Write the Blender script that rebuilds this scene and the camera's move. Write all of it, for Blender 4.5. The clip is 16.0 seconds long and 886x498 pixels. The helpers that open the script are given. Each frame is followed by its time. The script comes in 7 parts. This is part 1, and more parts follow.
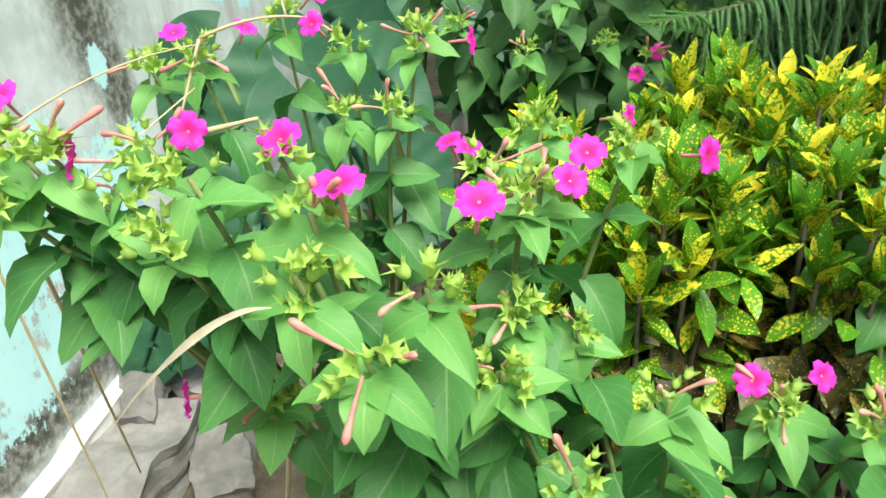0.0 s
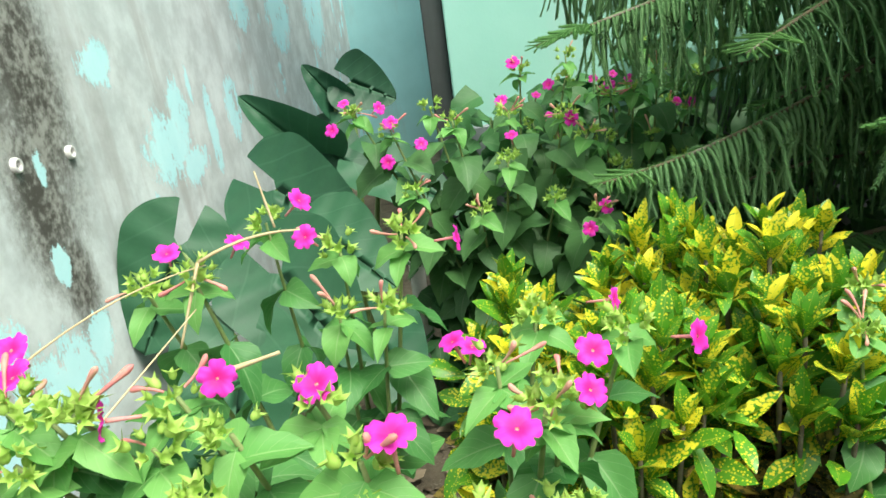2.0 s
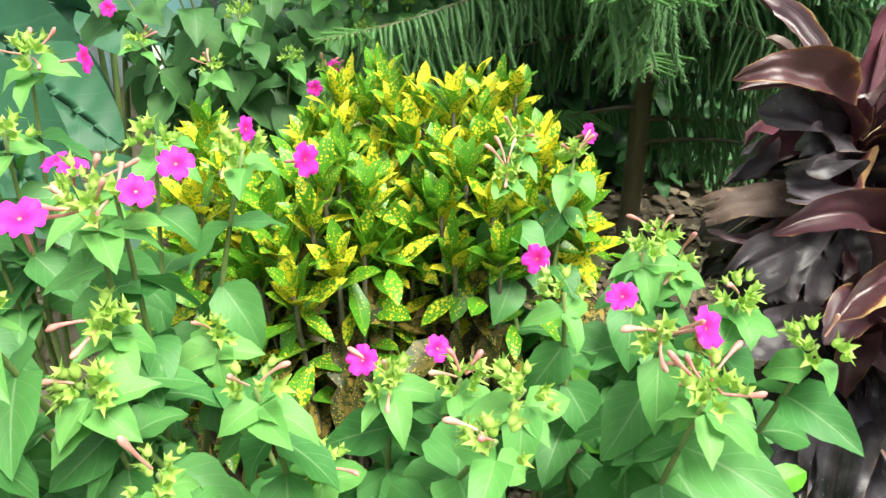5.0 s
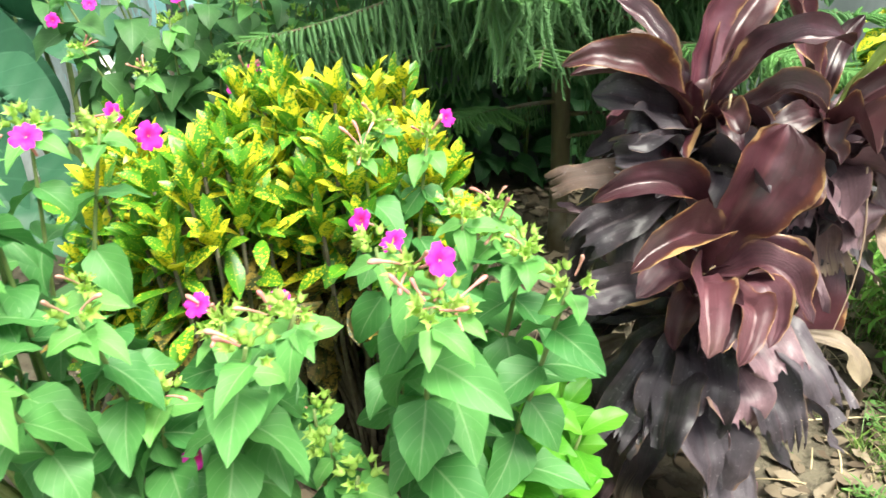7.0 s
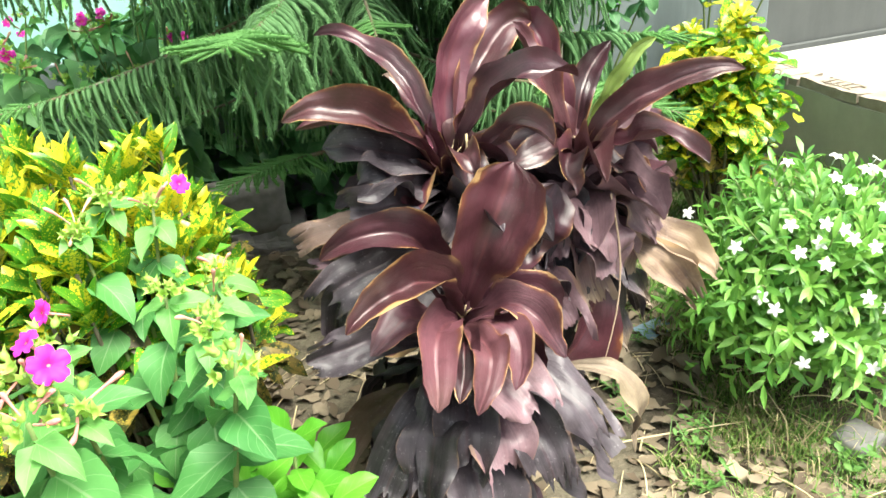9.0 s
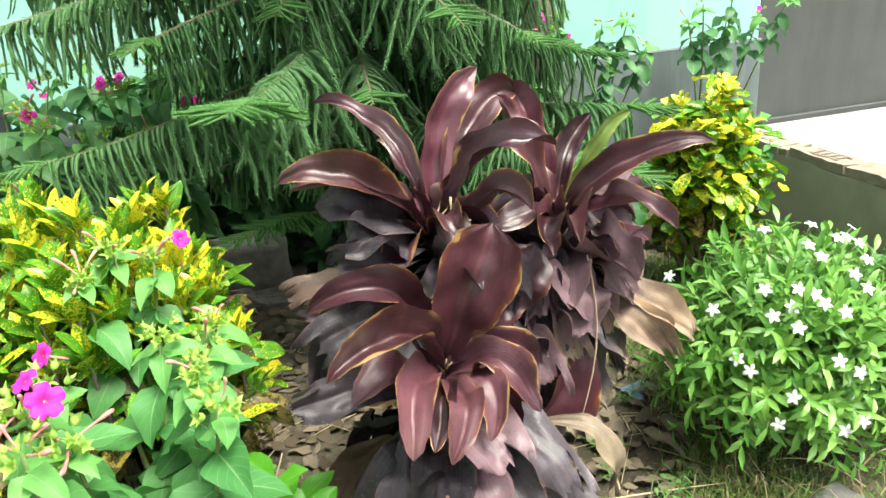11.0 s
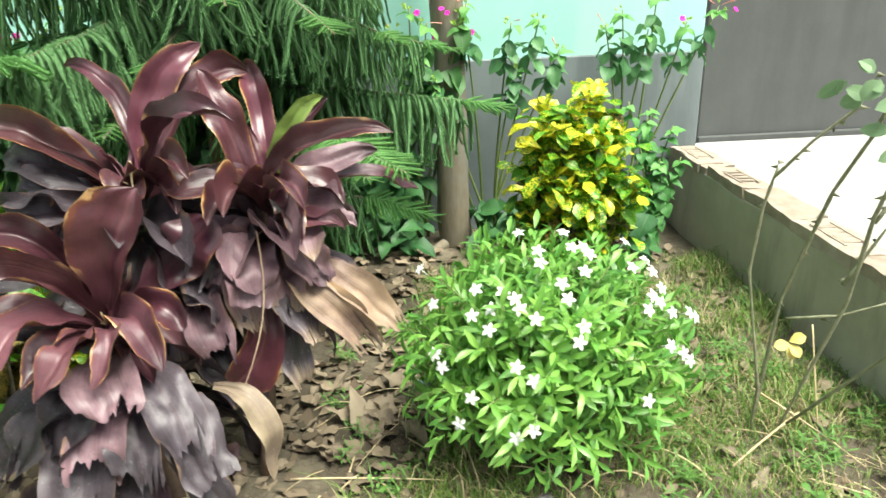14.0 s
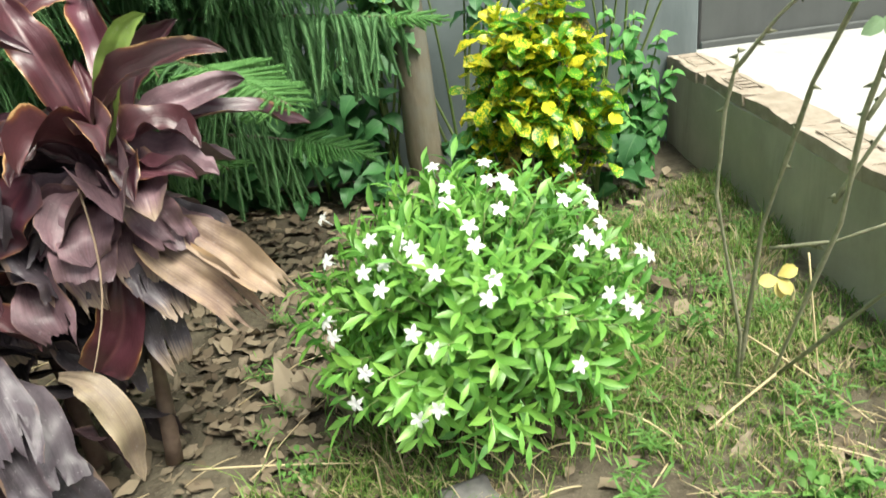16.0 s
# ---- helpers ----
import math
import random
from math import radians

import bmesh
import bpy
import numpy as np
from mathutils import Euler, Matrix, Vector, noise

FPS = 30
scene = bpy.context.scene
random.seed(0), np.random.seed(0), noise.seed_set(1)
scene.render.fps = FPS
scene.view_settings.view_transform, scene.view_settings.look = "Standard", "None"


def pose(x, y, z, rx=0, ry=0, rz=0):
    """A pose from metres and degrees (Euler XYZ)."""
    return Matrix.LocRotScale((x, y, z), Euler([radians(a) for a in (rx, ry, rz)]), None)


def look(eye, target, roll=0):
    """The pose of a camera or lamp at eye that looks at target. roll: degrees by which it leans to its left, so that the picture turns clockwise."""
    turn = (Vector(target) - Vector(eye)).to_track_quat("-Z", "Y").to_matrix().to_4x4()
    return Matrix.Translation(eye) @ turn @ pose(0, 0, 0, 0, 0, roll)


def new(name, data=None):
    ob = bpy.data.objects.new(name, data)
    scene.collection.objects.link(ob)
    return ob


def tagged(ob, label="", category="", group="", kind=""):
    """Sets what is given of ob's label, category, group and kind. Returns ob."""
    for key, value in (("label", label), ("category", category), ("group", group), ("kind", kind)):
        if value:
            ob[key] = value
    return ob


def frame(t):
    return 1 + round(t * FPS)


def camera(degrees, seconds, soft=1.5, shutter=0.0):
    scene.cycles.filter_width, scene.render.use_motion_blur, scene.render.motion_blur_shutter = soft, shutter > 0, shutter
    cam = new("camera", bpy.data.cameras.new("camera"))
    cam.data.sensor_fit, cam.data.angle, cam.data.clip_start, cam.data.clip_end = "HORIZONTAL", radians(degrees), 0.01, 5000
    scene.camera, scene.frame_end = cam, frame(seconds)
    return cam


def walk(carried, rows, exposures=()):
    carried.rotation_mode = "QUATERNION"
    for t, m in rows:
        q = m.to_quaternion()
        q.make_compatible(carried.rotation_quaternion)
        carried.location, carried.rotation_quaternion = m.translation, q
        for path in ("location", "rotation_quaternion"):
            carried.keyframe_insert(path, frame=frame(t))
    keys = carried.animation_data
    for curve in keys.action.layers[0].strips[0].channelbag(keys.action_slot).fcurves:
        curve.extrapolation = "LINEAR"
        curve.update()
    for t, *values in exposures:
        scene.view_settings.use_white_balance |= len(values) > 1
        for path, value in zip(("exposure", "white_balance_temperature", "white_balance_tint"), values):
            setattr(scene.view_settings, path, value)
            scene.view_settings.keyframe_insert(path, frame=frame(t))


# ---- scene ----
cam = camera(62.9, 16.0, 1.5, 0.28)
METRES, EYE, TILT, LEAN, TURN = 2.1, 0.95, -26.0, 4.85, 0.0
PATH = [
    (0, (0.085, 0.099, 0.952), (-0.239, 1.807, -0.036), -4.9),
    (0.2, (0.058, 0.107, 0.954), (-0.217, 1.816, -0.047), -6.2),
    (0.4, (0.021, 0.103, 0.964), (-0.220, 1.846, 0.012), -6.6),
    (0.5, (0.007, 0.102, 0.972), (-0.215, 1.866, 0.056), -6.3),
    (1, (-0.017, 0.092, 0.999), (-0.235, 1.907, 0.187), -9.9),
    (1.5, (0.003, 0.1, 1.014), (-0.157, 1.937, 0.24), -7.2),
    (2, (0.034, 0.1, 1.032), (-0.105, 1.967, 0.329), -7.9),
    (2.5, (0.049, 0.101, 1.03), (-0.045, 1.975, 0.338), -7.3),
    (3, (0.075, 0.082, 1.001), (-0.027, 1.895, 0.163), -4.9),
    (3.2, (0.107, 0.066, 0.982), (-0.015, 1.872, 0.13), -4.0),
    (3.5, (0.133, 0.059, 0.971), (0.16, 1.831, 0.044), -2.4),
    (4, (0.174, 0.05, 0.967), (0.336, 1.796, 0.005), -2.6),
    (4.1, (0.184, 0.048, 0.966), (0.326, 1.774, -0.035), -5.4),
    (4.5, (0.203, 0.06, 0.959), (0.448, 1.788, -0.018), -1.9),
    (4.7, (0.214, 0.071, 0.956), (0.476, 1.795, -0.023), -1.2),
    (6.8, (0.375, -0.089, 0.945), (0.547, 1.672, 0.014), -3.3),
    (7, (0.408, -0.082, 0.949), (0.612, 1.67, 0.006), -2.9),
    (7.5, (0.487, -0.069, 0.954), (0.616, 1.694, 0.019), -5.7),
    (8, (0.569, -0.067, 0.962), (0.728, 1.707, 0.053), -6.9),
    (8.5, (0.644, -0.078, 0.949), (0.976, 1.66, 0.016), -5.6),
    (9, (0.66, -0.082, 0.952), (1.051, 1.665, 0.06), -6.2),
    (9.5, (0.666, -0.084, 0.958), (1.071, 1.687, 0.121), -5.5),
    (10, (0.672, -0.078, 0.965), (1.107, 1.716, 0.195), -5.4),
    (10.2, (0.673, -0.078, 0.97), (1.103, 1.724, 0.216), -5.5),
    (12.3, (0.814, -0.268, 0.952), (1.105, 1.576, 0.235), -3.5),
    (12.5, (0.861, -0.254, 0.95), (1.049, 1.61, 0.249), -4.9),
    (13, (1.024, -0.225, 0.95), (0.979, 1.627, 0.195), -2.8),
    (13.4, (1.153, -0.207, 0.94), (1.136, 1.667, 0.243), -6.5),
    (13.5, (1.152, -0.236, 0.95), (1.163, 1.647, 0.275), -7.3),
    (13.7, (1.2, -0.25, 0.952), (1.257, 1.61, 0.218), -5.8),
    (14, (1.275, -0.28, 0.917), (1.429, 1.576, 0.186), -1.7),
    (14.5, (1.367, -0.231, 0.892), (1.531, 1.616, 0.143), -4.1),
    (15, (1.436, -0.17, 0.878), (1.542, 1.654, 0.065), -5.1),
    (15.5, (1.482, -0.111, 0.863), (1.518, 1.727, 0.073), -6.0),
    (16, (1.505, -0.097, 0.821), (1.515, 1.705, -0.046), -7.5),
]
EXPOSURES = [(t, stops, 6400, 3) for t, stops in ((0.0, 0.74), (2.0, 0.74), (4.5, 1.13), (7.0, 1.42), (8.5, 1.68), (9.0, 1.64), (10.0, 1.5), (12.5, 1.03), (13.5, 1.32), (15.0, 1.0), (16.0, 1.0))]
walk(cam, [(t, look(eye, target, roll)) for t, eye, target, roll in PATH], EXPOSURES)

# ---- light ----
SUN_EL, SUN_AZ = radians(64), radians(132)
world = bpy.data.worlds.new("sky")
scene.world = world
world.use_nodes = True
wn = world.node_tree
sky = wn.nodes.new("ShaderNodeTexSky")
sky.sky_type, sky.sun_disc = "NISHITA", False
sky.sun_elevation, sky.sun_rotation = SUN_EL, SUN_AZ
sky.air_density, sky.dust_density, sky.ozone_density = 0.8, 7.0, 0.6
wn.links.new(sky.outputs[0], wn.nodes["Background"].inputs[0])
wn.nodes["Background"].inputs[1].default_value = 0.085
sun = new("sun", bpy.data.lights.new("sun", "SUN"))
sun.data.energy, sun.data.angle, sun.data.color = 3.4, radians(35), (1.0, 0.97, 0.88)
sun.matrix_basis = look((0, 0, 0), (-math.sin(SUN_AZ) * math.cos(SUN_EL), -math.cos(SUN_AZ) * math.cos(SUN_EL), -math.sin(SUN_EL)))

# ---- material helpers ----


class Nodes:
    """Short hand for a node material."""

    def __init__(self, name):
        self.mat = bpy.data.materials.new(name)
        self.mat.use_nodes = True
        self.tree = self.mat.node_tree
        self.bsdf = self.tree.nodes["Principled BSDF"]
        self.out = self.tree.nodes["Material Output"]

    def link(self, a, b):
        self.tree.links.new(a, b)

    def node(self, kind, **values):
        n = self.tree.nodes.new(kind)
        for key, value in values.items():
            setattr(n, key, value)
        return n

    def plug(self, sock, value):
        if isinstance(value, bpy.types.NodeSocket):
            self.link(value, sock)
        elif isinstance(value, tuple) and len(value) == 3 and sock.type == "RGBA":
            sock.default_value = (*value, 1)
        else:
            sock.default_value = value

    def coord(self, which="Object"):
        return self.node("ShaderNodeTexCoord").outputs[which]

    def noise(self, vec, scale, detail=4.0, rough=0.6, distort=0.0):
        n = self.node("ShaderNodeTexNoise")
        self.plug(n.inputs["Vector"], vec)
        n.inputs["Scale"].default_value, n.inputs["Detail"].default_value = scale, detail
        n.inputs["Roughness"].default_value, n.inputs["Distortion"].default_value = rough, distort
        return n.outputs["Fac"]

    def voronoi(self, vec, scale, feature="F1"):
        n = self.node("ShaderNodeTexVoronoi", feature=feature)
        self.plug(n.inputs["Vector"], vec)
        n.inputs["Scale"].default_value = scale
        return n.outputs["Distance"]

    def math(self, op, a, b=0.0, clamp=False):
        n = self.node("ShaderNodeMath", operation=op, use_clamp=clamp)
        self.plug(n.inputs[0], a)
        self.plug(n.inputs[1], b)
        return n.outputs[0]

    def step(self, value, lo, hi):
        n = self.node("ShaderNodeMapRange", interpolation_type="SMOOTHSTEP")
        self.plug(n.inputs["Value"], value)
        self.plug(n.inputs["From Min"], lo)
        self.plug(n.inputs["From Max"], hi)
        return n.outputs["Result"]

    def mix(self, fac, a, b, blend="MIX"):
        n = self.node("ShaderNodeMix", data_type="RGBA", blend_type=blend)
        self.plug(n.inputs[0], fac)
        self.plug(n.inputs[6], a)
        self.plug(n.inputs[7], b)
        return n.outputs[2]

    def scaled(self, vec, sx, sy, sz):
        n = self.node("ShaderNodeMapping")
        self.plug(n.inputs["Vector"], vec)
        n.inputs["Scale"].default_value = (sx, sy, sz)
        return n.outputs[0]

    def split(self, vec):
        n = self.node("ShaderNodeSeparateXYZ")
        self.plug(n.inputs[0], vec)
        return n.outputs

    def rand(self):
        return self.node("ShaderNodeObjectInfo").outputs["Random"]

    def island(self):
        return self.node("ShaderNodeNewGeometry").outputs["Random Per Island"]

    def bump(self, height, strength=0.3, distance=0.002):
        n = self.node("ShaderNodeBump")
        n.inputs["Strength"].default_value, n.inputs["Distance"].default_value = strength, distance
        self.link(height, n.inputs["Height"])
        self.link(n.outputs[0], self.bsdf.inputs["Normal"])

    def done(self, colour, rough=0.6, translucent=0.0, spec=0.5, metal=0.0):
        self.plug(self.bsdf.inputs["Base Color"], colour)
        self.plug(self.bsdf.inputs["Roughness"], rough)
        self.bsdf.inputs["Specular IOR Level"].default_value = spec
        self.bsdf.inputs["Metallic"].default_value = metal
        if translucent:
            t = self.node("ShaderNodeBsdfTranslucent")
            self.plug(t.inputs[0], colour)
            m = self.node("ShaderNodeMixShader")
            m.inputs[0].default_value = translucent
            self.link(self.bsdf.outputs[0], m.inputs[1])
            self.link(t.outputs[0], m.inputs[2])
            self.link(m.outputs[0], self.out.inputs[0])
        return self.mat


def leaf_material(name, dark, light, vein, rough=0.5, translucent=0.25, veins=9.0, vein_gain=0.5, random_from="rand", spec=0.4):
    """A green leaf: midrib and side veins by its UV, mottling, and a shade of its own."""
    n = Nodes(name)
    uv = n.split(n.coord("UV"))
    side = n.math("ABSOLUTE", n.math("SUBTRACT", uv[0], 0.5))
    rib = n.math("SUBTRACT", 1.0, n.step(side, 0.008, 0.035))
    wave = n.math("SINE", n.math("MULTIPLY", n.math("SUBTRACT", uv[1], n.math("MULTIPLY", side, 0.7)), veins * 6.283))
    sidev = n.math("MULTIPLY", n.step(wave, 0.93, 1.0), 0.45)
    v = n.math("MAXIMUM", rib, sidev)
    own = n.rand() if random_from == "rand" else n.island()
    spot = n.noise(n.coord("Object"), 45, 3)
    shade = n.math("ADD", n.math("MULTIPLY", own, 0.7), n.math("MULTIPLY", n.math("SUBTRACT", spot, 0.35), 0.6), clamp=True)
    col = n.mix(shade, dark, light)
    col = n.mix(n.math("MULTIPLY", v, vein_gain), col, vein)
    n.bump(n.math("ADD", n.math("MULTIPLY", v, -1.0), n.math("MULTIPLY", n.noise(n.coord("Object"), 160, 2), 0.5)), 0.35, 0.001)
    return n.done(col, n.math("ADD", rough, n.math("MULTIPLY", spot, 0.15)), translucent, spec)


def plain(name, a, b, scale=30, rough=0.6, translucent=0.0, bump=0.2, spec=0.4, own=True):
    """Two shades mixed by noise and by the piece's own random number."""
    n = Nodes(name)
    f = n.noise(n.coord("Object"), scale, 4)
    fac = n.step(f, 0.3, 0.7)
    if own:
        fac = n.math("ADD", n.math("MULTIPLY", fac, 0.6), n.math("MULTIPLY", n.rand(), 0.5), clamp=True)
    n.bump(n.noise(n.coord("Object"), scale * 5, 3), bump, 0.001)
    return n.done(n.mix(fac, a, b), rough, translucent, spec)


# ---- materials ----
M_MIRABILIS = leaf_material("four_oclock_leaf", (0.055, 0.205, 0.05), (0.125, 0.335, 0.088), (0.32, 0.48, 0.24), 0.42, 0.28, 6, 0.45)
M_MIRA_TOP = leaf_material("four_oclock_young_leaf", (0.12, 0.35, 0.08), (0.21, 0.47, 0.12), (0.4, 0.56, 0.25), 0.45, 0.3, 6, 0.4)
M_MIRA_PALE = leaf_material("pale_broad_leaf", (0.055, 0.17, 0.06), (0.15, 0.33, 0.13), (0.25, 0.42, 0.21), 0.4, 0.3, 6, 0.4)
# four o'clock leaf darkened for the back plants, their shade put into the colour
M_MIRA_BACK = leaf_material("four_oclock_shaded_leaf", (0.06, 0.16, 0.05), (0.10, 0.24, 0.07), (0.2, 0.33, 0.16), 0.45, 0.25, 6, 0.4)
M_CALYX = plain("calyx", (0.33, 0.54, 0.085), (0.48, 0.67, 0.17), 90, 0.5, 0.25)
M_STEM = plain("green_stem", (0.12, 0.2, 0.05), (0.22, 0.27, 0.1), 60, 0.55, 0.0)
M_PETAL = None
M_TUBE = plain("flower_tube", (0.75, 0.22, 0.28), (0.78, 0.42, 0.36), 80, 0.5, 0.2)
M_BUD = plain("bud", (0.72, 0.22, 0.24), (0.75, 0.5, 0.36), 80, 0.5, 0.2)
M_LANCE = leaf_material("glossy_small_leaf", (0.12, 0.33, 0.045), (0.33, 0.60, 0.11), (0.42, 0.62, 0.22), 0.27, 0.25, 5, 0.3, spec=0.65)
# small leaf again, with the bush's inner shade put into a darker green
M_LANCE_REST = leaf_material("glossy_small_leaf_shaded", (0.08, 0.26, 0.04), (0.27, 0.52, 0.09), (0.3, 0.52, 0.18), 0.3, 0.25, 5, 0.3, "island", 0.6)
M_WHITE = plain("white_petal", (0.8, 0.8, 0.78), (0.86, 0.86, 0.86), 60, 0.5, 0.25)
M_TARO = leaf_material("elephant_ear_leaf", (0.015, 0.068, 0.034), (0.040, 0.135, 0.064), (0.08, 0.19, 0.11), 0.45, 0.15, 5, 0.4, spec=0.4)
M_BRIGHT = leaf_material("bright_leaf", (0.075, 0.30, 0.02), (0.17, 0.47, 0.04), (0.3, 0.55, 0.12), 0.32, 0.3, 6, 0.35)
M_ROSE = leaf_material("rose_leaf", (0.16, 0.27, 0.13), (0.27, 0.4, 0.22), (0.33, 0.45, 0.28), 0.5, 0.25, 7, 0.3)
M_DRY = plain("dry_leaf", (0.11, 0.085, 0.058), (0.30, 0.245, 0.17), 30, 0.75)
M_STRAW = plain("straw", (0.46, 0.36, 0.19), (0.62, 0.52, 0.33), 50, 0.6)
M_STALK = plain("dry_leaf_stalk", (0.26, 0.18, 0.13), (0.42, 0.31, 0.22), 50, 0.6)
M_PAPER = plain("papery_dry_leaf", (0.58, 0.48, 0.33), (0.74, 0.66, 0.50), 50, 0.6)
M_TWIG = plain("twig", (0.09, 0.08, 0.05), (0.2, 0.18, 0.12), 80, 0.8, 0, 0.5)
M_ROSE_STEM = plain("rose_stem", (0.15, 0.16, 0.09), (0.34, 0.33, 0.22), 70, 0.75, 0, 0.5)
M_PIPE = plain("white_plastic", (0.62, 0.62, 0.6), (0.8, 0.8, 0.78), 40, 0.4)


def petal_material():
    n = Nodes("magenta_petal")
    uv = n.split(n.coord("UV"))
    deep = n.math("SUBTRACT", 1.0, n.step(uv[1], 0.05, 0.6))
    streak = n.noise(n.scaled(n.coord("UV"), 60, 2, 1), 1.0, 3)
    col = n.mix(n.math("MULTIPLY", streak, 0.6), (0.80, 0.03, 0.50), (0.88, 0.075, 0.66))
    col = n.mix(n.math("MULTIPLY", deep, 0.75), col, (0.78, 0.008, 0.20))
    n.bump(streak, 0.25, 0.0008)
    return n.done(col, 0.55, 0.3, 0.3)


M_PETAL = petal_material()


def croton_material(name, lo, hi, joined=False):
    """Deep green leaf, dusted with yellow; some leaves nearly all yellow."""
    n = Nodes(name)
    own = n.island() if joined else n.rand()
    obj = n.coord("Object")
    uv = n.split(n.coord("UV"))
    side = n.math("ABSOLUTE", n.math("SUBTRACT", uv[0], 0.5))
    rib = n.math("SUBTRACT", 1.0, n.step(side, 0.01, 0.04))
    vec = n.node("ShaderNodeVectorMath", operation="ADD")
    n.link(obj, vec.inputs[0])
    n.link(n.math("MULTIPLY", own, 17.0), vec.inputs[1])
    cells = n.voronoi(vec.outputs[0], 250)
    blot = n.noise(vec.outputs[0], 55, 3)
    reach = n.math("ADD", n.math("MULTIPLY", n.step(own, lo, hi), 0.75), n.math("MULTIPLY", n.math("SUBTRACT", blot, 0.48), 1.1))
    dots = n.math("SUBTRACT", 1.0, n.step(n.math("SUBTRACT", cells, n.math("MULTIPLY", reach, 0.75)), 0.14, 0.28))
    green = n.mix(n.noise(obj, 40, 3), (0.035, 0.165, 0.014), (0.15, 0.42, 0.026))
    yellow = n.mix(blot, (0.66, 0.58, 0.012), (0.82, 0.76, 0.06))
    col = n.mix(dots, green, yellow)
    col = n.mix(n.math("MULTIPLY", rib, 0.4), col, (0.45, 0.5, 0.08))
    n.bump(n.math("ADD", n.math("MULTIPLY", rib, -1.0), n.noise(obj, 120, 2)), 0.4, 0.001)
    return n.done(col, n.math("ADD", 0.24, n.math("MULTIPLY", blot, 0.2)), 0.2, 0.5)


M_CROTON = croton_material("croton_leaf", 0.3, 1.2)
M_CROTON_IN = croton_material("croton_inner_leaf", 0.35, 1.25, True)
M_CROTON_YIN = croton_material("croton_inner_yellow_leaf", -0.9, 0.9, True)
M_CROTON_BALL = croton_material("croton_mixed_leaf", 0.1, 1.3, True)
M_CROTON_YELLOW = croton_material("croton_yellow_leaf", -0.9, 0.8)


def croton_old(name, joined=False):
    n = Nodes(name)
    obj = n.coord("Object")
    blot = n.noise(obj, 70, 4)
    cells = n.voronoi(obj, 230)
    col = n.mix(n.step(cells, 0.12, 0.36), (0.55, 0.44, 0.07), (0.035, 0.05, 0.012))
    col = n.mix(n.step(blot, 0.42, 0.6), col, n.mix(n.island() if joined else n.rand(), (0.42, 0.30, 0.06), (0.07, 0.055, 0.022)))
    return n.done(col, 0.5, 0.15, 0.4)


M_CROTON_OLD = croton_old("croton_old_leaf")
M_CROTON_OIN = croton_old("croton_inner_old_leaf", True)


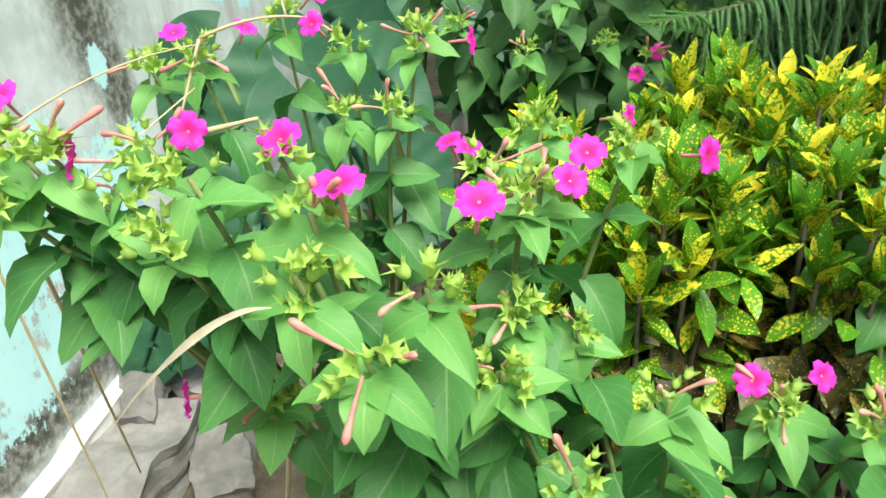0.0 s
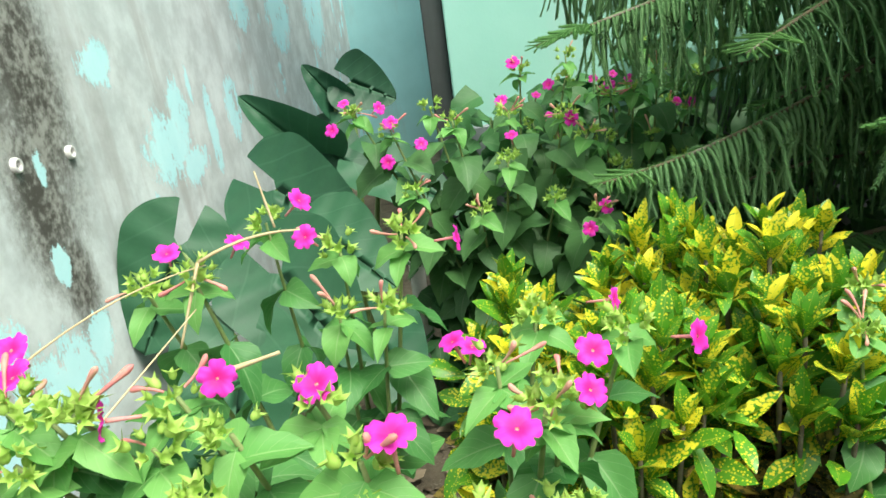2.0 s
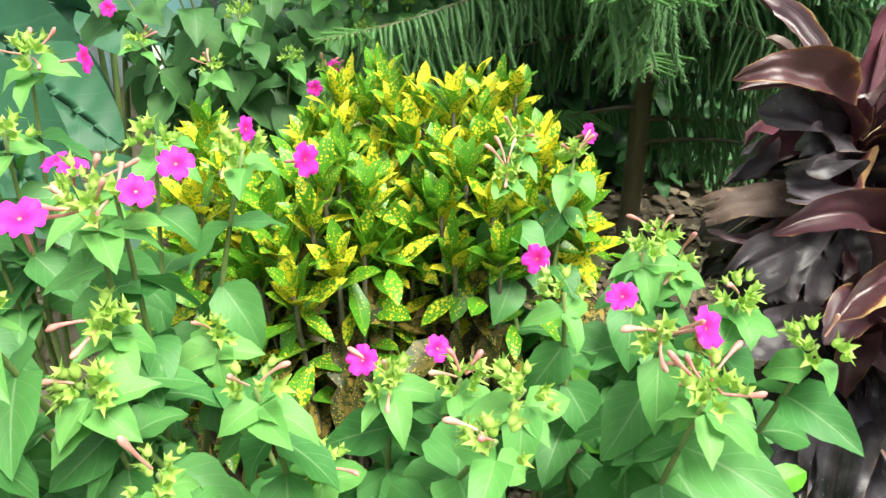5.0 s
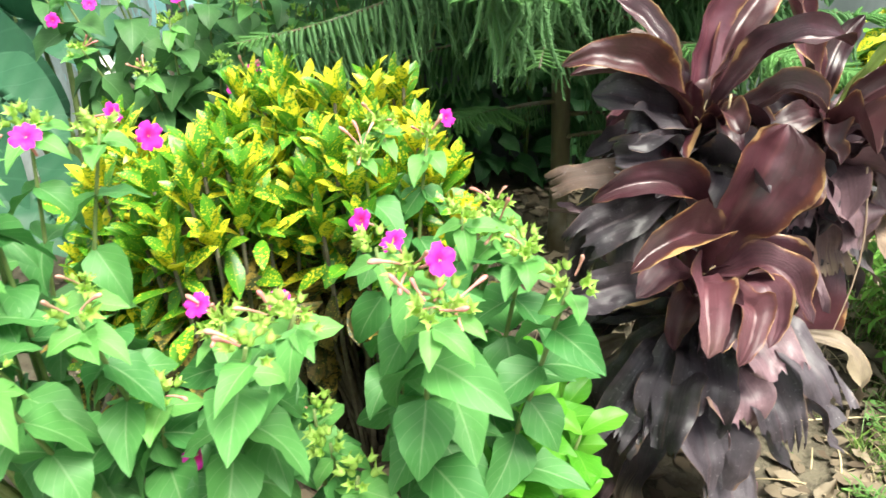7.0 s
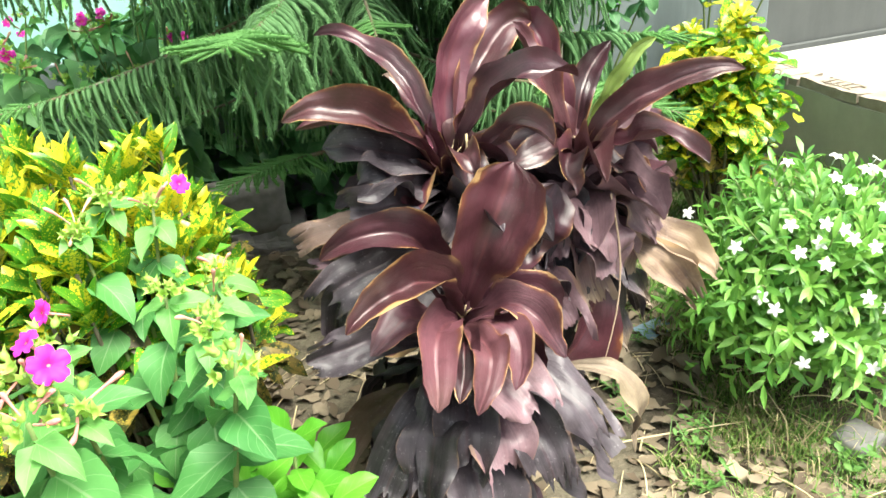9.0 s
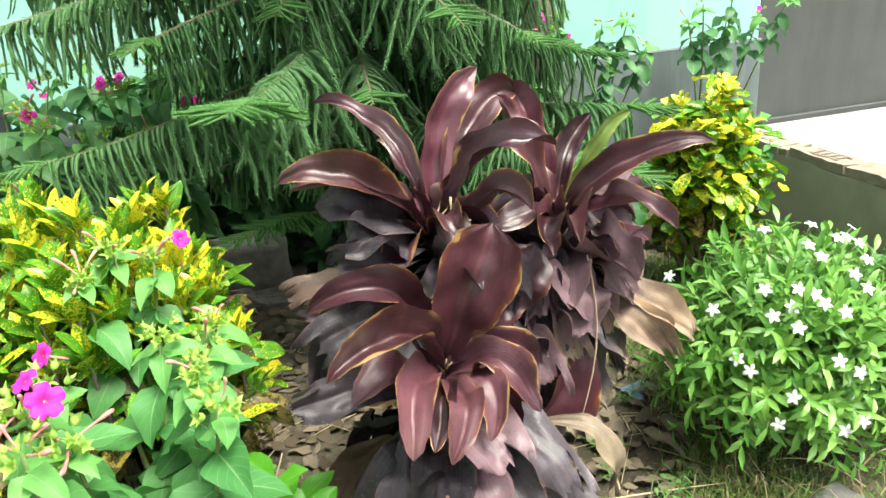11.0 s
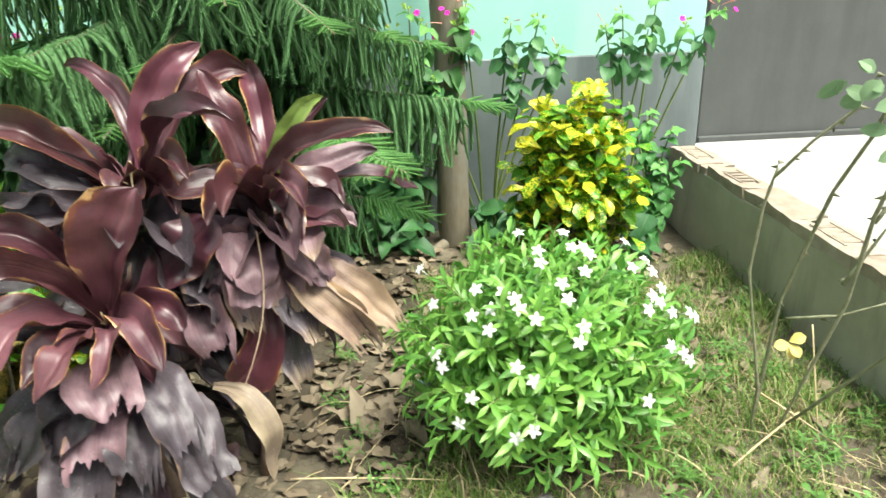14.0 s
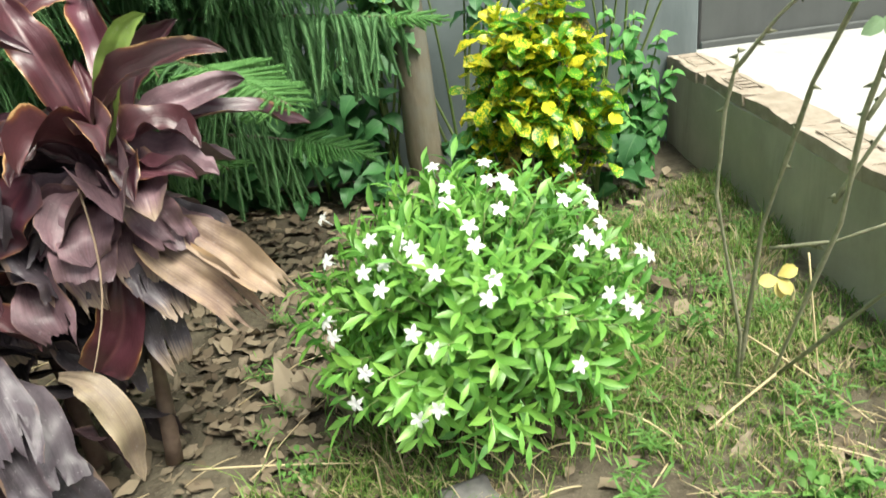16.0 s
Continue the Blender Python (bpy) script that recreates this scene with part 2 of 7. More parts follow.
def cordyline_material(name, a, b, edge, edge_amount, age, gloss=0.3):
    """Purple leaf with a pale worn margin; the old ones grey, streaked and torn."""
    n = Nodes(name)
    uv = n.split(n.coord("UV"))
    own = n.rand()
    side = n.math("ABSOLUTE", n.math("SUBTRACT", uv[0], 0.5))
    obj = n.coord("Object")
    shift = n.node("ShaderNodeVectorMath", operation="ADD")
    n.link(obj, shift.inputs[0])
    n.link(n.math("MULTIPLY", own, 7.0), shift.inputs[1])
    at = shift.outputs[0]
    streak = n.noise(n.scaled(n.coord("UV"), 26, 1.3, 1), 1.0, 4)
    blot = n.noise(at, 13, 5, 0.65)
    fine = n.noise(at, 55, 4)
    tone = n.math("ADD", n.math("MULTIPLY", n.step(n.math("ADD", n.math("MULTIPLY", streak, 0.35), n.math("MULTIPLY", blot, 0.65)), 0.34, 0.64), 0.6), n.math("MULTIPLY", own, 0.4))
    col = n.mix(tone, a, b)
    if age < 0.11:
        col = n.mix(n.math("MULTIPLY", n.math("FRACT", n.math("MULTIPLY", own, 5.3)), 0.25), col, (0.10, 0.035, 0.022))
        col = n.mix(n.math("MULTIPLY", n.step(n.math("FRACT", n.math("MULTIPLY", own, 11.7)), 0.6, 0.9), 0.5), col, (0.18, 0.055, 0.085))
    col = n.mix(n.math("MULTIPLY", n.step(fine, 0.5, 0.7), 0.25), col, a)
    rib = n.math("SUBTRACT", 1.0, n.step(side, 0.008, 0.04))
    col = n.mix(n.math("MULTIPLY", rib, 0.4 if age < 0.11 else 0.1), col, (0.16, 0.05, 0.055))
    # the worn margin: a thin pale line, widening into dry blotches here and there
    ragged = n.math("MULTIPLY", n.math("SUBTRACT", n.noise(at, 34, 5, 0.7), 0.5), 0.16)
    reach = n.math("MULTIPLY", n.step(n.noise(at, 7, 3), 0.53, 0.75), 0.18)
    inner = n.math("SUBTRACT", 0.478, reach)
    line = n.step(n.math("ADD", side, ragged), inner, n.math("ADD", inner, 0.03))
    gate = n.math("MULTIPLY", n.step(n.noise(at, 9, 2), 0.44, 0.56), n.step(uv[1], 0.15, 0.45))
    worn = n.math("MULTIPLY", n.math("MULTIPLY", line, gate), edge_amount)
    rim = n.step(n.math("ADD", side, ragged), n.math("SUBTRACT", inner, 0.07), inner)
    col = n.mix(n.math("MULTIPLY", n.math("MULTIPLY", rim, gate), 0.6 * edge_amount), col, (0.20, 0.065, 0.02) if age < 0.11 else b)
    col = n.mix(worn, col, n.mix(fine, edge, (0.44, 0.24, 0.09)))
    tip = n.step(n.math("ADD", uv[1], n.math("MULTIPLY", n.math("SUBTRACT", streak, 0.5), 0.5)), 0.72, 0.98)
    dead = n.math("MULTIPLY", tip, n.step(own, 1.0 - age, 1.05 - age * 0.8))
    col = n.mix(dead, col, n.mix(streak, (0.24, 0.175, 0.13), (0.36, 0.28, 0.21)))
    dust = n.math("MULTIPLY", n.step(n.noise(at, 190, 2), 0.62, 0.72), 0.2 if age > 0.1 else 0.05)
    col = n.mix(dust, col, (0.42, 0.39, 0.40))
    n.bump(n.math("ADD", n.math("ADD", n.math("MULTIPLY", streak, 0.45), n.math("MULTIPLY", fine, 0.3)), n.math("MULTIPLY", blot, 1.3)), 0.45, 0.003)
    n.bsdf.inputs["Coat Weight"].default_value = 0.18 if age < 0.1 else 0.0
    n.bsdf.inputs["Coat Roughness"].default_value = 0.3
    return n.done(col, n.math("ADD", gloss, n.math("MULTIPLY", blot, 0.22)), 0.05, 0.7 if age < 0.1 else 0.55)


M_CORD = cordyline_material("cordyline_leaf", (0.008, 0.003, 0.005), (0.092, 0.027, 0.043), (0.72, 0.50, 0.24), 0.95, 0.05, 0.26)
M_CORD_MID = cordyline_material("cordyline_fading_leaf", (0.026, 0.009, 0.014), (0.185, 0.075, 0.096), (0.66, 0.46, 0.26), 0.85, 0.1, 0.3)
M_CORD_OLD = cordyline_material("cordyline_old_leaf", (0.007, 0.006, 0.008), (0.105, 0.084, 0.10), (0.2, 0.16, 0.16), 0.5, 0.115, 0.36)
M_CORD_FADE = cordyline_material("cordyline_faded_leaf", (0.026, 0.013, 0.018), (0.27, 0.165, 0.19), (0.4, 0.3, 0.25), 0.5, 0.12, 0.36)
M_CORD_TAN = cordyline_material("cordyline_withered_leaf", (0.13, 0.08, 0.075), (0.44, 0.325, 0.21), (0.5, 0.38, 0.25), 0.9, 0.6, 0.55)
M_CORD_GREEN = cordyline_material("cordyline_green_leaf", (0.20, 0.32, 0.06), (0.34, 0.46, 0.12), (0.5, 0.36, 0.2), 0.3, 0.112, 0.4)
M_CORD_BROWN = cordyline_material("cordyline_brown_leaf", (0.055, 0.033, 0.026), (0.17, 0.11, 0.085), (0.28, 0.2, 0.15), 0.6, 0.12, 0.55)
M_CORD_YELLOW = cordyline_material("cordyline_yellowed_leaf", (0.13, 0.09, 0.08), (0.31, 0.25, 0.16), (0.4, 0.3, 0.24), 0.8, 0.3, 0.5)
M_CORD_STEM = plain("cordyline_stem", (0.12, 0.08, 0.06), (0.22, 0.16, 0.12), 40, 0.8, 0, 0.5)


def pine_material(name, a, b):
    n = Nodes(name)
    obj = n.coord("Object")
    f = n.math("ADD", n.math("MULTIPLY", n.noise(obj, 12, 3), 0.6), n.math("MULTIPLY", n.rand(), 0.5), clamp=True)
    return n.done(n.mix(f, a, b), 0.7, 0.4, 0.15)


M_PINE = pine_material("pine_needles", (0.108, 0.24, 0.094), (0.225, 0.41, 0.18))
M_PINE_TIP = pine_material("pine_young_needles", (0.11, 0.27, 0.08), (0.2, 0.40, 0.13))


def bark_material(name, a, b):
    n = Nodes(name)
    obj = n.coord("Object")
    f = n.noise(n.scaled(obj, 1, 1, 0.25), 60, 5)
    g = n.noise(obj, 9, 3)
    n.bump(f, 0.6, 0.004)
    col = n.mix(f, a, b)
    return n.done(n.mix(n.step(g, 0.45, 0.7), col, (0.2, 0.19, 0.15)), 0.9)


M_BARK = bark_material("grey_bark", (0.12, 0.10, 0.068), (0.26, 0.225, 0.16))
M_PINE_BARK = bark_material("pine_bark", (0.075, 0.06, 0.035), (0.17, 0.15, 0.08))


def soil_material():
    n = Nodes("soil")
    obj = n.coord("Object")
    big, fine, grit = n.noise(obj, 2.2, 5), n.noise(obj, 26, 6, 0.7), n.noise(obj, 140, 3)
    col = n.mix(n.step(big, 0.35, 0.65), (0.095, 0.080, 0.056), (0.19, 0.165, 0.118))
    col = n.mix(n.math("MULTIPLY", n.step(fine, 0.4, 0.72), 0.7), col, (0.05, 0.04, 0.03))
    col = n.mix(n.math("MULTIPLY", n.step(grit, 0.58, 0.7), 0.5), col, (0.24, 0.2, 0.15))
    n.bump(n.math("ADD", fine, n.math("MULTIPLY", grit, 0.4)), 0.8, 0.012)
    return n.done(col, 0.95, spec=0.2)


M_SOIL = soil_material()


def wall_material():
    """Grey cement plaster with remains of pale cyan paint, mould and runs of damp."""
    n = Nodes("peeling_plaster")
    obj = n.coord("Object")
    p = n.split(obj)
    run = n.noise(n.scaled(obj, 1, 7, 0.9), 1.0, 6, 0.65)
    big, mid, fine = n.noise(obj, 2.3, 5), n.noise(obj, 9, 6, 0.65), n.noise(obj, 70, 4)
    edge = n.noise(n.scaled(obj, 1, 1.3, 0.75), 42, 7, 0.8)
    col = n.mix(n.step(mid, 0.35, 0.7), (0.50, 0.56, 0.565), (0.69, 0.765, 0.775))
    col = n.mix(n.math("MULTIPLY", n.step(run, 0.5, 0.68), 0.5), col, (0.36, 0.36, 0.35))

    def blob(y, z, ry, rz, soft=0.35, wild=1.1):
        dy = n.math("DIVIDE", n.math("SUBTRACT", p[1], y), ry)
        dz = n.math("DIVIDE", n.math("SUBTRACT", p[2], z), rz)
        d = n.math("SQRT", n.math("ADD", n.math("MULTIPLY", dy, dy), n.math("MULTIPLY", dz, dz)))
        d = n.math("ADD", d, n.math("MULTIPLY", n.math("SUBTRACT", n.math("ADD", n.math("ADD", n.math("MULTIPLY", run, 0.25), n.math("MULTIPLY", mid, 0.3)), n.math("MULTIPLY", edge, 0.45)), 0.5), wild * 2))
        return n.math("SUBTRACT", 1.0, n.step(d, 1.0 - soft, 1.0 + soft * 0.3))

    mould = None
    for args in WALL_MOULD:
        b = blob(*args, soft=0.75, wild=1.0)
        mould = b if mould is None else n.math("MAXIMUM", mould, b)
    col = n.mix(n.math("MULTIPLY", mould, 0.7), col, (0.25, 0.24, 0.20))
    col = n.mix(n.math("MULTIPLY", mould, n.step(n.math("ADD", n.math("MULTIPLY", mid, 0.6), n.math("MULTIPLY", fine, 0.5)), 0.42, 0.62)), col, (0.075, 0.075, 0.065))
    paint = n.math("MULTIPLY", n.step(n.math("ADD", n.math("MULTIPLY", run, 0.6), n.math("MULTIPLY", mid, 0.4)), 0.555, 0.575), n.math("MULTIPLY", n.step(big, 0.42, 0.5), n.step(p[1], 2.3, 2.7)))
    for args in WALL_PAINT:
        paint = n.math("MAXIMUM", paint, blob(*args, soft=0.10, wild=2.7))
    paint = n.math("MULTIPLY", paint, n.step(n.math("ADD", n.math("MULTIPLY", mid, 0.55), n.math("MULTIPLY", edge, 0.45)), 0.40, 0.43))
    col = n.mix(n.math("MULTIPLY", paint, 0.9), col, n.mix(mid, (0.46, 0.87, 0.93), (0.64, 0.95, 0.98)))
    n.bump(n.math("ADD", n.math("MULTIPLY", paint, 0.5), n.math("ADD", mid, n.math("MULTIPLY", fine, 0.3))), 0.5, 0.004)
    return n.done(col, 0.85, spec=0.25)


WALL_MOULD = [(1.16, 1.06, 0.16, 0.28), (1.28, 0.98, 0.13, 0.30), (1.22, 0.78, 0.10, 0.20), (1.25, 0.62, 0.06, 0.12), (0.8, 0.22, 0.5, 0.06), (1.15, 1.3, 0.22, 0.35)]
WALL_PAINT = [(1.76, 0.74, 0.15, 0.085), (1.85, 0.80, 0.07, 0.08), (1.87, 0.67, 0.09, 0.05), (2.05, 0.71, 0.03, 0.1), (2.25, 0.745, 0.06, 0.09), (1.51, 0.955, 0.07, 0.045), (2.52, 1.03, 0.09, 0.09), (3.0, 0.96, 0.16, 0.12), (3.7, 0.93, 0.2, 0.15), (0.95, 0.46, 0.2, 0.10), (0.84, 0.33, 0.18, 0.1), (1.1, 0.45, 0.12, 0.1), (1.215, 0.66, 0.024, 0.035), (1.26, 0.50, 0.04, 0.05), (0.9, 0.56, 0.07, 0.04), (1.02, 0.6, 0.05, 0.05), (1.09, 0.88, 0.022, 0.04), (1.07, 0.94, 0.015, 0.04), (1.24, 0.82, 0.012, 0.03), (1.62, 0.62, 0.02, 0.05), (1.95, 0.86, 0.015, 0.05)]
M_WALL = wall_material()


def painted_wall(name, a, b, stain, amount):
    n = Nodes(name)
    obj = n.coord("Object")
    run, mid, fine = n.noise(n.scaled(obj, 5, 5, 0.8), 1.0, 5), n.noise(obj, 6, 5), n.noise(obj, 120, 3)
    col = n.mix(mid, a, b)
    col = n.mix(n.math("MULTIPLY", n.step(run, 0.5, 0.7), amount), col, stain)
    n.bump(n.math("ADD", mid, n.math("MULTIPLY", fine, 0.4)), 0.3, 0.003)
    return n.done(col, 0.8, spec=0.3)


M_MINT = painted_wall("mint_paint", (0.34, 0.68, 0.58), (0.42, 0.75, 0.66), (0.5, 0.7, 0.65), 0.4)
M_PLINTH = painted_wall("cement_plinth", (0.14, 0.17, 0.175), (0.24, 0.28, 0.285), (0.09, 0.11, 0.115), 0.6)
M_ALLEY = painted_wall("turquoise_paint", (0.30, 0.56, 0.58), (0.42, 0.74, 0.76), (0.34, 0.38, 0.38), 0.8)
M_BLUEGREY = painted_wall("blue_grey_plaster", (0.14, 0.40, 0.46), (0.46, 0.56, 0.57), (0.1, 0.11, 0.11), 0.7)
M_DARKWALL = painted_wall("grey_painted_wall", (0.078, 0.083, 0.08), (0.118, 0.124, 0.12), (0.068, 0.072, 0.07), 0.5)
M_STAINED = painted_wall("blackened_plaster", (0.03, 0.035, 0.035), (0.10, 0.115, 0.115), (0.02, 0.02, 0.02), 0.7)
M_CONCRETE = painted_wall("pale_concrete", (0.36, 0.355, 0.34), (0.52, 0.515, 0.50), (0.27, 0.265, 0.245), 0.75)
M_KERB = painted_wall("kerb_cement", (0.25, 0.235, 0.18), (0.56, 0.53, 0.43), (0.16, 0.15, 0.115), 0.6)
M_BRICK = plain("weathered_brick", (0.24, 0.195, 0.15), (0.40, 0.34, 0.275), 25, 0.9, 0, 0.6)
M_ROCK = plain("broken_concrete", (0.13, 0.125, 0.12), (0.30, 0.29, 0.275), 22, 0.9, 0, 0.7)
M_MARK = plain("brick_mark", (0.22, 0.18, 0.14), (0.36, 0.305, 0.245), 40, 0.9)
# bush leaf with the shade it stands in put into a dark green
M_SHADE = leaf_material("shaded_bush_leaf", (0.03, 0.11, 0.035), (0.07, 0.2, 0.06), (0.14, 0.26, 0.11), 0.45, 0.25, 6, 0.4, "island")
M_GAP = plain("dark_joint", (0.02, 0.02, 0.02), (0.04, 0.04, 0.04), 10, 0.9)


def grass_material():
    n = Nodes("grass_blade")
    r = n.island()
    patch = n.noise(n.coord("Object"), 7, 4)
    col = n.mix(n.math("ADD", n.math("MULTIPLY", r, 0.7), n.math("MULTIPLY", n.math("SUBTRACT", patch, 0.35), 0.9), clamp=True), (0.06, 0.155, 0.025), (0.24, 0.35, 0.08))
    dry = n.step(n.math("ADD", n.math("FRACT", n.math("MULTIPLY", r, 37.0)), n.math("MULTIPLY", n.math("SUBTRACT", patch, 0.5), 0.9)), 0.74, 0.78)
    col = n.mix(dry, col, n.mix(r, (0.52, 0.44, 0.25), (0.34, 0.27, 0.16)))
    return n.done(col, 0.5, 0.25, 0.35)


M_GRASS = grass_material()


def litter_material():
    n = Nodes("leaf_litter")
    r = n.island()
    col = n.mix(r, (0.085, 0.062, 0.043), (0.38, 0.31, 0.215))
    col = n.mix(n.math("MULTIPLY", n.noise(n.coord("Object"), 60, 3), 0.5), col, (0.12, 0.09, 0.06))
    return n.done(col, 0.8, 0.0, 0.2)


M_LITTER = litter_material()

# ---- mesh helpers ----


def mesh_of(name, bm, mat, smooth=True):
    me = bpy.data.meshes.new(name)
    for f in bm.faces:
        f.smooth = smooth
    bm.to_mesh(me)
    bm.free()
    me.materials.append(mat)
    return me


def world_of(ob):
    m = Matrix.Identity(4)
    while ob:
        m = ob.matrix_basis @ m
        ob = ob.parent
    return m


def part(name, bm, mat, parent=None, label="", smooth=True):
    """One mesh object in world places, linked under a thing or under a part."""
    ob = new(name, mesh_of(name, bm, mat, smooth))
    ob.parent = parent
    ob.matrix_basis = world_of(parent).inverted()
    return tagged(ob, label)


def piece(name, me, parent, m, label=""):
    """An object on a shared mesh, at the pose m in the world."""
    ob = new(name, me)
    ob.parent = parent
    ob.matrix_basis = world_of(parent).inverted() @ m
    return tagged(ob, label) if label else ob


def thing(name, at, label, category, group=""):
    ob = new(name)
    ob.empty_display_size = 0.05
    ob.location = at
    return tagged(ob, label, category, group)


def box(bm, x0, x1, y0, y1, z0, z1):
    m = Matrix.Translation(((x0 + x1) / 2, (y0 + y1) / 2, (z0 + z1) / 2)) @ Matrix.Diagonal((x1 - x0, y1 - y0, z1 - z0, 1))
    return bmesh.ops.create_cube(bm, size=1, matrix=m)["verts"]


def bevel(bm, w, seg=2):
    bmesh.ops.bevel(bm, geom=bm.edges[:], offset=w, segments=seg, affect="EDGES", profile=0.6)


def rough_block(bm, size, seed, amount=0.012, cuts=4):
    """A broken, worn block about the origin, standing on z = 0."""
    box(bm, -size[0] / 2, size[0] / 2, -size[1] / 2, size[1] / 2, 0, size[2])
    bmesh.ops.subdivide_edges(bm, edges=bm.edges[:], cuts=cuts, use_grid_fill=True)
    for v in bm.verts:
        p = v.co * 9 + Vector((seed * 3.1, seed, 0))
        v.co += noise.noise_vector(p) * amount + noise.noise_vector(p * 4) * amount * 0.35


def bezier(p0, p1, p2, n):
    p0, p1, p2 = Vector(p0), Vector(p1), Vector(p2)
    return [p0 * (1 - t) ** 2 + p1 * 2 * t * (1 - t) + p2 * t * t for t in (i / n for i in range(n + 1))]


def tube(bm, pts, r0, r1, sides=6, knots=0.0):
    """A round stem along pts that tapers from r0 to r1."""
    rings = []
    for i, p in enumerate(pts):
        d = (pts[min(i + 1, len(pts) - 1)] - pts[max(i - 1, 0)]).normalized()
        a = d.orthogonal().normalized() if abs(d.z) > 0.9 else Vector((-d.y, d.x, 0)).normalized()
        b = d.cross(a)
        r = r0 + (r1 - r0) * i / (len(pts) - 1)
        r *= 1 + knots * noise.noise(p * 60)
        rings.append([bm.verts.new(p + (a * math.cos(k * math.tau / sides) + b * math.sin(k * math.tau / sides)) * r) for k in range(sides)])
    for u, v in zip(rings, rings[1:]):
        for k in range(sides):
            bm.faces.new((u[k], u[(k + 1) % sides], v[(k + 1) % sides], v[k]))
    bm.faces.new(rings[0][::-1])
    bm.faces.new(rings[-1])


def curve_value(table, v):
    for (a, fa), (b, fb) in zip(table, table[1:]):
        if v <= b:
            s = (v - a) / (b - a)
            s = s * s * (3 - 2 * s)
            return fa + (fb - fa) * s
    return table[-1][1]


HEART = [(0, 0.16), (0.05, 0.66), (0.18, 0.98), (0.38, 0.95), (0.62, 0.66), (0.85, 0.28), (1, 0.0)]
ELLIPSE = [(0, 0.1), (0.18, 0.5), (0.5, 1.0), (0.75, 0.8), (0.92, 0.35), (1, 0.0)]
LANCE = [(0, 0.08), (0.2, 0.6), (0.45, 1.0), (0.75, 0.62), (0.93, 0.2), (1, 0.0)]
BLUNT = [(0, 0.28), (0.15, 0.5), (0.45, 0.95), (0.7, 1.0), (0.9, 0.86), (1, 0.72)]
OBOVATE = [(0, 0.2), (0.15, 0.34), (0.45, 0.85), (0.72, 1.0), (0.88, 0.82), (0.96, 0.45), (1, 0.05)]
PADDLE = [(0, 0.26), (0.12, 0.42), (0.36, 0.9), (0.58, 1.0), (0.8, 0.78), (0.93, 0.42), (1, 0.04)]


def blade(bm, pts, normal, width, shape, ncr=3, fold=0.25, wave=0.0, waves=2.5, rag=0.0, rng=None, curl=0.0, twist=0.0, ribs=0.0, crumple=0.0):
    """A leaf along the points of its midrib. fold: how far the halves rise; wave: ripple of the margin; rag: torn end."""
    uv = bm.loops.layers.uv.verify()
    n = len(pts) - 1
    rng = rng or random
    ph = rng.random() * 6.28
    ends = []
    cut = 1.0
    for j in range(2 * ncr + 1):
        cut = min(1.0, max(1 - rag, cut + rng.uniform(-rag, rag) * 0.4)) if rag else 1.0
        ends.append(cut + (rng.uniform(-0.025, 0.02) if rag else 0))
    if rag:
        for _ in range(rng.randint(0, 2)):
            j = rng.randrange(2, 2 * ncr - 1)
            deep = rng.uniform(0.66, 0.88)
            ends[j] = min(ends[j], deep)
            ends[j + 1] = min(ends[j + 1], deep + 0.12)
    rows = []
    for i, p in enumerate(pts):
        v = i / n
        d = (pts[min(i + 1, n)] - pts[max(i - 1, 0)]).normalized()
        x = d.cross(Vector(normal)).normalized()
        z = x.cross(d)
        if twist:
            turn = Matrix.Rotation(twist * (v - 0.3), 3, d)
            x, z = turn @ x, turn @ z
        w = width * 0.5 * curve_value(shape, v)
        row = []
        for j in range(-ncr, ncr + 1):
            u = j / ncr
            a = abs(u)
            lift = fold * a * w + curl * a * a * w + wave * width * a * a * math.sin(v * waves * 6.28 + ph + (1.7 if u < 0 else 0)) * min(1, v * 4) * (w * 2 / width)
            lift += ribs * width * math.sin(a * 9.0 + ph) * min(1, v * 5)
            if crumple:
                lift += crumple * (noise.noise((p + x * (u * w)) * 24) + 0.35 * noise.noise((p + x * (u * w)) * 70)) * min(1, v * 3)
            q = p
            if rag:
                # each column of a torn leaf stops at its own length
                vv = min(v, ends[j + ncr] + 0.012)
                i2 = min(int(vv * n), n - 1)
                q = pts[i2].lerp(pts[i2 + 1], vv * n - i2)
                w = width * 0.5 * max(curve_value(shape, vv), 0.35 if vv > 0.6 else 0)
            row.append((bm.verts.new(q + x * (u * w) + z * lift), (0.5 + u * 0.5, v)))
        rows.append(row)
    for i in range(n):
        for j in range(2 * ncr):
            if rag and i / n > max(ends[j], ends[j + 1]):
                continue
            q = (rows[i][j], rows[i][j + 1], rows[i + 1][j + 1], rows[i + 1][j])
            f = bm.faces.new([c[0] for c in q])
            for loop, c in zip(f.loops, q):
                loop[uv].uv = c[1]
    loose = [v for v in bm.verts if not v.link_faces]
    bmesh.ops.delete(bm, geom=loose, context="VERTS")


def droop(length, bend, n, start=0.0):
    """A midrib from the origin along +y that bends down by the angle."""
    pts, p, a = [Vector((0, 0, 0))], Vector((0, 0, 0)), start
    for i in range(n):
        a -= bend / n
        p = p + Vector((0, math.cos(a), math.sin(a))) * (length / n)
        pts.append(p)
    return pts


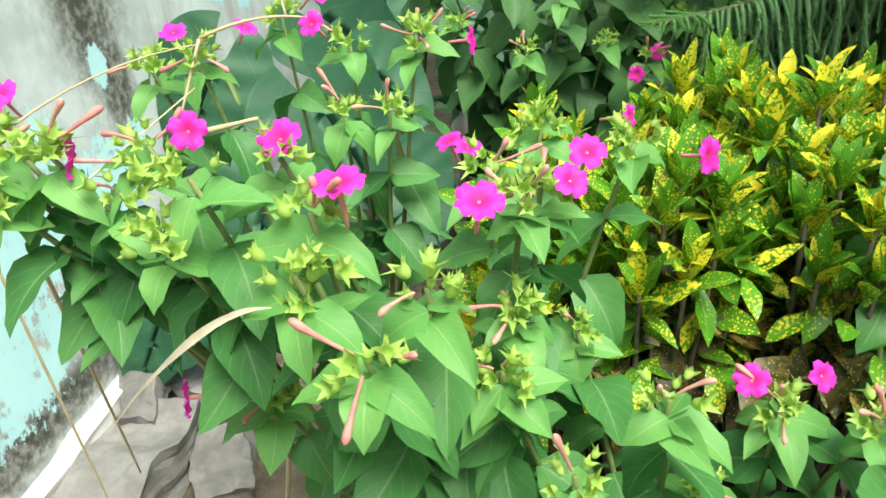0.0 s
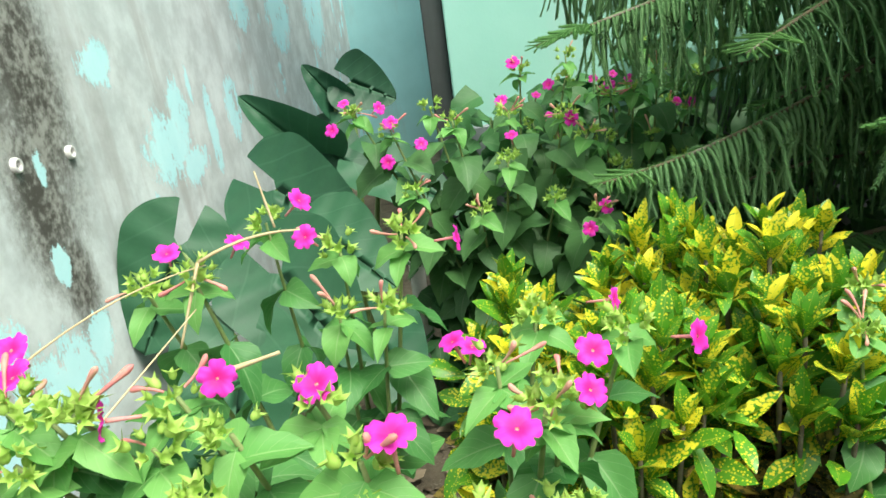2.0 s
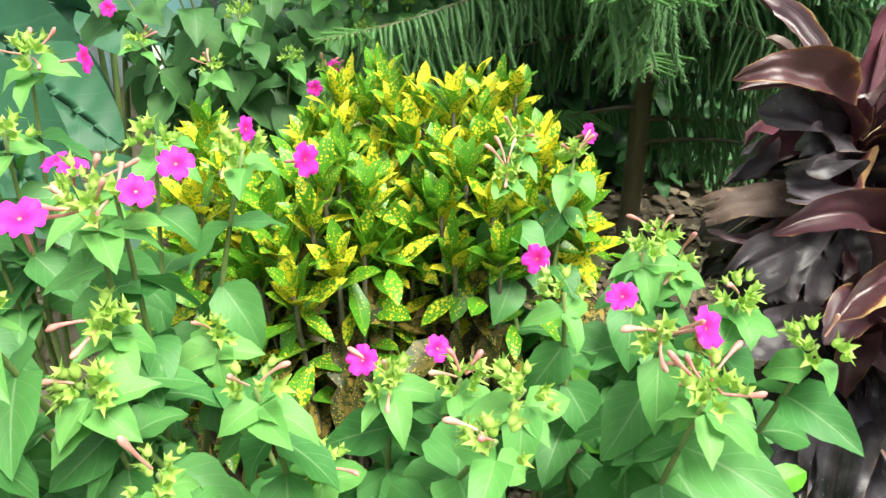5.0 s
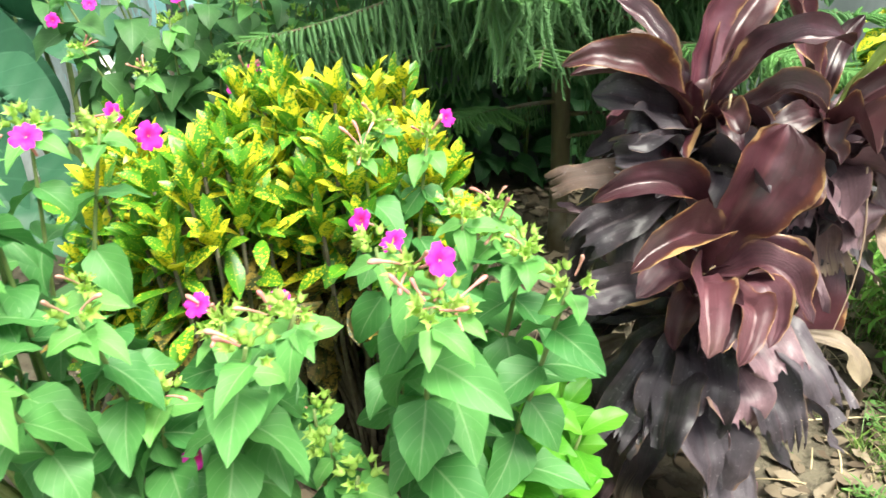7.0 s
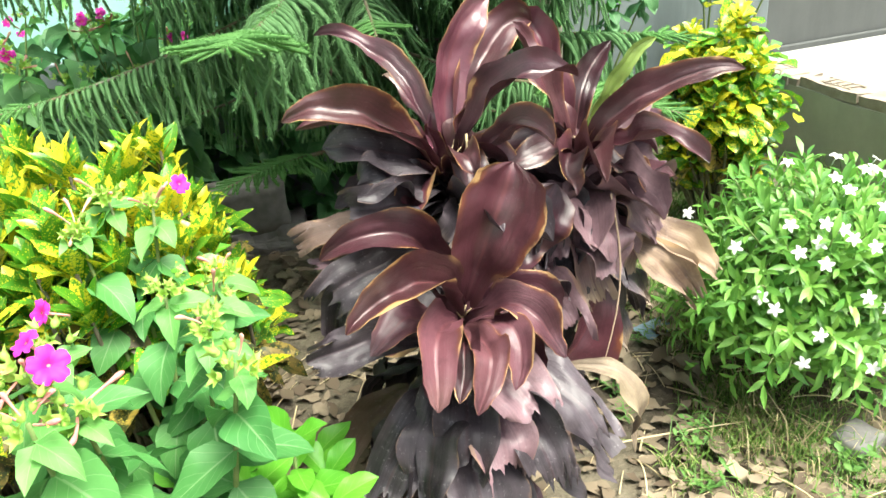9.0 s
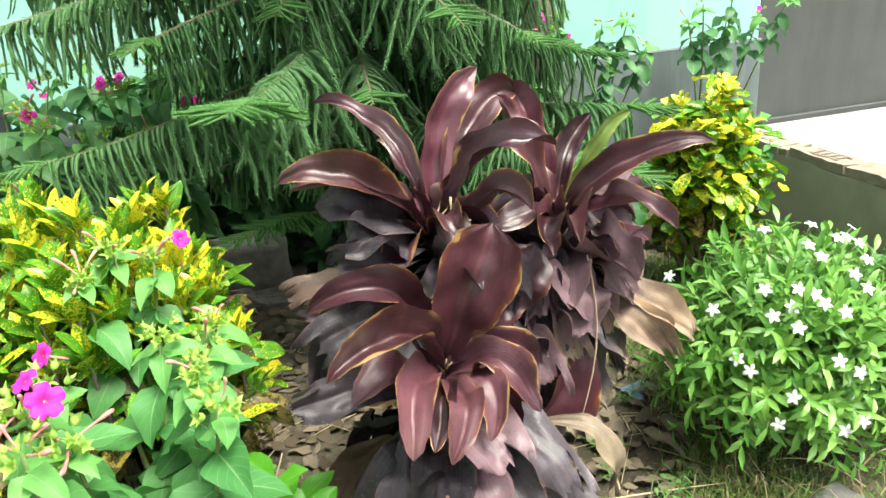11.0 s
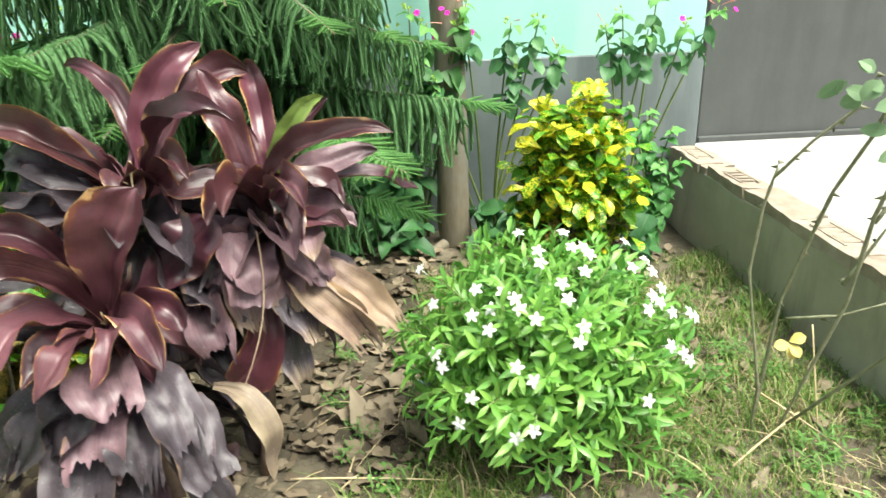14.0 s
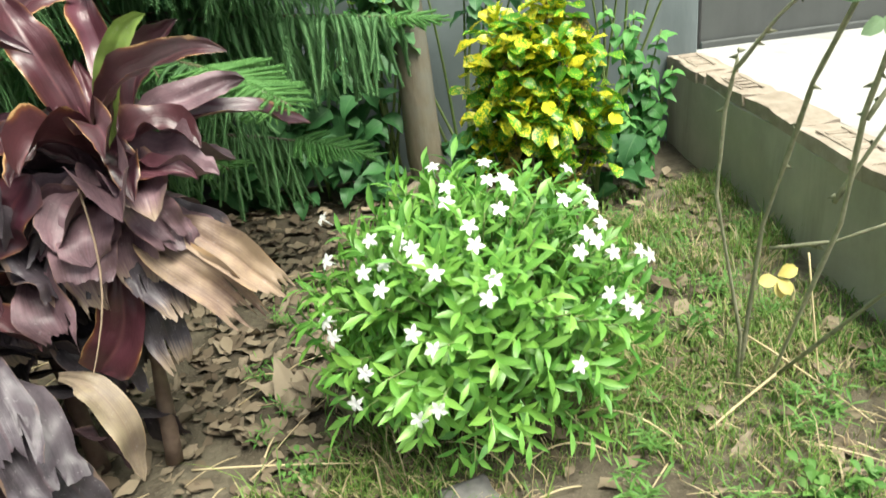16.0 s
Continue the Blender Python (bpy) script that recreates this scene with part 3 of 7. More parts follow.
def leaf_set(name, count, length, width, shape, mat, bends, seg=6, ncr=2, fold=(0.1, 0.4), wave=0.04, seed=1):
    rng = random.Random(seed)
    out = []
    for i in range(count):
        bm = bmesh.new()
        ln = length * rng.uniform(0.85, 1.15)
        pts = droop(ln, rng.uniform(*bends), seg, rng.uniform(0.0, 0.25))
        sway = rng.uniform(-0.12, 0.12) * ln
        for k, p in enumerate(pts):
            p.x += sway * (k / seg) ** 2
        blade(bm, pts, (0, 0, 1), width * rng.uniform(0.85, 1.15), shape, ncr, rng.uniform(*fold), wave, 1.8, rng=rng)
        out.append(mesh_of(name, bm, mat))
    return out


def leaf_pose(at, d, up, s=1.0, roll=0.0):
    d = Vector(d).normalized()
    x = d.cross(Vector(up))
    x = x.normalized() if x.length > 1e-4 else d.orthogonal().normalized()
    z = x.cross(d)
    m = Matrix((x, d, z)).transposed().to_4x4()
    return Matrix.Translation(at) @ m @ Matrix.Rotation(roll, 4, "Y") @ Matrix.Scale(s, 4)


def join(name, items, mat, parent, label="", kind="stuff"):
    """Many copies of a few meshes as one mesh. items: (mesh, pose in the world)."""
    cache, cos, faces, uvs, base = {}, [], [], [], 0
    for me, m in items:
        if me.name not in cache:
            co = np.empty(len(me.vertices) * 3)
            me.vertices.foreach_get("co", co)
            layer = me.uv_layers.active
            uv = np.zeros(len(me.loops) * 2)
            if layer:
                layer.uv.foreach_get("vector", uv)
            cache[me.name] = (co.reshape(-1, 3), [tuple(f.vertices) for f in me.polygons], uv)
        co, fs, uv = cache[me.name]
        a = np.array(m)
        cos.append(co @ a[:3, :3].T + a[:3, 3])
        faces.extend([tuple(i + base for i in f) for f in fs])
        uvs.append(uv)
        base += len(co)
    out = bpy.data.meshes.new(name)
    out.from_pydata(np.concatenate(cos).tolist(), [], faces)
    out.uv_layers.new(name="UVMap").uv.foreach_set("vector", np.concatenate(uvs))
    out.polygons.foreach_set("use_smooth", [True] * len(faces))
    out.materials.append(mat)
    ob = new(name, out)
    ob.parent = parent
    if parent:
        ob.matrix_basis = world_of(parent).inverted()
    return tagged(ob, label, kind=kind)

# ---- the setting ----
GROUND = 0.05


def ground_height(x, y):
    far = min(1.0, max(0.0, (math.hypot(x - 0.9, y - 0.8) - 3.0) / 3.0))
    h = 0.018 * noise.noise((x * 2.3, y * 2.3, 0.3)) + 0.009 * noise.noise((x * 9, y * 9, 1.7))
    return GROUND + h * (1 - far)


def build_ground():
    xs = [-400, -100, -30, -8, -3] + [-1.2 + 0.04 * i for i in range(93)] + [4, 8, 30, 100, 400]
    ys = [-400, -100, -30, -8, -3] + [-1.2 + 0.04 * i for i in range(95)] + [4, 6, 8, 30, 100, 400]
    verts = [(x, y, ground_height(x, y)) for y in ys for x in xs]
    w = len(xs)
    faces = [(j * w + i, j * w + i + 1, (j + 1) * w + i + 1, (j + 1) * w + i) for j in range(len(ys) - 1) for i in range(w - 1)]
    me = bpy.data.meshes.new("ground")
    me.from_pydata(verts, [], faces)
    me.polygons.foreach_set("use_smooth", [True] * len(faces))
    me.materials.append(M_SOIL)
    return tagged(new("ground", me), "bare brown garden soil with patches of litter", "ground", kind="structure")


build_ground()


def slab(name, dims, mat, label, category, bev=0.004, cuts=0, wobble=0.0):
    bm = bmesh.new()
    box(bm, *dims)
    if cuts:
        bmesh.ops.subdivide_edges(bm, edges=bm.edges[:], cuts=cuts, use_grid_fill=True)
        for v in bm.verts:
            v.co += noise.noise_vector(v.co * 5) * wobble
    else:
        bevel(bm, bev, 1)
    return tagged(part(name, bm, mat, None, smooth=False), label, category, kind="structure")


slab("wall_west", (-0.93, -0.69, -3.0, 4.6, -0.1, 3.2), M_WALL, "weathered grey plaster wall with peeling cyan paint and mould", "wall")
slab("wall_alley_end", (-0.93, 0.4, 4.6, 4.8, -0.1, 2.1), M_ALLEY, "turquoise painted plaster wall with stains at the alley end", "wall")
slab("wall_north", (-0.03, 2.365, 2.125, 2.4, -0.1, 3.2), M_MINT, "mint green painted house wall", "wall")
slab("plinth", (-0.02, 2.365, 2.105, 2.125, -0.1, 0.627), M_PLINTH, "grey cement plinth of the mint house wall", "plinth")
slab("wall_side", (-0.03, 0.12, 2.405, 4.595, -0.1, 2.0), M_BLUEGREY, "dark stained side wall along the alley", "wall")
slab("wall_pier", (-0.09, -0.031, 2.15, 2.4, -0.1, 3.2), M_STAINED, "narrow blackened pier at the corner of the house", "pier")
slab("wall_joint", (2.365, 2.395, 2.16, 2.4, -0.1, 3.2), M_GAP, "dark gap between two house walls", "joint")
slab("wall_northeast", (2.395, 6.0, 2.17, 2.4, 0.1, 3.2), M_DARKWALL, "smooth grey painted house wall", "wall")
slab("wall_foot", (2.395, 6.0, 2.155, 2.17, 0.2, 0.325), M_DARKWALL, "narrow skirting at the foot of the grey wall", "skirting")
slab("kerb", (2.27, 2.365, -2.0, 2.104, -0.1, 0.285), M_KERB, "damp rough cement kerb wall beside the bed", "kerb", cuts=60, wobble=0.010)
slab("pavement", (2.366, 6.0, -3.0, 2.154, -0.1, 0.305), M_CONCRETE, "pale worn concrete paving", "pavement")


def kerb_bricks():
    """A course of bricks on the kerb, each with a sunk mark."""
    kerb = bpy.data.objects["kerb"]
    rng = random.Random(5)
    meshes = []
    for k in range(4):
        bm = bmesh.new()
        rough_block(bm, (0.094, 0.243, 0.028), 10 + k, 0.0095, 7)
        meshes.append(mesh_of("brick", bm, M_BRICK, False))
    mark = []
    bm = bmesh.new()
    for i in range(4):
        box(bm, -0.02, 0.02, -0.055 + 0.032 * i, -0.038 + 0.032 * i, 0, 0.002)
    for s in (-1, 1):
        box(bm, s * 0.026 - 0.003, s * 0.026 + 0.003, -0.07, 0.075, 0, 0.002)
    mark = mesh_of("mark", bm, M_MARK, False)
    y = -1.9
    k = 0
    while y < 2.08:
        b = piece("brick", meshes[k % 4], kerb, pose(2.318 + rng.uniform(-0.004, 0.004), min(y + 0.12, 1.98), 0.284, rng.uniform(-1, 1), rng.uniform(-1, 1), rng.uniform(-1.5, 1.5)))
        if k % 2 == 0:
            piece("mark", mark, b, world_of(b) @ pose(0, 0, 0.0295))
        y += 0.248
        k += 1


kerb_bricks()


def wall_pipe(at, turn):
    """A short end of plastic pipe set in the wall."""
    bm = bmesh.new()
    sides = 20
    rings = []
    for x, r in ((0.0, 0.0125), (0.007, 0.0125), (0.009, 0.0115), (0.009, 0.0075), (0.007, 0.0062), (-0.004, 0.0062)):
        rings.append([bm.verts.new((x, r * math.cos(a) * 0.9, r * math.sin(a))) for a in (k * math.tau / sides for k in range(sides))])
    for u, v in zip(rings, rings[1:]):
        for k in range(sides):
            bm.faces.new((u[k], u[(k + 1) % sides], v[(k + 1) % sides], v[k]))
    ob = part("wall_pipe", bm, M_PIPE)
    ob.matrix_basis = pose(*at, turn, 0, 0)
    tagged(ob, "white plastic pipe end set in the plaster wall", "pipe", "wall pipes")
    # near-black disc closes the pipe and stands in for the shade inside it
    inner = bmesh.new()
    bmesh.ops.create_circle(inner, cap_ends=True, radius=0.0064, segments=16, matrix=pose(at[0] + 0.002, at[1], at[2], 0, 90, 0))
    part("bore", inner, M_GAP, ob, "dark hollow")


wall_pipe((-0.69, 1.179, 0.842), 0)
wall_pipe((-0.69, 1.335, 0.826), 20)

# ---- rubble at the wall foot ----


def rubble(at, size, turn, label, mat=M_ROCK, seed=1, tilt=0):
    bm = bmesh.new()
    rough_block(bm, size, seed, 0.024, 9)
    ob = part("rubble_block", bm, mat, None, smooth=False)
    ob.matrix_basis = pose(*at, tilt, 0, turn)
    return tagged(ob, label, "rubble", "rubble along the wall")


rubble((-0.60, 0.80, 0.03), (0.16, 0.34, 0.12), 6, "broken grey concrete lump lying against the wall", seed=2)
rubble((-0.59, 1.13, 0.03), (0.15, 0.24, 0.11), -4, "dusty broken concrete block beside the wall", seed=4)
rubble((-0.47, 0.90, 0.03), (0.09, 0.14, 0.06), 25, "small grey lump of broken concrete", seed=21, tilt=8)
rubble((-0.44, 1.05, 0.02), (0.1, 0.12, 0.07), -30, "dusty cracked lump of concrete in the soil", seed=23, tilt=-6)
rubble((-0.63, 0.98, 0.12), (0.08, 0.15, 0.05), 12, "flat shard of plaster lying on the rubble", seed=25, tilt=10)
rubble((-0.60, 0.42, 0.03), (0.17, 0.32, 0.13), 3, "rough chunk of old concrete at the wall foot", seed=7)
marked = rubble((-0.50, 1.27, 0.03), (0.12, 0.23, 0.075), -14, "dusty brick with a sunk mark lying in the soil", M_BRICK, 9)
bm = bmesh.new()
for a in ((-0.025, -0.018, -0.05, 0.05), (0.018, 0.025, -0.05, 0.05), (-0.018, 0.018, -0.05, -0.043), (-0.018, 0.018, 0.043, 0.05), (-0.006, 0.006, -0.02, 0.02)):
    box(bm, *a, 0.078, 0.084)
o = part("mark", bm, M_ROCK, marked, "worn sunk frame of the brick")
o.matrix_basis = Matrix.Identity(4)
rubble((0.56, 1.95, 0.03), (0.28, 0.14, 0.10), 4, "old grey brick block under the conifer", seed=12)
rubble((0.42, 1.85, 0.03), (0.2, 0.12, 0.07), -18, "mossy broken brick under the conifer", seed=15)
bm = bmesh.new()
box(bm, -0.69, -0.655, -0.2, 1.35, 0.08, 0.165)
bmesh.ops.subdivide_edges(bm, edges=bm.edges[:], cuts=24, use_grid_fill=True)
for v in bm.verts:
    v.co += noise.noise_vector(v.co * 14) * 0.014 + noise.noise_vector(v.co * 45) * 0.006
tagged(part("wall_fillet", bm, M_PIPE, None, smooth=False), "chipped whitewashed strip along the wall foot", "fillet", kind="structure")

# ---- four o'clock plants ----
MIRA = leaf_set("leaf", 7, 0.086, 0.058, HEART, M_MIRABILIS, (0.3, 1.1), 8, 3, (0.1, 0.4), 0.085, 3)
MIRA_YOUNG = leaf_set("leaf", 5, 0.05, 0.030, HEART, M_MIRA_TOP, (0.3, 1.3), 6, 2, (0.2, 0.55), 0.08, 4)
MIRA_PALE = leaf_set("leaf", 5, 0.08, 0.046, ELLIPSE, M_MIRA_PALE, (0.4, 1.2), 6, 2, (0.1, 0.4), 0.12, 6)
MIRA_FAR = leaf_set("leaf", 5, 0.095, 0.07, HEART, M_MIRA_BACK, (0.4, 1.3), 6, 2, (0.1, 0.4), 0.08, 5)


def calyx_mesh(seed):
    """A swollen green cup with five pointed lobes."""
    rng = random.Random(seed)
    bm = bmesh.new()
    sides = 10
    rings = []
    for z, r in ((0, 0.0012), (0.0015, 0.0027), (0.004, 0.0034), (0.006, 0.0033)):
        rings.append([bm.verts.new((r * math.cos(k * math.tau / sides), r * math.sin(k * math.tau / sides), z)) for k in range(sides)])
    tips = []
    for k in range(sides):
        a = k * math.tau / sides
        r, z = (0.0066, 0.0096) if k % 2 == 0 else (0.0028, 0.0066)
        r *= rng.uniform(0.8, 1.5)
        tips.append(bm.verts.new((r * math.cos(a), r * math.sin(a), z * rng.uniform(0.85, 1.1))))
    rings.append(tips)
    for u, v in zip(rings, rings[1:]):
        for k in range(sides):
            bm.faces.new((u[k], u[(k + 1) % sides], v[(k + 1) % sides], v[k]))
    return mesh_of("calyx", bm, M_CALYX)


def bud_mesh(seed, length):
    """A closed flower: a thin tube that swells at its end."""
    rng = random.Random(seed)
    bm = bmesh.new()
    bend = Vector((rng.uniform(-0.006, 0.006), rng.uniform(-0.006, 0.006), 0))
    rings = []
    prof = ((0, 0.001), (0.3, 0.0011), (0.6, 0.0014), (0.75, 0.0021), (0.87, 0.0025), (0.95, 0.002), (1.0, 0.0005))
    for v, r in prof:
        c = Vector((0, 0, v * length)) + bend * v * v
        rings.append([bm.verts.new(c + Vector((r * math.cos(k * math.tau / 7), r * math.sin(k * math.tau / 7), 0))) for k in range(7)])
    for u, v in zip(rings, rings[1:]):
        for k in range(7):
            bm.faces.new((u[k], u[(k + 1) % 7], v[(k + 1) % 7], v[k]))
    bm.faces.new(rings[-1])
    return mesh_of("bud", bm, M_BUD)


def corolla_mesh(seed, radius=0.0172):
    """Five notched, rippled lobes round a throat; opens along +z."""
    rng = random.Random(seed)
    bm = bmesh.new()
    uv = bm.loops.layers.uv.verify()
    seg, rings = 40, []
    ph = rng.random() * 6
    for i in range(7):
        v = i / 6
        row = []
        for k in range(seg):
            a = k * math.tau / seg
            lobe = abs(math.cos(2.5 * a))
            cut = 1 - 0.30 * (1 - lobe) ** 2.2 - 0.07 * max(0, lobe - 0.9) / 0.1
            r = 0.0016 + (radius * (1 - (1 - cut) * v ** 1.5) - 0.0016) * v ** 0.8
            z = 0.0045 * v ** 0.6 + 0.0016 * math.sin(5 * a + ph) * v * v + 0.0012 * math.sin(11 * a + ph * 2) * v * v - 0.0028 * v ** 3
            row.append((bm.verts.new((r * math.cos(a), r * math.sin(a), z)), (k / seg, v)))
        rings.append(row)
    for u, v in zip(rings, rings[1:]):
        for k in range(seg):
            q = (u[k], u[(k + 1) % seg], v[(k + 1) % seg], v[k])
            f = bm.faces.new([c[0] for c in q])
            for loop, c in zip(f.loops, q):
                loop[uv].uv = c[1]
    return mesh_of("flower", bm, M_PETAL)


def tube_mesh(length):
    bm = bmesh.new()
    tube(bm, [Vector((0, 0, -0.0008 - length * (1 - i / 6))) for i in range(7)], 0.0015, 0.0021, 8)
    return mesh_of("flower_tube", bm, M_TUBE)


CALYX = [calyx_mesh(i) for i in range(4)]
BUDS = [bud_mesh(i, 0.02 + 0.005 * i) for i in range(5)]
COROLLA = [corolla_mesh(i, 0.0168 + 0.0004 * i) for i in range(5)]
TUBES = [tube_mesh(0.026), tube_mesh(0.034)]


def aim(at, d, roll=0.0, s=1.0):
    """A pose whose +z points along d."""
    return Matrix.Translation(at) @ Vector(d).to_track_quat("Z", "Y").to_matrix().to_4x4() @ Matrix.Rotation(roll, 4, "Z") @ Matrix.Scale(s, 4)


def four_oclock(base, tips, flowers, label, seed, leaves=MIRA, young=MIRA_YOUNG, big=1.0, low=4, small=1.0, buds=4, spread=0.25, flower_scale=1.0, facing=(0, -0.75, 0.62), only_stem=0.42, calyxes=(8, 12)):
    """A bushy plant: stems from its base to the tips, leaf pairs, calyx clusters, buds and flowers."""
    rng = random.Random(seed)
    plant = thing("four_oclock_plant", base, label, "plant", "four o'clock plants")
    base = Vector(base)
    for tip in tips:
        tip = Vector(tip)
        mid = base.lerp(tip, 0.5) + Vector((rng.uniform(-0.03, 0.03), rng.uniform(-0.03, 0.03), 0.02 + 0.15 * (tip - base).xy.length))
        pts = bezier(base + Vector((rng.uniform(-0.03, 0.03), rng.uniform(-0.03, 0.03), 0)), mid, tip, 12)
        bm = bmesh.new()
        tube(bm, pts, 0.0055, 0.0019, 6, 0.15)
        part("stem", bm, M_STEM, plant)
        turn = rng.uniform(0, 3.14)
        for k in range(low):
            v = only_stem + (0.93 - only_stem) * (k + 0.5) / low
            i = v * 12
            p = pts[int(i)].lerp(pts[min(12, int(i) + 1)], i - int(i))
            turn += 1.4 + rng.uniform(-0.3, 0.3)
            size = big * (1.12 - 0.42 * v) * rng.uniform(0.85, 1.15)
            for side in (0, math.pi):
                a = turn + side + rng.uniform(-0.3, 0.3)
                d = Vector((math.cos(a), math.sin(a) - 0.15, rng.uniform(-1.0, 0.1)))
                stalk = p + d.normalized() * 0.014 * size
                piece("leaf", rng.choice(leaves), plant, leaf_pose(stalk - d.normalized() * 0.012, d, (rng.uniform(-0.3, 0.3), rng.uniform(-0.5, 0.1), 1), size, rng.uniform(-0.35, 0.35)))
        a0 = rng.uniform(0, 6.28)
        count = rng.choice((3, 4, 4, 5))
        for k in range(count):
            a = a0 + k * math.tau / count + rng.uniform(-0.3, 0.3)
            d = Vector((math.cos(a), math.sin(a), rng.uniform(-0.55, 0.15)))
            at = tip - Vector((0, 0, 0.012 + rng.uniform(0, 0.012)))
            piece("young_leaf", rng.choice(young), plant, leaf_pose(at, d, (0, -0.3, 1), small * rng.uniform(0.7, 1.1), rng.uniform(-0.3, 0.3)))
        for k in range(rng.randint(*calyxes)):
            off = Vector((rng.uniform(-1, 1), rng.uniform(-1, 1), rng.uniform(-0.7, 0.8))) * 0.0145 * small
            d = Vector((off.x * 60, off.y * 60, 0.55 + rng.uniform(-0.2, 0.4)))
            piece("calyx", rng.choice(CALYX), plant, aim(tip + off, d, rng.uniform(0, 6), rng.uniform(0.85, 1.35) * small))
        for k in range(rng.randint(0, buds)):
            d = Vector((rng.uniform(-1, 1), rng.uniform(-1, 0.7), rng.uniform(-0.25, 1.1)))
            piece("bud", rng.choice(BUDS), plant, aim(tip + d.normalized() * 0.008, d, rng.uniform(0, 6), rng.uniform(0.85, 1.2) * small), "closed pink tubular bud")
    for spec in flowers:
        at = Vector(spec[:3])
        near = min((Vector(t) for t in tips), key=lambda t: (t - at).length)
        if len(spec) > 3:
            d = Vector(spec[3:6])
        else:
            away = at - near
            d = away.normalized() * (0.45 if away.length > 0.012 else 0.0) + Vector(facing) + Vector((rng.uniform(-spread, spread), rng.uniform(-spread, spread), rng.uniform(-spread, spread)))
        f = piece("flower", rng.choice(COROLLA), plant, aim(at, d, rng.uniform(0, 6), flower_scale * rng.uniform(0.75, 0.92)), "magenta five-lobed trumpet flower")
        piece("flower_tube", rng.choice(TUBES), f, world_of(f))
    return plant


LEFT_TIPS = [(-0.317, 0.754, 0.780), (-0.261, 0.744, 0.790), (-0.226, 0.894, 0.790), (-0.128, 0.814, 0.780), (-0.062, 0.828, 0.780), (-0.134, 0.781, 0.720), (-0.085, 0.776, 0.720)]
WEST_TIPS = [(-0.201, 0.537, 0.780), (-0.143, 0.481, 0.780), (-0.209, 0.503, 0.760), (-0.258, 0.507, 0.790), (-0.311, 0.518, 0.790), (-0.287, 0.521, 0.780), (-0.304, 0.498, 0.760), (-0.162, 0.460, 0.750)]
MID_TIPS = [(-0.094, 0.511, 0.780), (-0.058, 0.454, 0.770), (0.070, 0.559, 0.740), (0.026, 0.634, 0.720), (-0.059, 0.417, 0.750), (-0.051, 0.427, 0.740), (-0.014, 0.384, 0.720), (0.009, 0.438, 0.730), (0.052, 0.522, 0.660), (0.047, 0.475, 0.640), (0.059, 0.543, 0.740), (0.067, 0.712, 0.730), (0.145, 0.685, 0.720), (-0.139, 0.506, 0.580)]
FRONT_TIPS = [(0.155, 0.477, 0.620), (0.042, 0.487, 0.630), (0.094, 0.426, 0.600), (0.255, 0.557, 0.550), (0.310, 0.521, 0.570), (0.341, 0.441, 0.620), (0.308, 0.386, 0.630), (0.191, 0.511, 0.500), (0.097, 0.643, 0.560)]
RIGHT_TIPS = [(0.416, 0.585, 0.600), (0.441, 0.448, 0.650), (0.452, 0.395, 0.640), (0.565, 0.549, 0.600), (0.590, 0.475, 0.600), (0.473, 0.429, 0.620), (0.570, 0.725, 0.570), (0.562, 0.669, 0.570), (0.518, 0.650, 0.600)]
EDGE_TIPS = [(0.443, 0.864, 0.640), (0.500, 0.821, 0.630), (0.413, 0.800, 0.630)]
four_oclock((-0.16, 0.88, 0.05), LEFT_TIPS, [(-0.303, 0.792, 0.800), (-0.231, 0.802, 0.800), (-0.152, 0.777, 0.806), (-0.174, 0.865, 0.820, 0.7, -0.3, 0.6), (-0.004, 0.800, 0.780, 0.95, -0.1, 0.1)], "leafy four o'clock plant with magenta flowers before the wall", 21, low=3, only_stem=0.6)
four_oclock((-0.06, 0.68, 0.05), WEST_TIPS, [(-0.317, 0.542, 0.804), (-0.353, 0.597, 0.800), (-0.242, 0.512, 0.780, -0.9, -0.4, 0.2), (-0.168, 0.537, 0.790), (-0.318, 0.456, 0.740, 0.1, -0.6, -0.5)], "sprawling four o'clock plant with magenta flowers near the wall", 22, low=3, only_stem=0.78)
four_oclock((0.0, 0.66, 0.05), MID_TIPS, [(-0.091, 0.509, 0.794), (-0.037, 0.450, 0.790, 0.0, -0.15, 1.0), (0.036, 0.486, 0.761), (0.103, 0.611, 0.740), (0.090, 0.539, 0.750, 0.4, -0.5, 0.7), (0.199, 0.659, 0.716, 0.75, -0.6, 0.25), (0.143, 0.740, 0.720, 0.9, -0.4, 0.2), (-0.013, 0.687, 0.720, -0.3, -0.2, 0.9), (0.005, 0.673, 0.720, 0.2, -0.2, 0.9), (-0.191, 0.481, 0.600, -0.9, -0.4, 0.1)], "dense four o'clock plant with magenta flowers and green buds", 23, only_stem=0.52)
four_oclock((0.17, 0.58, 0.05), FRONT_TIPS, [(0.232, 0.565, 0.566), (0.305, 0.620, 0.528), (0.211, 0.511, 0.420)], "broad-leaved four o'clock plant with clustered green buds", 24, big=1.15, low=6, only_stem=0.3)
four_oclock((0.46, 0.56, 0.05), RIGHT_TIPS, [(0.403, 0.632, 0.610, -0.5, -0.5, 0.5), (0.431, 0.498, 0.650, -0.4, -0.3, 0.85), (0.465, 0.434, 0.661)], "four o'clock plant with few flowers beside the croton", 25, big=1.15, low=5, only_stem=0.46)
four_oclock((0.345, 0.53, 0.05), [(0.35, 0.48, 0.44), (0.33, 0.56, 0.42), (0.375, 0.44, 0.43)], [], "small leafy four o'clock shoot between larger plants", 29, big=1.0, low=5, buds=1, only_stem=0.2)
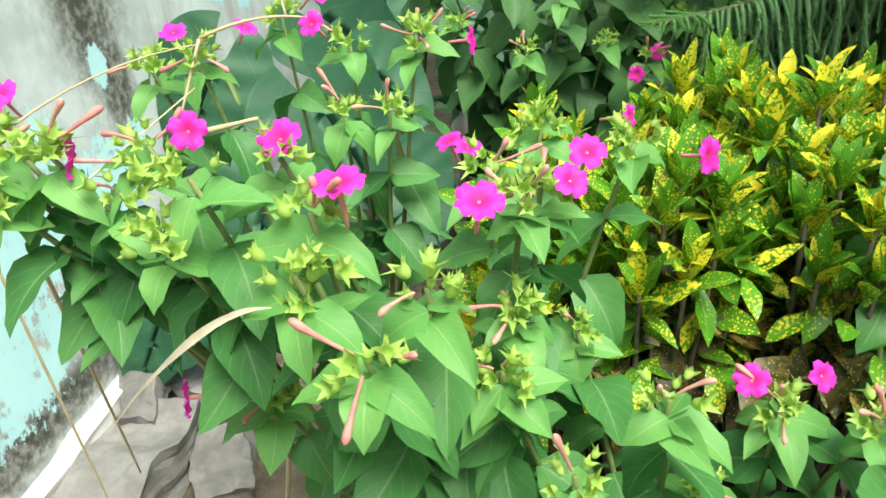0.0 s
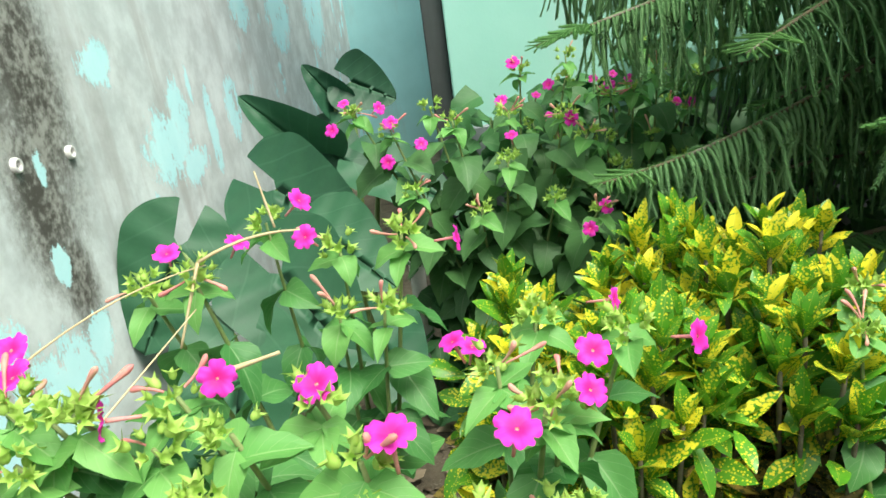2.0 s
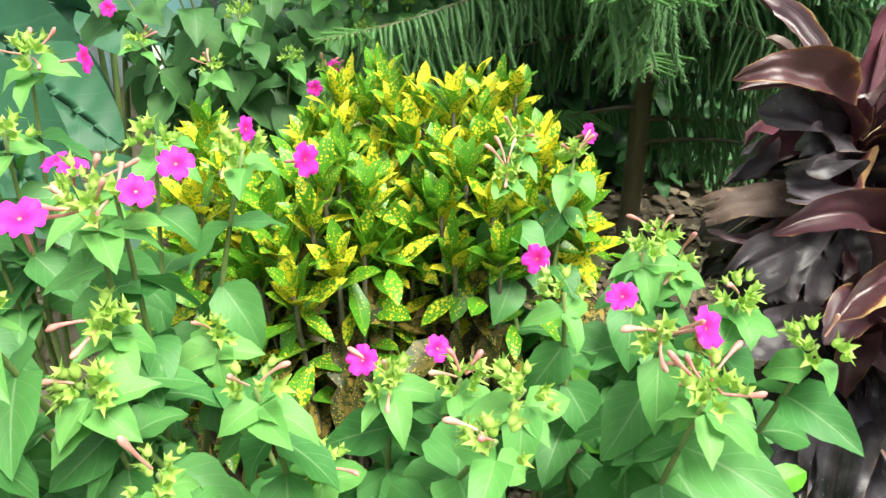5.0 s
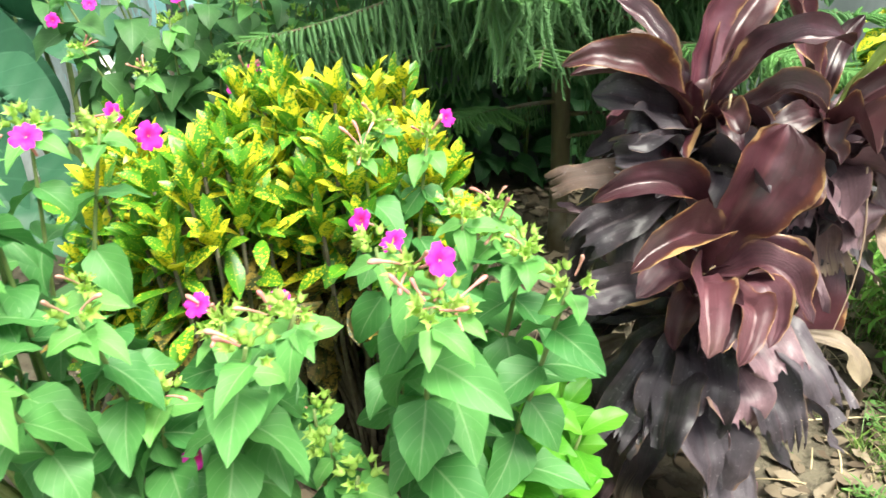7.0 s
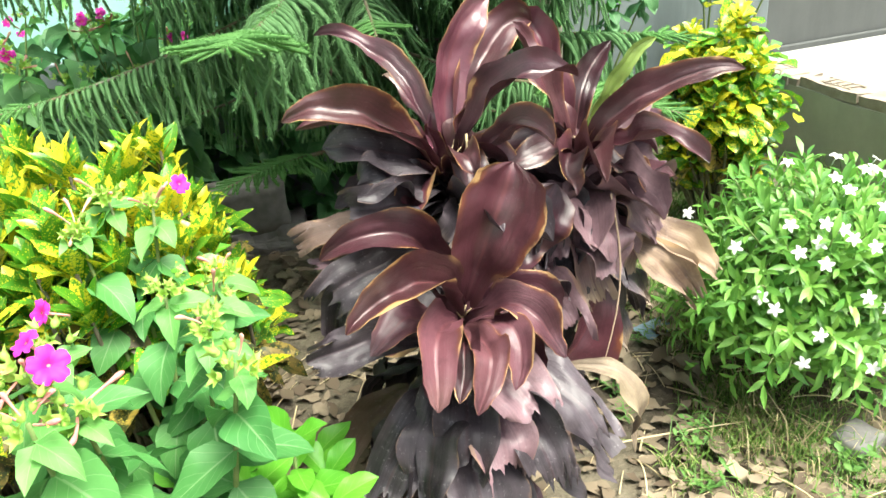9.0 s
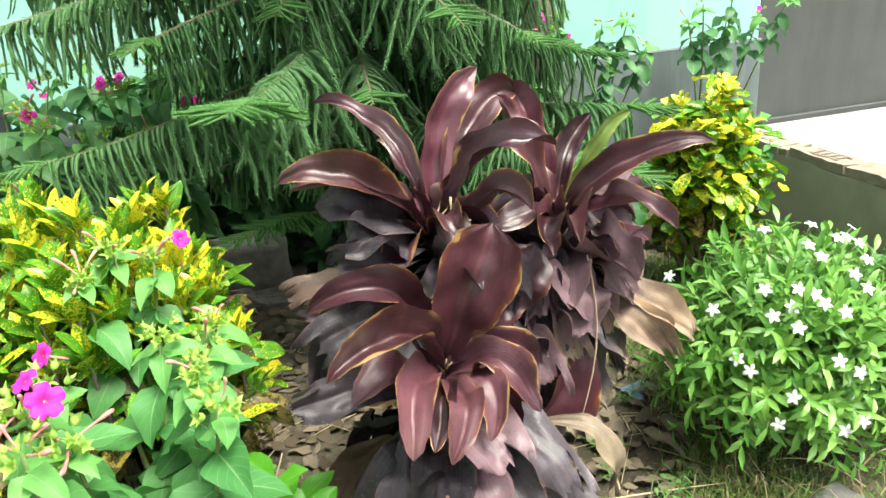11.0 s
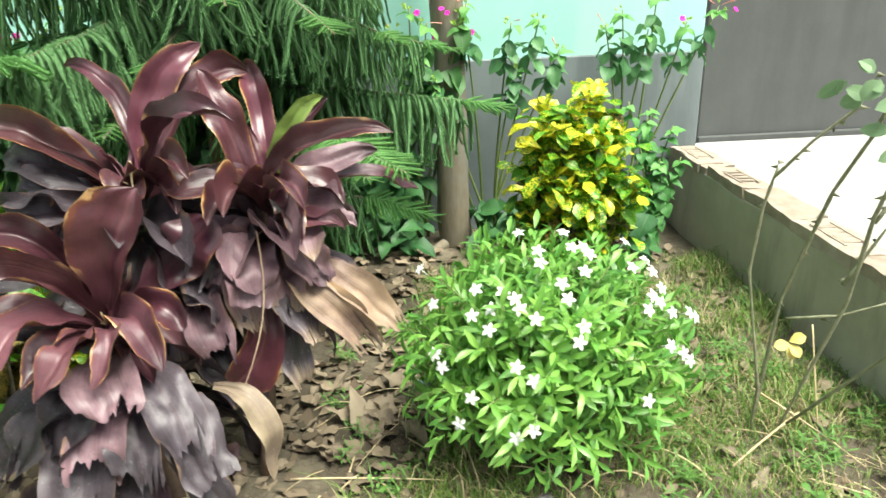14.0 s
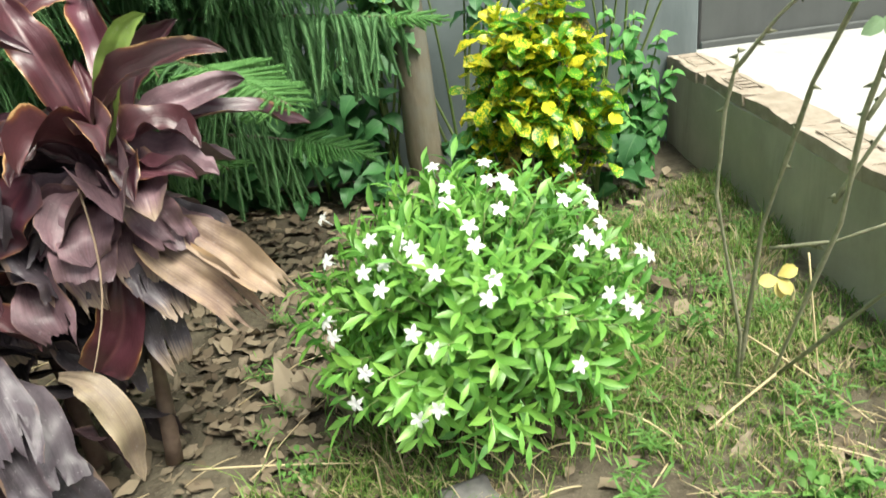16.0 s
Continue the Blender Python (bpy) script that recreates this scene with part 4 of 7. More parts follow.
four_oclock((0.47, 0.74, 0.05), EDGE_TIPS, [(0.532, 0.867, 0.640, 0.5, -0.6, 0.4)], "slender four o'clock plant growing into the croton hedge", 26)
BACK_TIPS = [(-0.215, 1.550, 0.798), (-0.141, 1.500, 0.764), (-0.062, 1.550, 0.790), (-0.017, 1.450, 0.775), (0.079, 1.400, 0.705), (0.199, 1.500, 0.755), (0.232, 1.450, 0.723), (0.091, 1.500, 0.768), (0.130, 1.650, 0.831), (0.222, 1.650, 0.796), (0.222, 1.300, 0.622), (-0.1, 1.42, 0.66), (0.02, 1.38, 0.62), (0.16, 1.4, 0.62), (0.3, 1.5, 0.64)]
FL_BACK = [(-0.232, 1.550, 0.817), (-0.163, 1.550, 0.800), (-0.254, 1.500, 0.776), (-0.139, 1.500, 0.777), (-0.083, 1.480, 0.733), (-0.148, 1.450, 0.712), (0.090, 1.450, 0.735), (0.208, 1.490, 0.745), (0.081, 1.550, 0.785), (0.116, 1.650, 0.842), (0.186, 1.650, 0.789), (0.234, 1.300, 0.625), (0.198, 1.250, 0.606)]
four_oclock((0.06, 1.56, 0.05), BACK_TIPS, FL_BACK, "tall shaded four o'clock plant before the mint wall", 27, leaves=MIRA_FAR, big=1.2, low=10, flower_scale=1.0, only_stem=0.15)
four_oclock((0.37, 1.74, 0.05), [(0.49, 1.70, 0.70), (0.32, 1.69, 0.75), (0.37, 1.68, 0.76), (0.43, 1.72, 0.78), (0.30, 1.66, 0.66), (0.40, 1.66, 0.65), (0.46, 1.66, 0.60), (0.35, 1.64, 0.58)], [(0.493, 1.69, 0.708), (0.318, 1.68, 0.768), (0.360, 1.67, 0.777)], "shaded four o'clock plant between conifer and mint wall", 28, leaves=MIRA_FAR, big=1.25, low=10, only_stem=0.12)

# ---- croton ----
CROTON = leaf_set("leaf", 6, 0.092, 0.032, ELLIPSE, M_CROTON, (0.1, 0.8), 6, 2, (0.15, 0.45), 0.04, 7)
CROTON_Y = leaf_set("leaf", 4, 0.09, 0.031, ELLIPSE, M_CROTON_YELLOW, (0.1, 0.8), 6, 2, (0.15, 0.45), 0.04, 8)
CROTON_O = leaf_set("old_leaf", 4, 0.09, 0.044, ELLIPSE, M_CROTON_OLD, (0.5, 1.4), 5, 2, (0.1, 0.4), 0.08, 9)


CROTON_ROUND = leaf_set("leaf", 6, 0.066, 0.036, OBOVATE, M_CROTON, (0.1, 0.9), 6, 2, (0.2, 0.55), 0.08, 17)
CROTON_ROUND_Y = leaf_set("leaf", 4, 0.064, 0.034, OBOVATE, M_CROTON_YELLOW, (0.1, 0.9), 6, 2, (0.2, 0.55), 0.08, 18)


def croton(base, shoots, label, seed, size=0.9, yellow=0.22, per=11, droopy=3, outward=1.3, inner=330, ball=None, inner_mat=None):
    """An upright shrub: each shoot ends in a tuft of raised leaves, with old spotted leaves below."""
    rng = random.Random(seed)
    plant = thing("croton_shrub", base, label, "shrub", "croton shrubs")
    base = Vector(base)
    rest, rest_yellow = [], []
    greens, yellows = (CROTON_ROUND, CROTON_ROUND_Y) if ball else (CROTON, CROTON_Y)
    for tip in shoots:
        tip = Vector(tip)
        foot = base + Vector((rng.uniform(-0.04, 0.04), rng.uniform(-0.04, 0.04), 0))
        foot.xy = foot.xy.lerp(tip.xy, 0.12 if ball else 0.35)
        pts = bezier(foot, foot.lerp(tip, 0.55) + (tip - foot).xy.to_3d() * 0.2, tip, 8)
        bm = bmesh.new()
        tube(bm, pts, 0.005, 0.0028, 6, 0.1)
        part("stem", bm, M_TWIG, plant)
        out = (tip - base).xy.to_3d()
        axis = (Vector((0, 0, 1)) + out * outward + Vector((0, -0.15, 0))).normalized()
        t1 = axis.orthogonal().normalized()
        t2 = axis.cross(t1)
        for k in range(per + droopy):
            young = k < per
            s = k / per
            a = k * 2.4 + rng.uniform(-0.3, 0.3)
            round_about = t1 * math.cos(a) + t2 * math.sin(a)
            if young:
                at = tip - axis * (0.055 * s * size)
                rise = (2.2 if ball else 3.0) - 1.7 * s + rng.uniform(-0.2, 0.2)
                mesh = rng.choice(yellows if rng.random() < (yellow if not ball else yellow + 3.0 * (tip.z - ball[2] - 0.02)) else greens)
                sc = size * rng.uniform(0.65, 1.05) * (0.72 + 0.4 * s)
            else:
                f = rng.uniform(0.58, 0.88)
                at = pts[int(f * 8)]
                rise = rng.uniform(-0.7, 0.15)
                mesh = rng.choice(CROTON_O if f < 0.8 else CROTON)
                sc = size * rng.uniform(0.7, 1.1)
            d = round_about + axis * rise
            up = axis - round_about * max(0.0, rise)
            m = leaf_pose(at, d, up, sc, rng.uniform(-0.4, 0.4))
            if young and k % 2 == 0 and not ball:
                (rest_yellow if mesh in CROTON_Y else rest).append((mesh, m))
            else:
                piece("leaf" if young else "old_leaf", mesh, plant, m)
    if rest:
        join("foliage", rest, M_CROTON_IN, plant)
    if rest_yellow:
        join("yellow_foliage", rest_yellow, M_CROTON_YIN, plant)
    fill, fill_old = [], []
    for _ in range(inner):
        tip = Vector(rng.choice(shoots))
        f = rng.uniform(0.64, 0.96) if not ball else rng.uniform(0.6, 1.0)
        p = (base if not ball else Vector(ball)).lerp(tip, f) + Vector((rng.uniform(-0.045, 0.045), rng.uniform(-0.045, 0.045), rng.uniform(-0.03, 0.03)))
        a = rng.uniform(0, 6.28)
        old = rng.random() < ((0.5 if tip.z < ball[2] - 0.12 else 0.02) if ball else max(0.0, 4.0 * (0.88 - f)))
        m = leaf_pose(p, (math.cos(a), math.sin(a), rng.uniform(-0.7, 0.4)), (0, -0.3, 1), size * rng.uniform(0.7, 1.1), rng.uniform(-0.5, 0.5))
        (fill_old if old else fill).append((rng.choice(CROTON_O if old else greens), m))
    join("inner_foliage", fill, inner_mat or M_CROTON_IN, plant)
    join("old_foliage", fill_old, M_CROTON_OIN, plant)
    return plant


def dome_shoots(seed, cx, cy, rx, ry, top, low, count, hollow=0.0):
    """Shoot tips over a flattened dome, evenly strewn."""
    rng = random.Random(seed)
    out = []
    tries = 0
    while len(out) < count and tries < 3000:
        tries += 1
        u, v = rng.uniform(-1, 1), rng.uniform(-1, 1)
        r = math.hypot(u, v)
        if r > 1:
            continue
        z = low + (top - low) * (1 - r ** 2.6) + rng.uniform(-0.02, 0.02)
        p = Vector((cx + u * rx, cy + v * ry, z))
        if z < hollow and p.y < cy:
            continue
        if all((p - q).length > 0.041 for q in out):
            out.append(p)
    return out


def ball_shoots(seed, centre, rad, count, gap):
    """Shoot tips all over the upper part of a ball."""
    rng = random.Random(seed)
    out = []
    tries = 0
    while len(out) < count and tries < 6000:
        tries += 1
        z = rng.uniform(-0.8, 1)
        a = rng.uniform(0, math.tau)
        r = math.sqrt(1 - z * z)
        p = Vector(centre) + Vector((r * math.cos(a) * rad[0], r * math.sin(a) * rad[1], z * rad[2])) * rng.uniform(0.55, 1.0)
        if all((p - q).length > gap for q in out):
            out.append(p)
    return out


croton((0.06, 0.97, 0.05), dome_shoots(1, 0.06, 0.99, 0.09, 0.20, 0.62, 0.34, 38), "croton hedge shrub with yellow-flecked green leaves", 31, yellow=0.25)
croton((0.20, 0.86, 0.05), dome_shoots(2, 0.20, 0.86, 0.13, 0.17, 0.61, 0.40, 40, 0.53), "glossy croton shrub, green leaves flecked with yellow", 32, yellow=0.04)
croton((0.27, 1.06, 0.05), dome_shoots(3, 0.27, 1.07, 0.14, 0.16, 0.655, 0.40, 40), "full croton shrub dusted with yellow", 36, yellow=0.32)
croton((0.41, 0.88, 0.05), dome_shoots(4, 0.40, 0.88, 0.13, 0.17, 0.61, 0.38, 42, 0.53), "croton shrub with broad yellow and green leaves", 33, yellow=0.08)
croton((0.46, 1.08, 0.05), dome_shoots(5, 0.45, 1.08, 0.12, 0.16, 0.65, 0.26, 42), "croton shrub with many yellow leaves under the conifer", 37, yellow=0.34)
croton((0.36, 0.99, 0.05), dome_shoots(8, 0.355, 1.0, 0.11, 0.13, 0.665, 0.50, 24), "croton shrub with bright yellow upright leaves", 38, yellow=0.32, inner=200)
croton((0.50, 0.93, 0.05), dome_shoots(9, 0.50, 0.95, 0.07, 0.13, 0.61, 0.45, 16), "croton shrub with strongly yellow leaves at the hedge end", 39, yellow=0.5, inner=90)
croton((1.78, 1.49, 0.05), ball_shoots(6, (1.77, 1.49, 0.40), (0.145, 0.125, 0.25), 54, 0.042), "rounded croton shrub with bright yellow top leaves", 34, size=1.0, yellow=0.45, per=9, droopy=0, outward=1.6, inner=900, ball=(1.77, 1.5, 0.38), inner_mat=M_CROTON_BALL)

# ---- cordyline ----
cord = thing("cordyline_plant", (0.92, 0.8, 0.05), "purple-leaved cordyline with torn grey lower leaves", "plant")
CROWN_A, CROWN_B, CROWN_C = Vector((0.855, 0.735, 0.425)), Vector((0.889, 0.86, 0.60)), Vector((1.085, 0.85, 0.585))
for crown, foot in ((CROWN_A, (0.88, 0.79, 0.05)), (CROWN_B, (0.91, 0.85, 0.05)), (CROWN_C, (1.03, 0.85, 0.05))):
    bm = bmesh.new()
    tube(bm, bezier(foot, Vector(foot).lerp(crown, 0.5) + Vector((0.01, 0.01, 0)), crown, 12), 0.016, 0.004, 8, 0.25)
    part("stem", bm, M_CORD_STEM, cord)
cord_rng = random.Random(77)


def cord_leaf(base, tip, width, rise=0.06, bow=(0, 0, 0), mat=M_CORD, rag=0.0, fold=0.5, wave=0.2, curl=0.0, normal=None, name="leaf", label="", twist=0.9, shape=None, through_point=None):
    """One strap-like leaf from base to tip that arches up by rise, or passes the point given at its middle."""
    base, tip = Vector(base), Vector(tip)
    ctrl = base.lerp(tip, 0.5) + Vector((0, 0, rise)) + Vector(bow)
    if through_point:
        ctrl = Vector(through_point) * 2 - base.lerp(tip, 0.5)
    pts = bezier(base, ctrl, tip, 24 if rag else 18)
    d = (tip - base).normalized()
    drift = Vector((-d.y, d.x, 0)) * cord_rng.uniform(-0.014, 0.014)
    ph = cord_rng.uniform(0, 6)
    for k, p in enumerate(pts):
        v = k / (len(pts) - 1)
        p += (drift * math.sin(v * 5 + ph) + Vector((0, 0, 0.004 * math.sin(v * 9 + ph)))) * v
    if normal is None:
        flat = Vector((d.x, d.y, 0))
        normal = Vector((0, 0, 1)) if flat.length > 0.35 else Vector((0, -1, 0.3))
    bm = bmesh.new()
    blade(bm, pts, normal, width, shape or (BLUNT if rag else PADDLE), 11 if rag else 7, fold, wave, cord_rng.uniform(1.0, 2.8), rag, cord_rng, curl + cord_rng.uniform(-0.15, 0.25), cord_rng.uniform(-twist, twist), 0.014, 0.011 if rag else 0.011)
    me_name = "old_leaf" if rag else name
    return part(me_name, bm, mat, cord, label)


lift = Vector((0, 0, 0.03))
# back-left crown
cord_leaf((0.889, 0.86, 0.574), (0.672, 0.81, 0.719), 0.048, through_point=(0.785, 0.790, 0.702), normal=(0.15, -0.75, 0.7), fold=0.4, curl=0.3, twist=0.3)
cord_leaf((0.885, 0.86, 0.575), (0.69, 0.82, 0.701), 0.043, through_point=(0.803, 0.82, 0.678), normal=(0.1, -0.3, 1), fold=0.75, twist=0.3)
cord_leaf((0.893, 0.88, 0.584), (0.755, 1.03, 0.774), 0.039, through_point=(0.842, 0.97, 0.728), normal=(0.3, -0.8, 0.5), fold=0.75)
cord_leaf((0.897, 0.88, 0.592), (0.997, 0.95, 0.815), 0.061, through_point=(0.919, 0.91, 0.729), normal=(0.25, -1, 0.15), fold=0.60, twist=0.2, wave=0.06)
cord_leaf((0.906, 0.87, 0.594), (1.068, 0.95, 0.763), 0.062, through_point=(0.976, 0.92, 0.735), normal=(-0.3, -0.9, 0.35), fold=0.60, twist=0.3)
cord_leaf((0.903, 0.86, 0.598), (1.062, 0.79, 0.711), 0.047, through_point=(0.974, 0.81, 0.716), normal=(-0.1, -0.5, 0.9), fold=0.75, curl=0.3, twist=0.3)
cord_leaf((0.902, 0.86, 0.58), (1.007, 0.75, 0.644), 0.039, through_point=(0.96, 0.78, 0.653), normal=(0.0, -0.5, 0.9), fold=0.75, curl=0.5)
cord_leaf((0.894, 0.86, 0.582), (0.899, 0.75, 0.617), 0.037, through_point=(0.896, 0.78, 0.638), normal=(0, -0.3, 1), curl=0.6, fold=0.6)
cord_leaf((0.892, 0.87, 0.579), (0.834, 1.02, 0.692), 0.043, through_point=(0.879, 0.96, 0.659), fold=0.75)
# right crown
cord_leaf((1.076, 0.86, 0.547), (1.003, 0.88, 0.774), 0.058, through_point=(1.037, 0.86, 0.697), normal=(0.35, -0.85, 0.4), fold=0.52, twist=0.3)
cord_leaf((1.09, 0.88, 0.546), (1.056, 0.98, 0.769), 0.043, through_point=(1.079, 0.95, 0.714), normal=(0.2, -0.9, 0.3), fold=0.75)
cord_leaf((1.09, 0.88, 0.546), (1.191, 0.95, 0.714), 0.041, through_point=(1.132, 0.93, 0.653), normal=(-0.5, -0.9, 0.2), fold=0.90, twist=0.3)
cord_leaf((1.091, 0.86, 0.562), (1.191, 0.82, 0.74), 0.036, through_point=(1.123, 0.84, 0.676), mat=M_CORD_GREEN, normal=(0.5, -0.8, 0.3), fold=0.25, label="pale green leaf back", twist=0.1, wave=0.05)
cord_leaf((1.086, 0.85, 0.558), (1.294, 0.77, 0.69), 0.048, through_point=(1.151, 0.8, 0.666), normal=(-0.15, -0.75, 0.75), fold=0.75, twist=0.2, wave=0.08)
cord_leaf((1.09, 0.85, 0.552), (1.161, 0.650, 0.616), 0.045, through_point=(1.126, 0.750, 0.629), normal=(-0.1, -0.5, 0.9), fold=0.75, curl=0.4, twist=0.3)
cord_leaf((1.079, 0.84, 0.558), (1.057, 0.693, 0.601), 0.043, through_point=(1.068, 0.767, 0.619), normal=(0, -0.5, 0.9), curl=0.9, twist=0.3, fold=0.6)
cord_leaf((1.094, 0.85, 0.533), (1.206, 0.78, 0.535), 0.039, through_point=(1.147, 0.8, 0.557), mat=M_CORD_MID, normal=(0, -0.6, 0.8), fold=0.6)
cord_leaf((1.086, 0.85, 0.588), (0.941, 0.8, 0.604), 0.041, through_point=(1.022, 0.8, 0.617), normal=(0, -0.6, 0.8), fold=0.45)
cord_leaf((1.095, 0.86, 0.584), (1.338, 0.973, 0.545), 0.043, through_point=(1.216, 0.917, 0.589), normal=(0, -0.6, 0.8), fold=0.75)
cord_leaf((1.093, 0.87, 0.577), (1.271, 0.92, 0.626), 0.050, through_point=(1.177, 0.9, 0.616), mat=M_CORD_FADE, normal=(0, -0.7, 0.7), fold=0.6)
# front crown
cord_leaf((0.861, 0.73, 0.444), (0.937, 0.71, 0.641), 0.104, through_point=(0.897, 0.7, 0.563), normal=(-0.2, -1, 0.3), fold=0.32, curl=0.35, wave=0.06, shape=OBOVATE, twist=0.2)
cord_leaf((0.874, 0.74, 0.439), (1.018, 0.77, 0.576), 0.09, through_point=(0.96, 0.76, 0.514), normal=(-0.3, -0.9, 0.4), fold=0.35, shape=OBOVATE, twist=0.3)
cord_leaf((0.851, 0.73, 0.447), (0.684, 0.7, 0.569), 0.047, through_point=(0.788, 0.69, 0.586), normal=(0.1, -0.75, 0.6), fold=0.75, curl=0.3, twist=0.3)
cord_leaf((0.85, 0.72, 0.444), (0.698, 0.577, 0.533), 0.047, through_point=(0.782, 0.63, 0.555), normal=(0.25, -0.65, 0.75), fold=1.05, curl=0.35, twist=0.3)
cord_leaf((0.846, 0.72, 0.423), (0.714, 0.62, 0.481), 0.052, through_point=(0.776, 0.65, 0.493), mat=M_CORD_MID, normal=(0.1, -0.6, 0.8), fold=0.38)
cord_leaf((0.845, 0.7, 0.444), (0.767, 0.535, 0.445), 0.050, through_point=(0.796, 0.6, 0.492), mat=M_CORD_MID, normal=(0, -0.6, 0.8), fold=0.75, curl=0.2, twist=0.3)
cord_leaf((0.851, 0.7, 0.434), (0.828, 0.545, 0.419), 0.044, through_point=(0.849, 0.6, 0.462), mat=M_CORD_MID, normal=(0, -0.6, 0.8), fold=0.75, twist=0.3)
cord_leaf((0.849, 0.7, 0.433), (0.803, 0.56, 0.425), 0.036, through_point=(0.827, 0.61, 0.461), normal=(0, -0.6, 0.8), fold=0.90, twist=0.3)
cord_leaf((0.857, 0.71, 0.426), (0.88, 0.58, 0.405), 0.040, through_point=(0.894, 0.63, 0.458), mat=M_CORD_MID, normal=(0.1, -0.6, 0.8), fold=0.75)
cord_leaf((0.864, 0.72, 0.423), (0.958, 0.62, 0.407), 0.053, through_point=(0.917, 0.66, 0.471), mat=M_CORD_MID, normal=(0.15, -0.6, 0.8), fold=0.60, curl=0.2)
cord_leaf((0.862, 0.72, 0.445), (0.977, 0.68, 0.435), 0.047, through_point=(0.943, 0.7, 0.464), normal=(0.1, -0.6, 0.8), curl=0.6, fold=0.6)
cord_leaf((0.859, 0.74, 0.434), (0.774, 0.88, 0.49), 0.051, through_point=(0.828, 0.82, 0.488), fold=0.6)
cord_leaf((0.87, 0.75, 0.435), (1.037, 0.9, 0.442), 0.051, through_point=(0.968, 0.84, 0.447), fold=0.6)
# old leaves round the back-left crown
cord_leaf((0.885, 0.85, 0.566), (0.722, 0.82, 0.663), 0.077, through_point=(0.797, 0.8, 0.656), mat=M_CORD_OLD, normal=(-0.1, -0.5, 0.85), fold=0.30, twist=0.3)
cord_leaf((0.878, 0.84, 0.562), (0.743, 0.77, 0.628), 0.065, through_point=(0.809, 0.77, 0.619), mat=M_CORD_OLD, normal=(-0.1, -0.5, 0.85), rag=0.06)
cord_leaf((0.877, 0.84, 0.553), (0.732, 0.76, 0.601), 0.059, through_point=(0.793, 0.76, 0.599), mat=M_CORD_OLD, normal=(-0.1, -0.6, 0.8), rag=0.08)
cord_leaf((0.873, 0.84, 0.541), (0.662, 0.8, 0.551), 0.045, through_point=(0.768, 0.79, 0.563), mat=M_CORD_BROWN, normal=(-0.1, -0.6, 0.8), rag=0.1, label="withered brown leaf")
cord_leaf((0.87, 0.84, 0.524), (0.664, 0.8, 0.519), 0.045, through_point=(0.753, 0.78, 0.517), mat=M_CORD_FADE, normal=(-0.2, -0.6, 0.8), rag=0.15)
cord_leaf((0.864, 0.82, 0.516), (0.678, 0.74, 0.493), 0.063, through_point=(0.744, 0.75, 0.517), mat=M_CORD_OLD, normal=(-0.2, -0.7, 0.7), rag=0.18)
cord_leaf((0.765, 0.78, 0.497), (0.688, 0.75, 0.42), 0.038, through_point=(0.707, 0.76, 0.479), mat=M_CORD_OLD, normal=(-0.5, -0.7, 0.4), fold=1.10)
cord_leaf((0.819, 0.72, 0.408), (0.644, 0.66, 0.457), 0.054, through_point=(0.725, 0.68, 0.459), mat=M_CORD_OLD, normal=(-0.2, -0.7, 0.7), rag=0.08)
cord_leaf((0.896, 0.82, 0.545), (0.828, 0.735, 0.529), 0.054, through_point=(0.872, 0.76, 0.558), mat=M_CORD_OLD, normal=(0, -0.8, 0.6), rag=0.2)
cord_leaf((0.977, 0.85, 0.525), (0.979, 0.75, 0.462), 0.070, through_point=(1.002, 0.79, 0.526), mat=M_CORD_OLD, normal=(0.1, -0.8, 0.6), rag=0.18)
cord_leaf((1.039, 0.85, 0.526), (1.016, 0.755, 0.464), 0.054, through_point=(1.045, 0.79, 0.526), mat=M_CORD_OLD, normal=(0.1, -0.8, 0.6), rag=0.18)
# faded leaves round the right crown
cord_leaf((1.08, 0.84, 0.507), (1.079, 0.725, 0.462), 0.070, through_point=(1.074, 0.76, 0.515), mat=M_CORD_FADE, normal=(0.1, -0.75, 0.65), fold=0.2, shape=OBOVATE)
cord_leaf((1.07, 0.84, 0.491), (1.069, 0.745, 0.396), 0.054, through_point=(1.052, 0.77, 0.471), mat=M_CORD_FADE, normal=(0.1, -0.85, 0.5), rag=0.16)
cord_leaf((1.066, 0.84, 0.482), (1.019, 0.76, 0.4), 0.059, through_point=(1.025, 0.79, 0.458), mat=M_CORD_FADE, normal=(0.0, -0.85, 0.5), rag=0.16)
cord_leaf((0.962, 0.8, 0.44), (1.024, 0.72, 0.355), 0.068, through_point=(0.994, 0.75, 0.422), mat=M_CORD_FADE, normal=(0.2, -0.75, 0.65), rag=0.14)
cord_leaf((1.070, 0.800, 0.463), (1.017, 0.765, 0.284), 0.072, through_point=(1.069, 0.775, 0.366), mat=M_CORD, normal=(0.2, -0.9, 0.3), fold=0.4, curl=0.3, twist=0.2, shape=OBOVATE, label="dark hanging leaf")
cord_leaf((1.094, 0.85, 0.519), (1.171, 0.775, 0.46), 0.063, through_point=(1.133, 0.79, 0.521), mat=M_CORD_FADE, normal=(0.1, -0.6, 0.8), rag=0.1, wave=0.22)
cord_leaf((1.094, 0.85, 0.501), (1.12, 0.765, 0.411), 0.059, through_point=(1.11, 0.79, 0.476), mat=M_CORD_FADE, normal=(0.1, -0.8, 0.6), rag=0.14)
